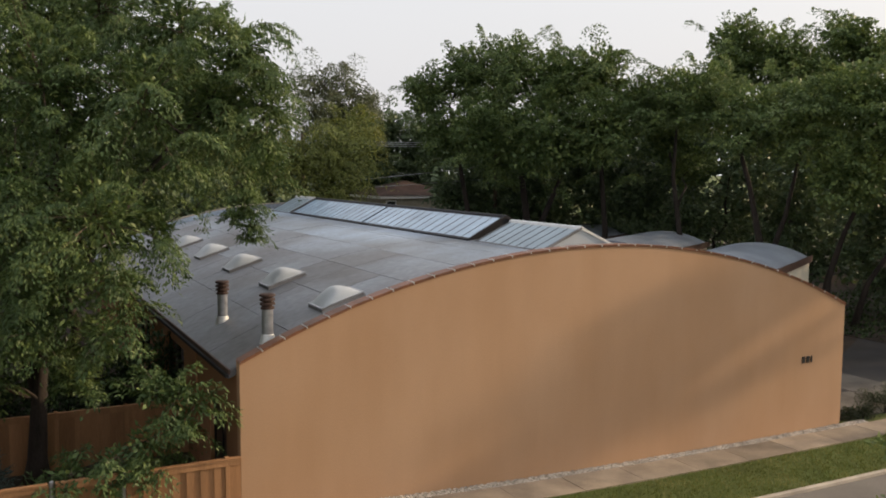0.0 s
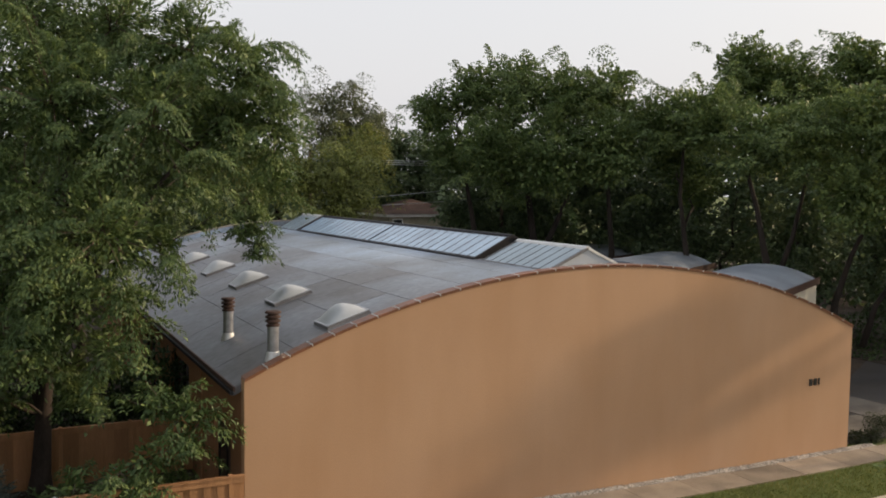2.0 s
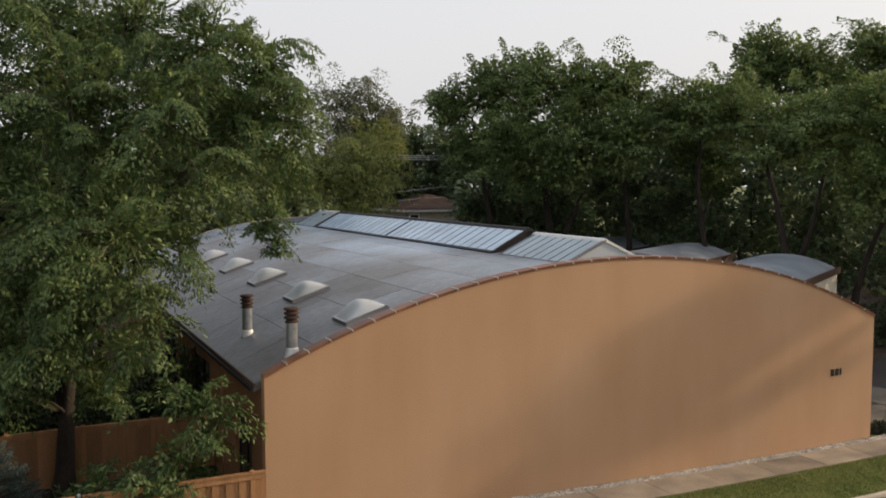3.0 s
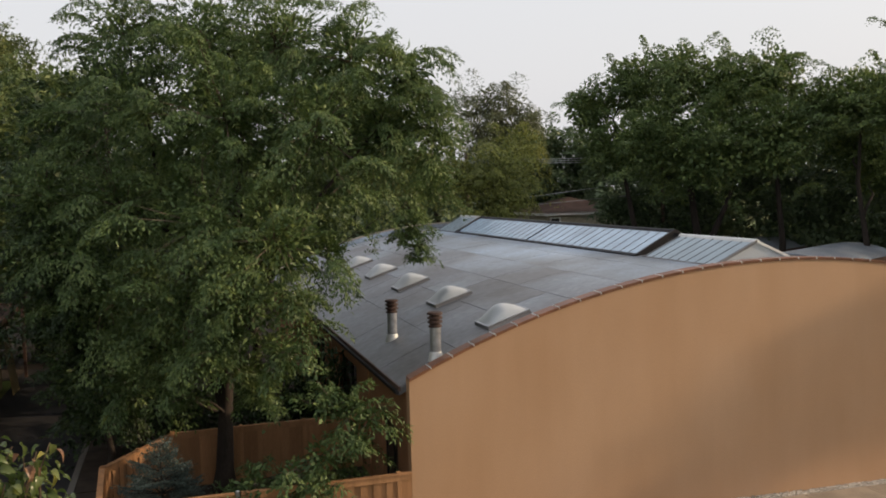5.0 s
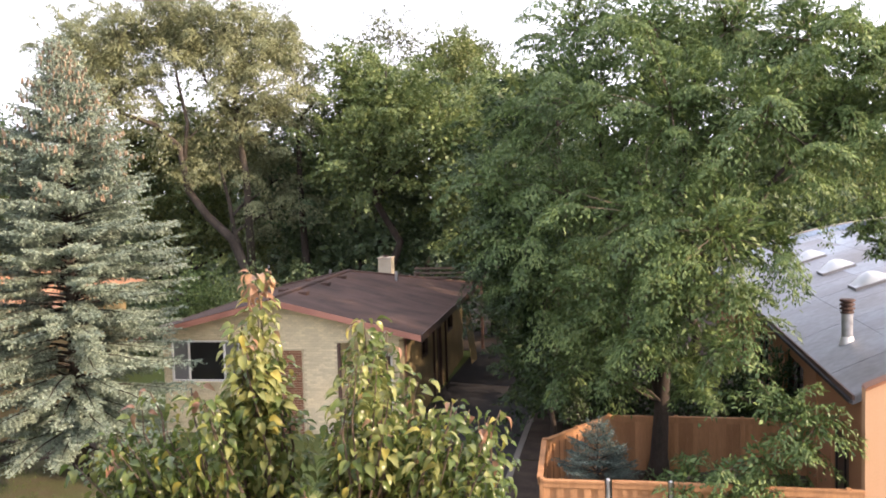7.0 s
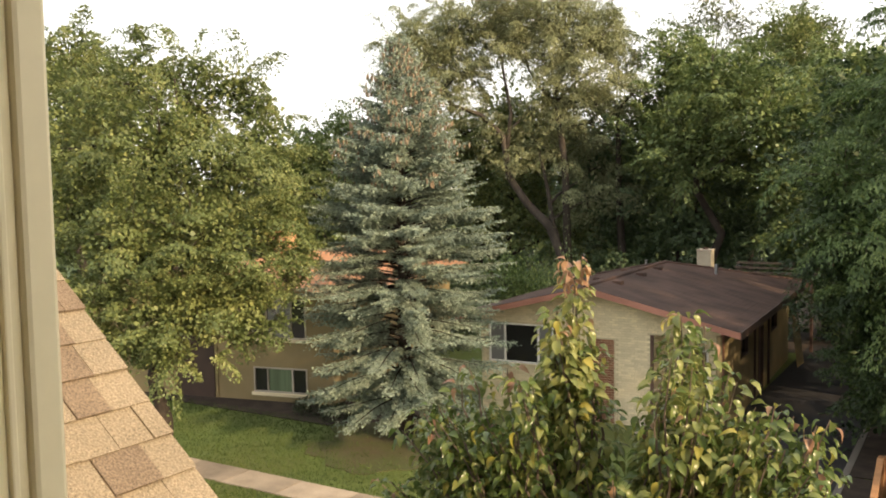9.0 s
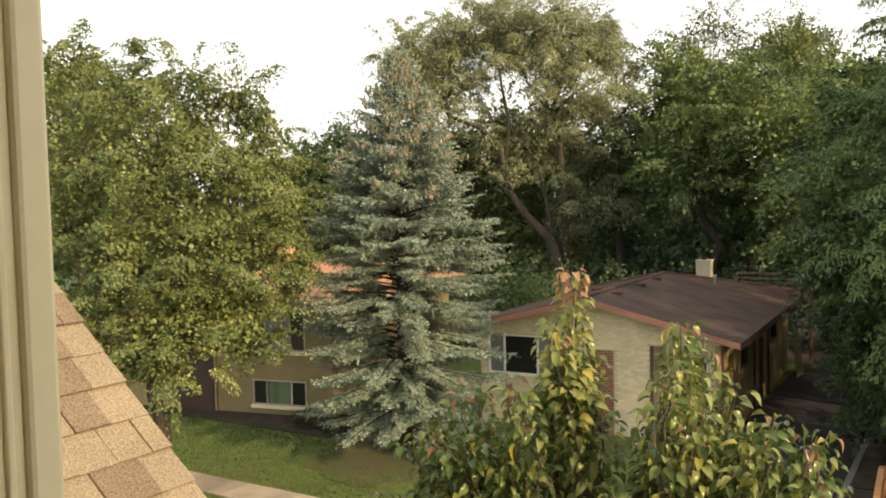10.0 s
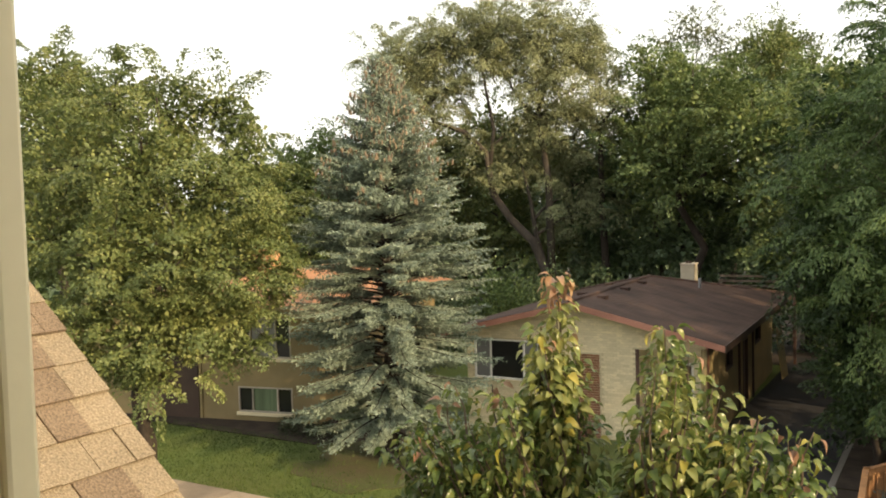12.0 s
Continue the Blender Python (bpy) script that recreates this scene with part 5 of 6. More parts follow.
# ------------------------------------------------------------ trees
tree("honey_locust", "large honey locust with drooping feathery green foliage", (-4.0, 4.9, 0.38),
     [(-6.1, 6.7, 13.0, 1.2), (-4.0, 5.7, 12.8, 1.5), (-1.9, 5.6, 12.5, 1.6), (-0.3, 4.3, 12.0, 1.3), (0.8, 3.0, 11.2, 1.1), (1.6, 2.8, 9.7, 0.9), (1.1, 2.8, 11.4, 0.5), (1.5, 2.7, 10.7, 0.45), (0.4, 3.0, 11.9, 0.5), (-5.8, 5.7, 10.8, 1.8), (-3.6, 3.7, 10.3, 1.8),
      (-1.6, 2.5, 9.9, 1.5), (0.4, 3.1, 9.7, 1.1), (1.7, 3.8, 8.5, 0.6), (-6.4, 5.7, 8.2, 1.6), (-4.3, 2.7, 7.7, 1.5), (-2.7, 1.8, 7.3, 1.40), (-1.3, 2.4, 6.9, 0.55), (-6.8, 5.7, 5.9, 1.4)]
     + [(-4.9, 2.8, 5.7, 1.30), (-5.6, 4.0, 4.6, 0.95), (-4.6, 3.2, 4.3, 0.70), (-3.4, 2.6, 4.1, 0.55), (-6.2, 4.6, 3.6, 0.80), (-3.0, 2.4, 3.5, 0.36), (-2.4, 2.6, 4.2, 0.45), (-3.3, 2.0, 5.7, 1.15), (-2.1, 1.6, 5.8, 0.60), (-4.0, 1.9, 4.75, 0.65), (-2.7, 1.3, 4.7, 0.50), (0.80, 2.7, 8.0, 0.26), (0.85, 2.5, 7.5, 0.24), (0.60, 2.5, 7.25, 0.15), (0.98, 2.5, 7.25, 0.18), (0.95, 2.5, 6.95, 0.14), (0.97, 2.5, 6.65, 0.11), (-1.87, 0.14, 3.61, 0.41), (-1.26, 0.14, 3.47, 0.41), (-0.90, 0.14, 3.23, 0.29), (-1.24, 0.14, 2.77, 0.41),
        (-2.01, 0.14, 2.53, 0.46), (-2.68, 0.14, 2.21, 0.39), (-3.55, 0.14, 2.02, 0.39), (-2.75, -0.12, 1.72, 0.22), (-3.6, -0.12, 1.80, 0.22), (-1.9, -0.10, 1.9, 0.18), (-8.3, 5.6, 8.5, 1.0), (-7.4, 4.8, 7.0, 0.9), (-3.3, 2.7, 3.5, 0.35), (-5.0, 3.2, 3.4, 0.40), (-0.3, 5.5, 10.8, 1.3), (1.0, 4.5, 10.2, 1.0), (0.8, 8.1, 9.0, 1.1)],
     0.26, 101, (0.127, 0.041), SPRAY, LOCUST, droop=0.75, rise=0.1, core=1.7, twig=BARK_PALE,
     stems=[([(-4.0, 4.9, 0.2), (-3.95, 4.9, 1.0), (-3.88, 4.9, 2.2), (-3.75, 5.0, 3.9), (-3.5, 5.2, 6.5), (-3.2, 5.6, 9.0), (-2.8, 6.0, 11.5)], 0.31, 0.05),
            ([(-3.86, 4.9, 2.5), (-4.4, 5.2, 4.6), (-5.1, 5.7, 7.4), (-5.6, 6.2, 11.0)], 0.14, 0.04), ([(-3.7, 5.0, 4.2), (-2.6, 4.2, 6.2), (-1.2, 3.6, 8.4), (0.2, 3.2, 10.0)], 0.12, 0.03)])
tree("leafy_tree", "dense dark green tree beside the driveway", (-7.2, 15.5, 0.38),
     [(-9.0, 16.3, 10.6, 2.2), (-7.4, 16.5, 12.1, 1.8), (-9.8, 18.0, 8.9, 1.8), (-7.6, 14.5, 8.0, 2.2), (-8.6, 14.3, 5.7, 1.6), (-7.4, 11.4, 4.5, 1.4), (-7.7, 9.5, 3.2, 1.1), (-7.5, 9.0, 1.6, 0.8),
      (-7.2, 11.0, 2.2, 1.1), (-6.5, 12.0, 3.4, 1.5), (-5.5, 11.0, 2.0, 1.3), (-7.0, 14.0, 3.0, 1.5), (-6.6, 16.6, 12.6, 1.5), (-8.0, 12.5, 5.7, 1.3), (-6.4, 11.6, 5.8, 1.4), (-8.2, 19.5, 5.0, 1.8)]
     # some low masses here are added to shade the brick house's side wall
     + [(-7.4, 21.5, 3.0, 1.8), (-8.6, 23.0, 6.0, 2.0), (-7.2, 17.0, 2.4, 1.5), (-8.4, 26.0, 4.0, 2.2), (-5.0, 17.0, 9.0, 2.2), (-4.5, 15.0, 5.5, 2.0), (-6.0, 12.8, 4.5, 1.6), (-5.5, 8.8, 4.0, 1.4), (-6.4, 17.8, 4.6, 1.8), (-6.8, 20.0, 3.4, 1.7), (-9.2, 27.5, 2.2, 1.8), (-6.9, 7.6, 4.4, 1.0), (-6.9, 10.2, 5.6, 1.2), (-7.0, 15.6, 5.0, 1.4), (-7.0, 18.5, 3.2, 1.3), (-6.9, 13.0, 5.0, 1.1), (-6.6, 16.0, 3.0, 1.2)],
     0.24, 102, (0.18, 0.10), PUFF, SHADED_OAK, droop=0.4, core=1.4)
tree("honey_locust", "honey locust standing close behind another", (-2.6, 10.0, 0.38),
     [(-2.8, 9.7, 12.2, 2.2), (0.4, 9.2, 11.4, 1.9), (-5.1, 9.7, 9.2, 2.2), (-1.5, 9.5, 8.6, 2.2)], 0.2, 123, (0.16, 0.06), SPRAY, LOCUST, droop=0.75, rise=0.1, core=1.7)
# the locust's shaded lower left, added as its own tree with darkened leaves
tree("shaded_locust_side", "dark young tree leaning over the driveway edge", (-7.0, 6.9, 0.38),
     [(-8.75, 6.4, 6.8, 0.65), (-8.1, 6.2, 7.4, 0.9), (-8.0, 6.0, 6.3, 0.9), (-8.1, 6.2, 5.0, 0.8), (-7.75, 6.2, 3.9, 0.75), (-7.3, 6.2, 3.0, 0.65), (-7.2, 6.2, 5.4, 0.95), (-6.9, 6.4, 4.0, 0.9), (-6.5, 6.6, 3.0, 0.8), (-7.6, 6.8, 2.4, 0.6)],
     0.10, 122, (0.115, 0.045), SPRAY, SHADED_OAK, droop=0.6, rise=0.1, core=1.6)
tree("tall_tree", "tall bright-topped tree behind the brick house", (-17.4, 27.6, 0.38),
     [(-17.8, 29.1, 13.2, 2.9), (-20.1, 30.5, 15.3, 2.0), (-15.6, 27.5, 12.9, 2.8), (-18.3, 26.9, 10.4, 3.1), (-13.2, 24.0, 11.2, 2.3)],
     0.33, 103, (0.17, 0.10), PUFF, MAPLE)
tree("round_tree", "bright green tree at the end of the driveway", (-11.5, 28.0, 0.38),
     [(-12.5, 27.0, 11.6, 2.2), (-11.0, 28.0, 10.0, 2.4), (-13.5, 27.0, 9.0, 2.3), (-12.0, 27.0, 6.0, 2.4), (-10.0, 29.0, 7.0, 2.4), (-9.5, 30.0, 11.6, 2.2), (-11.0, 28.5, 3.0, 2.2), (-8.5, 29.5, 4.0, 2.4), (-7.5, 30.5, 9.0, 2.4), (-11.5, 30.0, 13.4, 2.0), (-9.2, 31.0, 13.2, 1.9), (-13.4, 30.0, 12.6, 1.9), (-10.8, 32.4, 14.1, 1.7), (-12.6, 32.0, 13.8, 1.5)],
     0.26, 118, (0.20, 0.12), PUFF, MAPLE)
tree("tall_tree", "tall pale poplar rising behind other trees", (-15.2, 38.5, 0.38),
     [(-15.6, 37.8, 17.0, 1.5), (-14.6, 39.9, 17.6, 1.0), (-13.2, 40.2, 16.4, 1.0), (-16.6, 38.5, 17.3, 0.9), (-15.0, 38.2, 15.6, 1.6), (-14.5, 35.9, 16.4, 1.7), (-15.9, 36.6, 13.4, 2.0), (-15.2, 38.5, 12.0, 2.2), (-14.6, 38.0, 9.0, 2.2)],
     0.30, 104, (0.20, 0.09), SPIRE, ELM, droop=0.0, rise=1.3)
tree("elm_tree", "broad elm with yellow-green leaves on the front lawn", (-25.2, -2.2, 0.38),
     [(-29.2, -1.7, 11.2, 1.5), (-26.6, -1.5, 11.6, 1.3), (-26.4, -1.4, 13.0, 0.3), (-24.8, -1.0, 11.1, 1.3), (-23.8, 0.0, 11.3, 1.1), (-22.6, -0.2, 10.1, 1.0), (-26.5, -3.0, 9.9, 1.7), (-23.9, -2.9, 9.5, 1.8), (-22.7, -1.7, 9.0, 1.6),
      (-22.4, -0.0, 8.4, 1.0), (-26.9, -3.6, 7.7, 1.6), (-23.6, -4.2, 7.3, 1.5), (-22.4, -2.8, 7.2, 1.7), (-21.9, -0.9, 6.9, 0.9), (-24.8, -4.1, 5.7, 1.3), (-22.7, -3.8, 5.4, 1.4), (-22.0, -2.4, 5.6, 1.4)]
     + [(-22.0, -0.9, 5.4, 0.5), (-22.6, -3.7, 4.2, 0.6), (-22.2, -1.8, 4.6, 0.4), (-22.6, 1.2, 5.9, 0.5), (-22.4, 0.3, 5.7, 0.5), (-22.3, 0.9, 6.5, 0.5), (-22.6, 0.6, 7.6, 0.6), (-23.4, -3.9, 4.2, 0.6), (-24.6, -4.1, 4.2, 0.7),
        (-22.6, -4.1, 4.0, 0.30), (-22.8, -4.0, 4.57, 0.50), (-22.1, -3.3, 4.87, 0.50), (-21.6, -2.6, 4.56, 0.42), (-21.2, -2.0, 4.56, 0.34), (-20.9, -1.6, 4.89, 0.22), (-21.5, -2.0, 5.53, 0.50), (-21.9, -3.0, 5.41, 0.55), (-23.7, -4.4, 4.58, 0.50)],
     0.24, 105, (0.095, 0.060), BOUGH, ELM, droop=0.25, rise=0.1)
tree("willow_tree", "old willow with pale grey-green airy crown and leaning trunks", (-25.3, 27.5, 0.38),
     [(-36.8, 29.2, 17.6, 2.2), (-33.6, 28.9, 17.9, 2.3), (-30.6, 29.4, 18.7, 2.2), (-28.1, 30.6, 18.6, 2.5), (-25.6, 31.7, 18.4, 2.2), (-24.1, 32.3, 15.9, 2.0), (-25.2, 27.8, 13.0, 1.5), (-24.2, 28.4, 11.8, 1.6), (-26.4, 27.4, 16.6, 1.3), (-24.2, 28.4, 16.4, 1.6), (-27.9, 26.6, 16.9, 1.2), (-30.2, 25.2, 16.9, 1.5), (-30.4, 25.2, 15.0, 1.2), (-31.6, 24.6, 13.6, 1.3), (-29.0, 26.0, 18.2, 1.4), (-33.0, 25.6, 15.6, 1.6), (-36.2, 29.3, 15.0, 1.6), (-26.1, 28.2, 10.1, 1.4), (-24.4, 30.1, 9.4, 2.0), (-24.4, 28.9, 7.5, 1.8)]
     + [(-22.8, 28.8, 14.4, 1.4), (-27.1, 26.5, 12.6, 1.0), (-26.9, 26.6, 10.9, 1.1), (-28.0, 25.9, 9.4, 0.8), (-25.6, 27.0, 14.6, 1.2), (-29.2, 25.2, 11.9, 0.8), (-30.9, 24.0, 16.7, 1.3), (-29.8, 24.7, 17.8, 1.4), (-28.7, 25.3, 16.0, 1.2), (-30.6, 24.3, 14.8, 1.2), (-32.0, 23.3, 15.8, 1.1), (-31.7, 23.6, 14.2, 0.9), (-27.6, 25.9, 17.9, 1.4), (-26.1, 26.6, 17.5, 1.3), (-24.7, 27.2, 16.5, 1.4), (-23.3, 27.8, 16.4, 1.3), (-26.3, 26.5, 15.0, 1.0), (-24.6, 27.3, 14.3, 1.3), (-23.6, 27.7, 12.8, 1.2), (-25.2, 27.0, 18.7, 1.4), (-32.6, 23.0, 17.1, 0.9)],
     0.40, 106, (0.175, 0.058), SOFT, WILLOW, bark=BARK_WILLOW, droop=0.5, rise=0.1, core=0.7,
     stems=[([(-25.3, 27.5, 0.2), (-25.4, 27.5, 3.6), (-26.3, 27.1, 6.0), (-27.4, 26.5, 7.3), (-28.3, 26.1, 8.8), (-28.6, 25.9, 11.2), (-29.7, 25.3, 12.4), (-31.1, 24.5, 13.0), (-32.2, 23.9, 14.4)], 0.36, 0.08),
            ([(-25.3, 27.5, 2.6), (-25.4, 27.4, 9.5), (-25.9, 27.2, 13.3), (-25.3, 27.5, 15.6), (-25.4, 27.5, 17.6)], 0.27, 0.06), ([(-25.9, 27.2, 13.0), (-26.6, 26.9, 13.8), (-27.2, 26.6, 14.8), (-27.6, 26.4, 16.4)], 0.14, 0.04),
            ([(-25.4, 27.5, 3.4), (-26.2, 27.3, 6.3), (-26.4, 27.2, 8.1), (-26.9, 27.1, 10.4)], 0.20, 0.08), ([(-28.4, 26.0, 10.4), (-28.2, 26.2, 12.5), (-28.6, 26.2, 14.5), (-28.9, 26.0, 17.0)], 0.15, 0.05)])
tree("tall_tree", "tall green tree behind the brown roof", (-22.7, 29.6, 0.38),
     [(-19.2, 32.6, 14.4, 2.5), (-19.7, 31.4, 12.6, 2.4), (-20.6, 31.1, 9.8, 2.0), (-22.4, 32.5, 12.4, 2.4)],
     0.30, 107, (0.17, 0.10), PUFF, MAPLE,
     stems=[([(-22.7, 29.6, 0.2), (-22.8, 29.6, 3.6), (-23.0, 29.5, 7.8), (-23.0, 29.5, 10.6), (-23.1, 29.6, 12.5), (-21.9, 30.2, 14.0)], 0.30, 0.08), ([(-18.2, 31.0, 0.2), (-18.6, 31.0, 5.0), (-19.4, 31.4, 10.0), (-19.3, 32.0, 14.0)], 0.30, 0.08)])
tree("sparse_tree", "thin-crowned tree with pale sparse foliage", (-20.4, 41.0, 0.38),
     [(-20.4, 40.8, 19.6, 1.6), (-21.7, 40.5, 18.9, 1.3), (-19.0, 41.1, 18.8, 1.4), (-18.3, 41.2, 17.8, 1.1), (-22.4, 40.4, 18.2, 0.8), (-20.3, 41.0, 16.5, 1.9), (-21.0, 41.0, 12.0, 2.2), (-19.0, 41.0, 10.0, 2.2)],
     0.26, 108, (0.22, 0.08), THIN, OLIVE, core=0.45)
tree("oak_tree", "big dark green oak beyond the arched roof", (26.0, 28.0, 0.0),
     [(20.9, 32.6, 13.1, 1.9), (23.3, 31.4, 14.5, 2.2), (25.3, 29.1, 14.7, 2.5), (27.1, 26.7, 13.9, 2.5), (29.1, 25.2, 14.3, 2.1), (21.6, 31.2, 10.5, 1.9), (22.8, 28.2, 10.7, 2.8), (25.2, 25.6, 10.3, 3.1), (27.9, 23.6, 10.7, 2.8), (31.0, 23.7, 12.3, 2.2)],
     0.40, 109, (0.17, 0.10), PUFF, OAK, core=4.5,
     stems=[([(26.0, 28.0, -0.2), (25.9, 28.0, 4.0), (25.4, 28.2, 8.0), (24.6, 28.8, 12.0)], 0.38, 0.10), ([(25.9, 28.0, 3.2), (27.0, 26.8, 7.0), (28.2, 25.6, 11.5)], 0.24, 0.08),
            ([(23.2, 30.6, -0.2), (23.0, 30.6, 5.0), (22.4, 31.0, 9.0), (22.0, 31.6, 12.5)], 0.26, 0.07), ([(29.4, 25.2, -0.2), (29.6, 25.0, 4.5), (29.2, 25.0, 8.5), (29.2, 25.0, 13.0)], 0.28, 0.07)])
tree("maple_tree", "tall dark maple rising over the other trees", (44.0, 23.5, 0.0),
     [(42.1, 27.0, 16.9, 2.2), (43.9, 25.1, 16.0, 2.7), (41.2, 26.5, 14.7, 2.0), (45.4, 23.5, 15.0, 2.2), (45.3, 20.4, 17.0, 1.8), (46.2, 19.2, 15.9, 1.9), (44.6, 21.3, 14.0, 2.5), (44.0, 24.0, 11.0, 3.0)],
     0.40, 110, (0.21, 0.12), PUFF, FARMAPLE, core=4.0)
tree("maple_tree", "broad green maple beyond the vaulted units", (32.6, 15.0, 0.0),
     [(32.1, 21.4, 12.7, 2.1), (33.6, 24.0, 10.6, 2.0), (34.5, 22.8, 8.8, 1.8), (32.1, 18.7, 12.0, 2.3), (32.3, 15.6, 11.2, 2.3), (33.1, 13.2, 11.1, 2.6)],
     0.34, 111, (0.17, 0.10), PUFF, FARMAPLE, core=4.5,
     stems=[([(32.6, 15.0, -0.2), (32.6, 15.2, 4.0), (32.4, 16.0, 7.5), (32.2, 17.2, 11.0)], 0.30, 0.08), ([(32.6, 15.0, 2.6), (33.0, 14.0, 6.0), (33.2, 13.2, 10.0)], 0.20, 0.07),
            ([(31.6, 20.6, -0.2), (31.8, 20.6, 4.0), (31.6, 21.2, 8.0), (32.0, 21.4, 11.5)], 0.26, 0.07)])
tree("maple_tree", "broad green maple over the parking court", (35.4, 13.4, 0.0),
     [(33.8, 10.4, 12.0, 2.2), (34.9, 8.6, 11.1, 2.4), (33.6, 10.6, 8.4, 2.6), (40.0, 6.0, 8.5, 2.4), (39.0, 4.5, 11.5, 2.2)],
     0.30, 112, (0.17, 0.10), PUFF, FARMAPLE, core=4.5,
     stems=[([(35.4, 13.4, -0.2), (35.4, 13.1, 2.5), (35.6, 12.4, 5.0), (35.0, 10.0, 9.0)], 0.26, 0.08), ([(36.4, 12.2, -0.2), (36.8, 11.7, 2.4), (37.4, 10.6, 4.6), (38.0, 8.5, 8.0)], 0.20, 0.07)])
tree("willow_tree", "soft yellow-green drooping tree behind the far gable", (12.8, 31.5, 0.38),
     [(17.3, 36.5, 11.1, 1.7), (13.6, 30.3, 9.3, 1.8), (14.0, 30.0, 8.2, 1.3), (11.7, 30.9, 8.6, 1.9), (13.1, 30.4, 7.0, 1.4), (16.6, 33.4, 9.4, 1.4), (9.5, 31.5, 9.0, 2.0), (7.0, 32.0, 9.5, 2.0)],
     0.22, 113, (0.17, 0.065), SOFT, WEEP, droop=0.7, rise=0.1, core=1.8)
tree("sparse_tree", "distant thin-crowned tree against the sky", (21.0, 51.0, 0.0),
     [(20.5, 51.3, 15.3, 1.9), (22.6, 50.5, 14.9, 1.9), (19.7, 50.5, 12.9, 2.4), (25.1, 52.7, 13.9, 1.2), (22.5, 51.0, 12.5, 2.2), (21.0, 51.0, 10.0, 2.6)],
     0.26, 114, (0.19, 0.075), SOFT, OLIVE, core=1.6)

tree("round_tree", "dark green tree filling the gap behind the spruce", (-41.5, 28.0, 0.38),
     [(-42.9, 29.7, 12.0, 2.0), (-42.9, 27.2, 10.3, 2.3), (-40.6, 29.0, 10.3, 1.9), (-44.7, 25.7, 9.3, 2.3), (-41.0, 28.0, 7.0, 2.6), (-45.0, 27.0, 6.0, 2.6), (-37.5, 29.0, 8.0, 2.4)],
     0.28, 115, (0.20, 0.12), PUFF, MAPLE)
tree("round_tree", "olive green tree between willow trunks", (-33.0, 35.0, 0.38),
     [(-33.0, 35.0, 10.5, 2.6), (-36.0, 35.0, 9.5, 2.4), (-30.0, 36.0, 10.5, 2.5), (-34.5, 34.5, 6.5, 2.6), (-31.0, 34.5, 6.5, 2.6), (-27.0, 36.0, 9.0, 2.5), (-27.5, 35.0, 5.5, 2.4), (-33.0, 35.0, 13.0, 2.3), (-36.5, 35.0, 12.0, 2.4), (-30.0, 36.0, 12.8, 2.3), (-40.0, 35.0, 11.5, 2.3)],
     0.28, 116, (0.215, 0.125), PUFF, ELM)
tree("elm_tree", "distant tall elm behind the front lawn", (-41.5, 7.5, 0.38),
     [(-41.2, 7.4, 14.6, 1.8), (-41.8, 6.0, 13.6, 1.9), (-40.5, 9.0, 12.5, 2.0), (-42.0, 7.0, 11.0, 2.4), (-40.0, 6.0, 9.5, 2.2), (-41.0, 9.5, 9.0, 2.2)],
     0.26, 117, (0.16, 0.10), BOUGH, ELM)

tree("round_tree", "dark distant trees behind the far brick house", (31.0, 62.0, 0.0),
     [(DX + 30.5, 60.0 + DY, z, r) for DX, DY, z, r in ((-3, 0, 11.0, 2.6), (0, 1, 12.0, 2.6), (3, -1, 11.0, 2.6), (6, -3, 10.5, 2.4), (-1, 0, 8.5, 2.8), (3, -1, 8.0, 2.8), (-5, 2, 9.0, 2.6), (1, 0, 5.0, 2.8), (5, -2, 5.0, 2.8), (-3, 1, 5.5, 2.8))],
     0.3, 119, (0.28, 0.17), PUFF, UNDER, core=3.0)

tree("understorey_tree", "dark dense young tree before the far brick house", (23.4, 34.0, 0.0), [(23.0, 34.0, 6.7, 1.2), (24.4, 33.6, 6.5, 1.5), (23.4, 34.0, 4.3, 1.6)],
     0.14, 149, (0.17, 0.11), PUFF, UNDER, twigs=False, core=3.0)

# dark young growth under and behind the tall crowns
for foot, young in (((28.0, 33.0, 0.0), ((25.4, 33.8), (27.2, 32.6), (29.4, 31.2), (31.8, 29.5))), ((37.5, 24.0, 0.0), ((34.0, 27.0), (36.0, 24.5), (38.0, 21.5), (39.5, 18.0), (40.5, 14.0))),
                    ((43.5, 9.0, 0.0), ((41.5, 11.5), (43.0, 8.0), (44.5, 4.5), (46.0, 1.0))), ((-20.0, 30.5, 0.38), ((-24.5, 31.5), (-22.0, 31.0), (-19.5, 30.5), (-17.0, 30.0), (-14.5, 30.0)))):
    tree("understorey_tree", "dark green young trees under taller crowns", foot, [(x + 0.6 * math.sin(x * 3 + q), y + 0.6 * math.cos(y * 2 + q), 2.6 + 3.1 * q + 0.5 * math.sin(x + q), 2.3) for x, y in young for q in range(3)],
         0.16, 140 + len(young) + int(foot[0]) % 7, (0.25, 0.16), PUFF, UNDER, twigs=False, core=1.2)

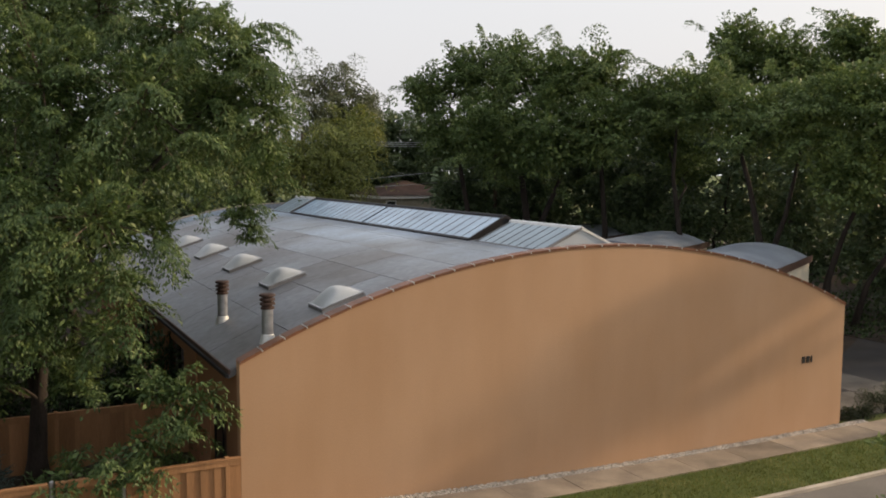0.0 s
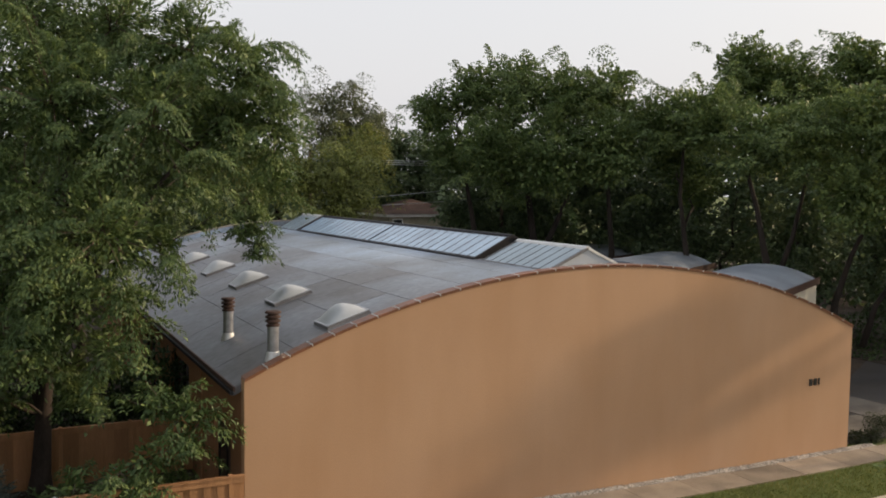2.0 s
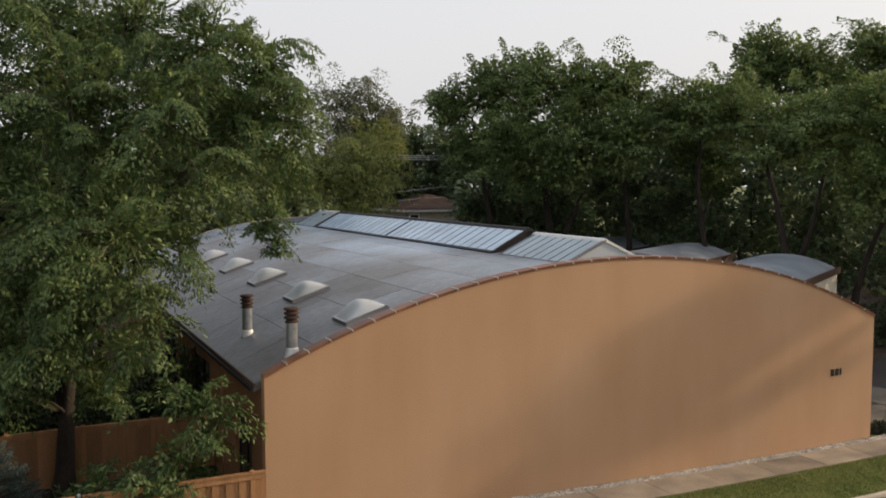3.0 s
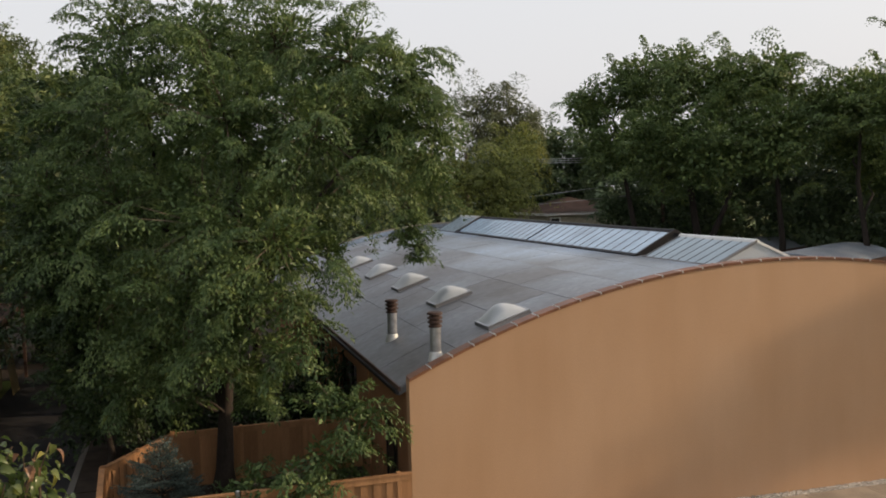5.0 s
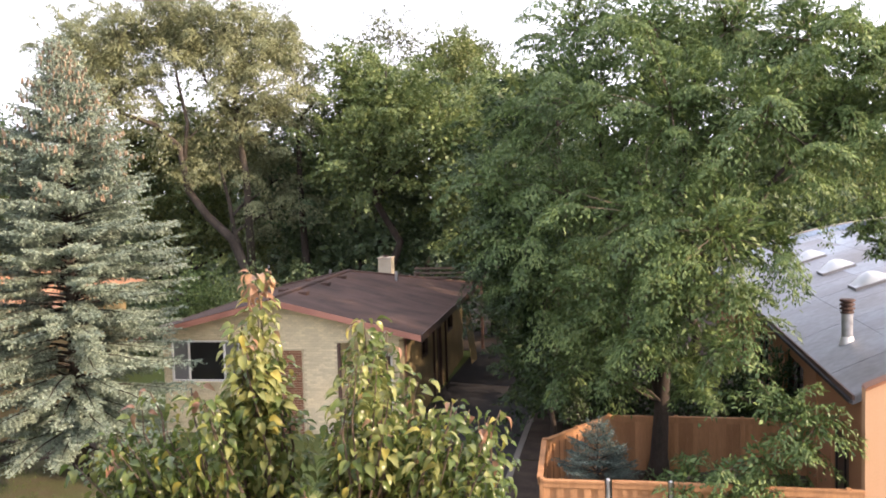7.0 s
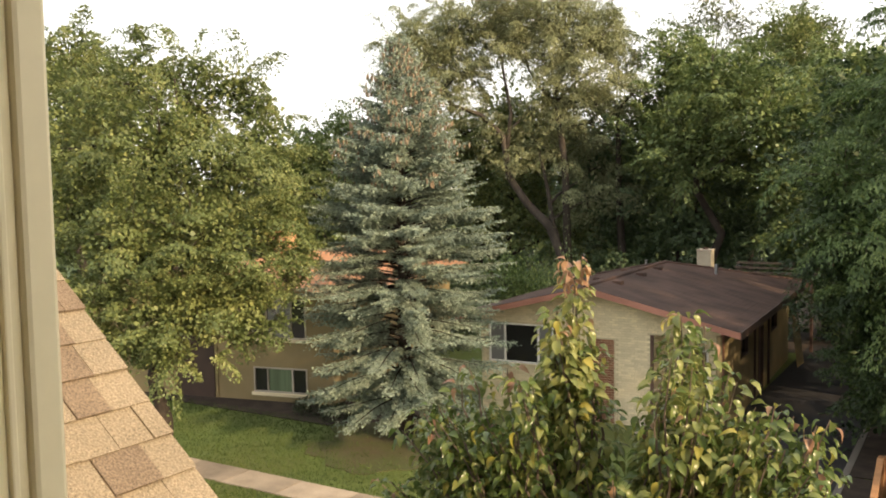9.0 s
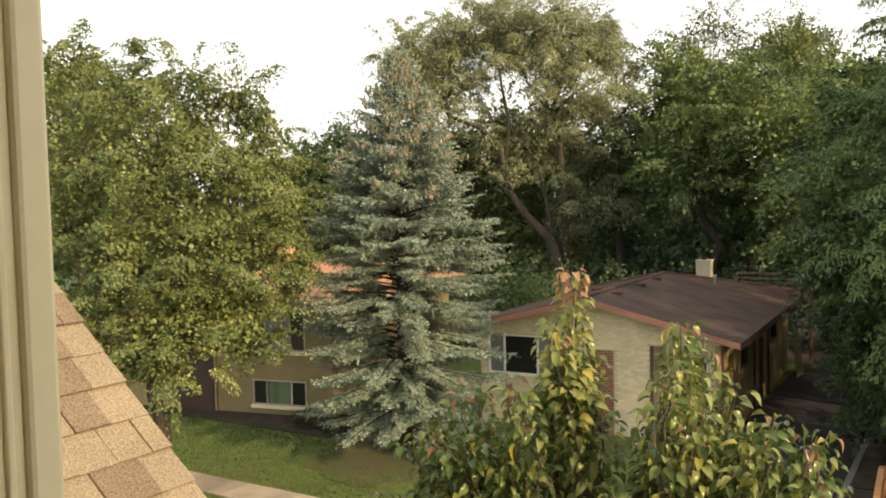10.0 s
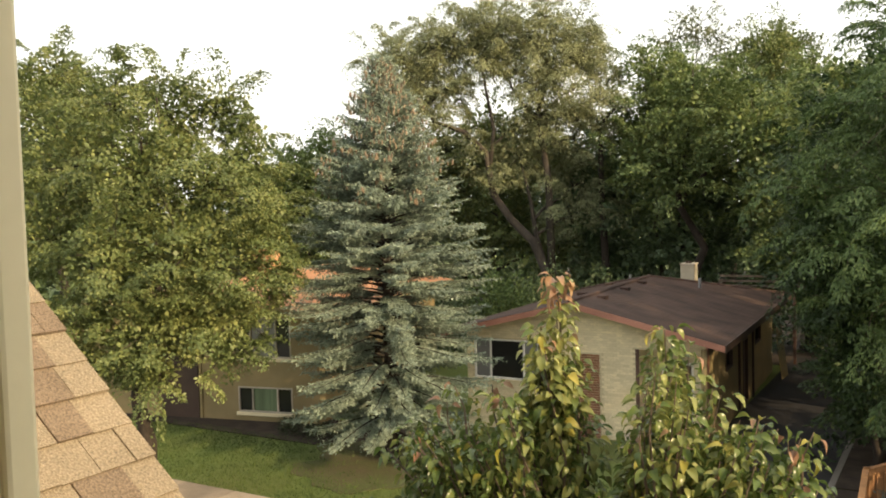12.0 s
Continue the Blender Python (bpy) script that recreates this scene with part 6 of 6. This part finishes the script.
# woods that close the view all round
rw = random.Random(77)
spots = []
for k in range(100):
    a = radians(-75 + 190 * k / 99 + rw.uniform(-1.5, 1.5))
    d = rw.uniform(66, 88) + (26 if -30 < math.degrees(a) < -20 else 0)
    spots.append((EYE[0] - math.sin(a) * d, EYE[1] + math.cos(a) * d, rw.uniform(10.5, 14.5)))
wr = np.random.default_rng(78)
wf, wd = [], []
trunks = Soup()
for x, y, h in spots:
    trunks.tube([(x, y, -0.3), (x + 0.3, y, h * 0.5), (x, y, h * 0.85)], [0.3, 0.2, 0.06], 6)
    for q in range(9):
        c = np.array([x + wr.normal(0, 2.4), y + wr.normal(0, 2.0), h * (0.06 + 0.82 * q / 8)])
        n = 80
        d = wr.normal(size=(n, 3))
        d /= np.linalg.norm(d, axis=1, keepdims=True)
        wf.append(c + d * (wr.uniform(1.6, 2.6) * wr.uniform(0.4, 1.05, n))[:, None])
        wd.append(d + wr.normal(size=(n, 3)) * 0.6)
me = leaves_mesh("far_woods", np.concatenate(wf), np.concatenate(wd), 0.95, 0.62, UNDER, 79)
tagged(new("far_woods", me), "distant wall of dark green woods", "woods", kind="stuff")
single("far_woods_trunks", trunks, BARK, "dark trunks of the distant woods", "woods", kind="stuff")
# street trees beyond the view, one just at its edge; the other is added unseen, its masses set to cast shade on the
# ochre wall
tree("street_tree", "small dark-leaved street tree at the kerb", (4.4, -13.9, 0.3), [(4.4, -13.9, 5.2, 0.8), (4.2, -13.7, 4.4, 0.8), (4.9, -14.0, 4.4, 0.9), (4.4, -14.1, 3.6, 0.9)],
     0.09, 120, (0.085, 0.05), (0.5, 0.25, 0.16, 1.1, 1.3), OAK)
tree("street_tree", "unseen street tree that shades the ochre wall", (41.0, -6.2, 0.0),
     [(41.0, -6.2, 14.2, 1.3), (41.6, -5.4, 14.3, 1.2), (42.1, -6.0, 16.0, 1.1), (40.9, -6.4, 12.8, 0.6), (42.5, -7.2, 13.9, 0.9), (41.4, -7.4, 14.5, 0.8), (40.5, -5.2, 11.9, 0.4), (43.4, -5.6, 15.6, 1.1), (42.6, -4.9, 15.0, 0.9)],
     0.25, 121, (0.215, 0.125), PUFF, MAPLE, core=0.6)


# ------------------------------------------------------------ spruces
def spruce(name, label, x, y, z, h, r, seed, count, finger, cones, mat=SPRUCE, full=0.50, bulge=0.84, foot=0.04, sag=0.20, tiers=0):
    """Boughs all up the stem, each a drooping frond of finger-like shoots brushed with needles."""
    rnd = random.Random(seed)
    ob = empty(name, x, y, z, label, "spruce", "")
    part("trunk", Soup().tube([(x, y, z - 0.2), (x, y, z + h * 0.5), (x, y, z + h)], [0.02 * h, 0.012 * h, 0.004], 8), BARK, ob, smooth=True)
    limbs = Soup()
    feet, ways, longs = [], [], []
    cone_at = []
    up_axis = Vector((0, 0, 1))
    for i in range(count):
        f = foot + (0.985 - foot) * ((i + rnd.random()) / count) ** 0.92
        if tiers:
            f = (math.floor(f * tiers) + 0.5 + rnd.uniform(-0.10, 0.10)) / tiers
        a = i * 2.39996 + rnd.uniform(-0.45, 0.45)
        env = r * (min(1.0, (1 - f) / full) ** bulge) * (0.80 + 0.20 * min(f * 4, 1)) + 0.05
        ln = env * rnd.choice((0.70, 0.86, 0.95, 1.0, 1.0, 1.05, 1.12)) * rnd.uniform(0.94, 1.05)
        out = Vector((math.cos(a), math.sin(a), 0))
        sd = Vector((-math.sin(a), math.cos(a), 0))
        lift = 0.42 * f + 0.10 + rnd.uniform(-0.09, 0.10)
        pts = []
        for q in range(7):
            t = q / 6
            pts.append(Vector((x, y, z + h * f)) + out * ln * t + up_axis * ln * (lift * t - (sag + 0.20 * (1 - f)) * t * t + 0.12 * t ** 4) + sd * rnd.uniform(-0.015, 0.015) * ln)
        limbs.tube(pts, [(0.010 + 0.010 * ln) * (1 - 0.88 * q / 6) for q in range(7)], 4, False)
        m = max(int(ln / (finger * 0.24)), 4)
        for q in range(m):
            t = 0.24 + 0.78 * (q + rnd.random()) / m
            k = min(int(t * 6), 5)
            p = pts[k].lerp(pts[k + 1], t * 6 - k)
            go = (pts[k + 1] - pts[k]).normalized()
            for side in (-1, 1):
                reach = min(finger * (0.9 + 2.2 * (1 - t)) * (0.55 + 0.45 * min(ln / r * 1.6, 1)), ln * 0.5)
                w = (go * 0.80 + sd * side * rnd.uniform(0.45, 1.0) + up_axis * rnd.uniform(-0.30, 0.08)).normalized()
                steps = max(int(reach / finger + 0.5), 1)
                p2 = p.copy()
                for st in range(steps):
                    feet.append(p2.copy())
                    ways.append(w.copy())
                    longs.append(finger * rnd.uniform(0.8, 1.2))
                    if st:
                        feet.append(p2.copy())
                        ways.append((w + sd * rnd.choice((-1, 1)) * 0.8 + up_axis * rnd.uniform(-0.3, 0.2)).normalized())
                        longs.append(finger * rnd.uniform(0.6, 1.0))
                    p2 += w * finger * 0.8
                    w = (w + go * 0.25 - up_axis * 0.16).normalized()
        # short shoots hang under the bough
        for q in range(m):
            t = rnd.uniform(0.25, 0.95)
            k = min(int(t * 6), 5)
            feet.append(pts[k].lerp(pts[k + 1], t * 6 - k) + sd * rnd.uniform(-0.5, 0.5) * finger)
            ways.append((out * 0.55 + sd * rnd.uniform(-0.6, 0.6) - up_axis * rnd.uniform(0.4, 1.1)).normalized())
            longs.append(finger * rnd.uniform(0.7, 1.2))
        for q in range(2):
            feet.append(pts[5].copy())
            ways.append((pts[6] - pts[5]).normalized() + sd * rnd.uniform(-0.3, 0.3) + up_axis * 0.2)
            longs.append(finger * 1.2)
        if cones and f > 0.62 and rnd.random() < 0.85:
            for q in range(rnd.randint(4, 10)):
                cone_at.append(pts[rnd.choice((4, 5, 6, 6))] + Vector((rnd.uniform(-0.22, 0.22), rnd.uniform(-0.22, 0.22), rnd.uniform(-0.14, 0.02))))
    tagged(part("branch_work", limbs, BARK, ob), kind="stuff")
    # every shoot is a brush of needles round its own axis
    rr = np.random.default_rng(seed)
    P, W, L = np.array([tuple(p) for p in feet]), np.array([tuple(p) for p in ways]), np.array(longs)
    W /= np.linalg.norm(W, axis=1, keepdims=True)
    k = 6
    n = len(P) * k
    P, W, L = np.repeat(P, k, 0), np.repeat(W, k, 0), np.repeat(L, k)[:, None]
    spin = rr.normal(size=(n, 3))
    spin -= W * (spin * W).sum(1, keepdims=True)
    spin /= np.linalg.norm(spin, axis=1, keepdims=True) + 1e-9
    me = leaves_mesh("needles", P + W * L * rr.uniform(0, 1, (n, 1)), W * 0.75 + spin * 0.55 + np.array([0, 0, 0.18]), finger * 0.25, finger * 0.15, mat, seed + 1, 0.6, needle=True)
    part("needle_foliage", me, mat, ob)
    if cone_at:
        c = Soup()
        for p in cone_at:
            c.tube([p, p - Vector((0, 0, 0.05)), p - Vector((0, 0, 0.12)), p - Vector((0, 0, 0.15))], [0.010, 0.027, 0.022, 0.006], 5)
        tagged(part("cone_work", c, CONE, ob, "hanging tan cones"), kind="stuff")
    return ob


spruce("blue_spruce", "tall blue spruce with tan cones at its top", -20.3, 3.3, 0.38, 12.65, 2.95, 31, 400, 0.28, True, bulge=1.0, foot=0.075)
spruce("small_spruce", "small blue spruce inside the cedar fence", -5.50, 1.55, 0.38, 2.45, 1.22, 32, 84, 0.16, False, SPRUCE_SHADED, 0.80, 0.85, 0.06, 0.12, 9)


# ------------------------------------------------------------ shrubs
def shrub(label, x, y, z, rx, ry, rz, seed, n=1500, size=0.07, mat=SHRUB, square=1.0):
    ob = empty("shrub", x, y, z, label, "shrub")
    rr = np.random.default_rng(seed)
    d = rr.normal(size=(n, 3))
    d /= np.linalg.norm(d, axis=1, keepdims=True)
    d[:, 2] = np.abs(d[:, 2])
    d = np.sign(d) * np.abs(d) ** square
    lump = 1 + 0.2 * np.sin(d[:, 0] * 6 + seed) * np.cos(d[:, 1] * 5)
    p = np.array([x, y, z + 0.05]) + d * np.array([rx, ry, rz]) * (rr.uniform(0.5, 1.0, n) * lump)[:, None]
    part("foliage", leaves_mesh("foliage", p, d + rr.normal(size=(n, 3)) * 0.5, size, size * 0.6, mat, seed), mat, ob)
    st = Soup()
    rnd = random.Random(seed)
    for k in range(7):
        st.tube([(x, y, z - 0.05), (x + rnd.uniform(-0.6, 0.6) * rx, y + rnd.uniform(-0.6, 0.6) * ry, z + rz * 0.7)], [0.018, 0.006], 4)
    part("stem_cluster", st, BARK, ob)
    return ob


shrub("clipped dark green hedge block beside the walk", 22.55, 0.25, 0.0, 1.1, 0.42, 0.85, 41, 6000, 0.05, SHRUB, 0.5)
shrub("low dark shrub at the corner of the ochre wall", 20.7, 0.25, 0.0, 0.35, 0.3, 0.4, 42, 700)
shrub("low dark shrub at the corner of the ochre wall", 21.3, 0.1, 0.0, 0.35, 0.3, 0.45, 43, 700)
shrub("low dark shrub under the house window", -25.2, 4.6, 0.38, 0.9, 0.6, 0.6, 44, 1500)
shrub("low dark shrub under the house window", -23.8, 4.4, 0.38, 0.8, 0.6, 0.5, 45, 1500)
shrub("green understorey shrub inside the cedar fence", -3.4, 2.2, 0.38, 1.0, 0.8, 0.9, 46, 2000, 0.09, OAK)
shrub("dark green understorey shrub behind the gate", -2.6, 0.75, 0.38, 0.9, 0.45, 1.55, 48, 3000, 0.10, LOCUST)
shrub("dark green understorey shrub behind the gate", -3.9, 0.75, 0.38, 0.7, 0.45, 1.50, 49, 2400, 0.10, LOCUST)
shrub("dark green understorey shrub behind the gate", -1.3, 0.7, 0.38, 0.8, 0.4, 1.55, 40, 2400, 0.10, LOCUST)
shrub("green understorey shrub inside the cedar fence", -1.6, 2.0, 0.38, 1.0, 0.8, 0.9, 47, 2000, 0.09, OAK)
# these take the shaded leaf copy, for the gloom behind the fence
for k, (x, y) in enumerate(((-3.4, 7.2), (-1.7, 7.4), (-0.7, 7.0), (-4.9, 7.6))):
    shrub("dense dark shrubs behind the back fence", x, y, 0.38, 1.1, 0.8, 3.4 - 0.5 * (k % 2), 70 + k, 2600, 0.15, SHADED_OAK)
for k, (x, y) in enumerate(((-24.9, 21.1), (-26.5, 22.4), (-24.0, 24.6), (-21.4, 25.8), (-28.5, 21.5), (-30.5, 24.0), (-27.0, 27.0))):
    shrub("overgrown bushes behind the brick house", x, y, 0.38, 2.2, 1.8, 4.6 - 0.2 * k, 50 + k, 4500, 0.16, OAK if k < 2 else UNDER)

# lawn over the far bed, its tree shade put into the leaf colour
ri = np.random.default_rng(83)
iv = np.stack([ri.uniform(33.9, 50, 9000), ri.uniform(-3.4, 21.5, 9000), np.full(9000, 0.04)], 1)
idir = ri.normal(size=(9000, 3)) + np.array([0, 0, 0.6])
tagged(new("ground_ivy", leaves_mesh("ground_ivy", iv, idir, 0.22, 0.16, SHADED_GRASS, 84)), "lawn under the trees, darkened for their shade", "ivy", kind="stuff")

# ------------------------------------------------------------ the pear tree outside the window
pear = empty("pear_tree", -6.3, -15.5, 0.38, "young pear tree with glossy green and reddish leaves", "tree")
part("trunk", Soup().tube([(-6.3, -15.5, 0.2), (-6.32, -15.52, 3.5), (-6.3, -15.5, 6.0), (-6.4, -15.55, 7.0)], [0.10, 0.08, 0.05, 0.02], 10), BARK, pear, smooth=True)
lf_rng = random.Random(61)


def pear_leaf(seed, mat):
    rr = random.Random(seed)
    s = Soup()
    ln, wd = 0.078 * rr.uniform(0.9, 1.1), 0.055 * rr.uniform(0.9, 1.1)
    curl = rr.uniform(0.35, 1.0)
    n = 4
    for i in range(n + 1):
        t = i / n
        w = wd / 2 * math.sin(math.pi * min(t * 0.92 + 0.08, 1)) ** 0.75 * (1 - 0.25 * t)
        if i == n:
            w = 0.0006
        z = -curl * ln * t * t
        x = 0.018 + ln * t * (1 - 0.18 * curl * t)
        s.v += [(x, -w, z + w * 0.6), (x, 0, z), (x, w, z + w * 0.6)]
    s.f = [(3 * i + j, 3 * i + j + 1, 3 * i + j + 4, 3 * i + j + 3) for i in range(n) for j in range(2)]
    k = len(s.v)
    s.v += [(0, -0.001, 0.004), (0, 0.001, 0.004), (0.019, 0.001, 0), (0.019, -0.001, 0)]
    s.f.append((k, k + 1, k + 2, k + 3))
    me = s.mesh("leaf", mat, True)
    return me, s


KINDS = [pear_leaf(i, PEAR) for i in range(6)] + [pear_leaf(10 + i, PEAR_RED) for i in range(2)] + [pear_leaf(20 + i, PEAR_GOLD) for i in range(2)]
# shoots: foot, tip, leaves, young tip
shoots = []


def shoot(a, b, n, red=0.12, big=1.0):
    shoots.append((Vector(a), Vector(b), n, red, big))


shoot((-6.50, -15.57, 6.6), (-6.52, -15.58, 8.05), 330, 0.16)
shoot((-6.10, -15.50, 6.5), (-6.05, -15.51, 7.83), 300, 0.025)
for k in range(16):
    side_x, top, wide = ((-6.53, 7.93, 0.16), (-6.02, 7.77, 0.56))[k % 2]
    dz = lf_rng.uniform(0.08, 0.55)
    shoot((side_x + lf_rng.uniform(-0.05, 0.05), -15.55, top - dz - 0.35), (side_x + lf_rng.uniform(-wide, wide) * (0.30 + dz), -15.55 + lf_rng.uniform(-0.2, 0.2), top - dz), 50, 0.01)
# the crown's upper edge: two full bodies with a gap between, each rising to a leader
EDGE = ((-7.50, 6.95), (-7.30, 7.30), (-7.10, 7.38), (-6.76, 7.46), (-6.62, 7.76), (-6.53, 7.94), (-6.47, 7.62), (-6.44, 7.28), (-6.38, 6.86), (-6.27, 6.80), (-6.21, 7.25), (-6.14, 7.58), (-6.01, 7.80), (-5.84, 7.62), (-5.65, 7.44), (-5.42, 7.36))
for k in range(112):
    ax = -7.48 + 2.06 * k / 111
    topz = 7.3
    for (xa, za), (xb, zb) in zip(EDGE, EDGE[1:]):
        if xa <= ax <= xb:
            topz = za + (zb - za) * (ax - xa) / (xb - xa)
    yy = -15.6 + lf_rng.uniform(-0.35, 0.30)
    shoot((-6.3 + (ax + 6.3) * 0.45, -15.5 + (yy + 15.5) * 0.3, 6.3), (ax, yy, topz - lf_rng.uniform(0, 0.22)), 78, 0.007)
for a, b in (((-6.9, -15.6, 6.9), (-7.04, -15.63, 7.52)), ((-6.8, -15.55, 6.9), (-6.88, -15.54, 7.52)), ((-5.75, -15.6, 6.9), (-5.64, -15.62, 7.50)), ((-5.6, -15.6, 6.9), (-5.44, -15.59, 7.46)),
             ((-5.7, -15.6, 6.9), (-5.50, -15.60, 7.36)), ((-6.0, -15.5, 7.1), (-5.85, -15.5, 7.58)), ((-6.60, -15.6, 7.0), (-6.66, -15.5, 7.55))):
    shoot(a, b, 34, 0.04)
for a, b in (((-7.0, -15.6, 6.9), (-7.10, -15.6, 7.43)), ((-5.6, -15.6, 6.9), (-5.53, -15.62, 7.42))):
    shoot(a, b, 44, 0.14)
wood = Soup()
rest = {PEAR: Soup(), PEAR_RED: Soup(), PEAR_GOLD: Soup()}
own = 0
for a, b, n, red, big in shoots:
    n = int(n * 1.1)
    way = bend(a, b, lf_rng, 0.02, 6)
    wood.tube(way, [0.012 * (1 - 0.8 * i / 5) for i in range(6)], 5, False)
    for i in range(n):
        t = (i + lf_rng.random()) / n
        t = t ** 0.8
        p = way[min(int(t * 5), 4)].lerp(way[min(int(t * 5) + 1, 5)], (t * 5) % 1)
        off = 0.05 + 0.10 * (1 - t)
        az = lf_rng.uniform(0, 360)
        q = p + Vector((math.cos(radians(az)), math.sin(radians(az)), 0.3)) * off * lf_rng.uniform(0.2, 1.0)
        young = t > 0.91 and lf_rng.random() < red * 5 or lf_rng.random() < red * 0.1
        gold = not young and lf_rng.random() < 0.03
        me, s = lf_rng.choice(KINDS[6:8] if young else KINDS[8:] if gold else KINDS[:6])
        m = pose(q.x, q.y, q.z, lf_rng.uniform(-40, 40), lf_rng.uniform(-35, 50), az) @ Matrix.Diagonal((*[lf_rng.uniform(0.42, 0.80) * big] * 3, 1))
        if own < 300 and q.y < -15.45 and q.z > 7.25:
            ob = part("leaf", me, None, pear, local=True)
            ob.matrix_basis = pear.matrix_basis.inverted() @ m
            own += 1
        else:
            rest[PEAR_RED if young else PEAR_GOLD if gold else PEAR].add([m @ Vector(v) for v in s.v], s.f)
tagged(part("twig_work", wood, BARK_PALE, pear), kind="stuff")
for mat, s in rest.items():
    if s.v:
        tagged(part("foliage", s, mat, pear, smooth=True), kind="stuff")


# ------------------------------------------------------------ grass blades on the lawns in view
def blades(name, label, areas, n, seed, mat=BLADE):
    rr = np.random.default_rng(seed)
    at = []
    for x0, y0, x1, y1, share in areas:
        k = int(n * share)
        x, y = rr.uniform(x0, x1, k), rr.uniform(y0, y1, k)
        at.append(np.stack([x, y, np.array([ground_z(a, 0) for a in x]) - 0.005], 1))
    at = np.concatenate(at)
    at = at[((at[:, 0] + 19.9) / 3.4) ** 2 + ((at[:, 1] - 2.9) / 2.5) ** 2 > rr.uniform(0.1, 1.5, len(at))]
    at[:, 2] += 0.03 * (((at[:, 0] + 19.9) / 3.8) ** 2 + ((at[:, 1] - 2.9) / 2.9) ** 2 < 1)
    d = rr.normal(size=at.shape) * 0.45
    d[:, 2] = 1.0
    tagged(new(name, leaves_mesh(name, at, d, 0.085, 0.027, mat, seed, needle=True)), label, "grass", kind="stuff")


blades("verge_grass", "yellow-green mown grass blades on the verge", [(4.0, -3.7, 24.0, -1.45, 1.0)], 24000, 92, BLADE_VERGE)
blades("grass", "short mown grass blades on the front lawn", [(-33.0, -1.2, -13.0, 4.0, 0.55), (-24.0, -3.7, -13.0, -2.36, 0.12)], 54000, 91)


# ------------------------------------------------------------ white picket gate beside the split-level house
gate = empty("picket_gate", -35.3, 5.1, 0.38, "white painted picket gate beside the tan house", "gate", "", "", 90)
for k in range(9):
    x = 0.06 + k * 0.125
    part("picket", Soup().extrude([(x - 0.035, 0.04), (x + 0.035, 0.04), (x + 0.035, 1.42), (x, 1.50), (x - 0.035, 1.42)], 1, 0.0, 0.02), WHITE, gate, local=True)
for z in (0.25, 1.2):
    part("rail", Soup().box(-0.02, -0.035, z, 1.12, -0.002, z + 0.09), WHITE, gate, bevel=0.004, local=True)
for x in (-0.08, 1.18):
    part("post", Soup().box(x - 0.05, -0.06, -0.1, x + 0.05, 0.04, 1.58), WHITE, gate, bevel=0.008, local=True)
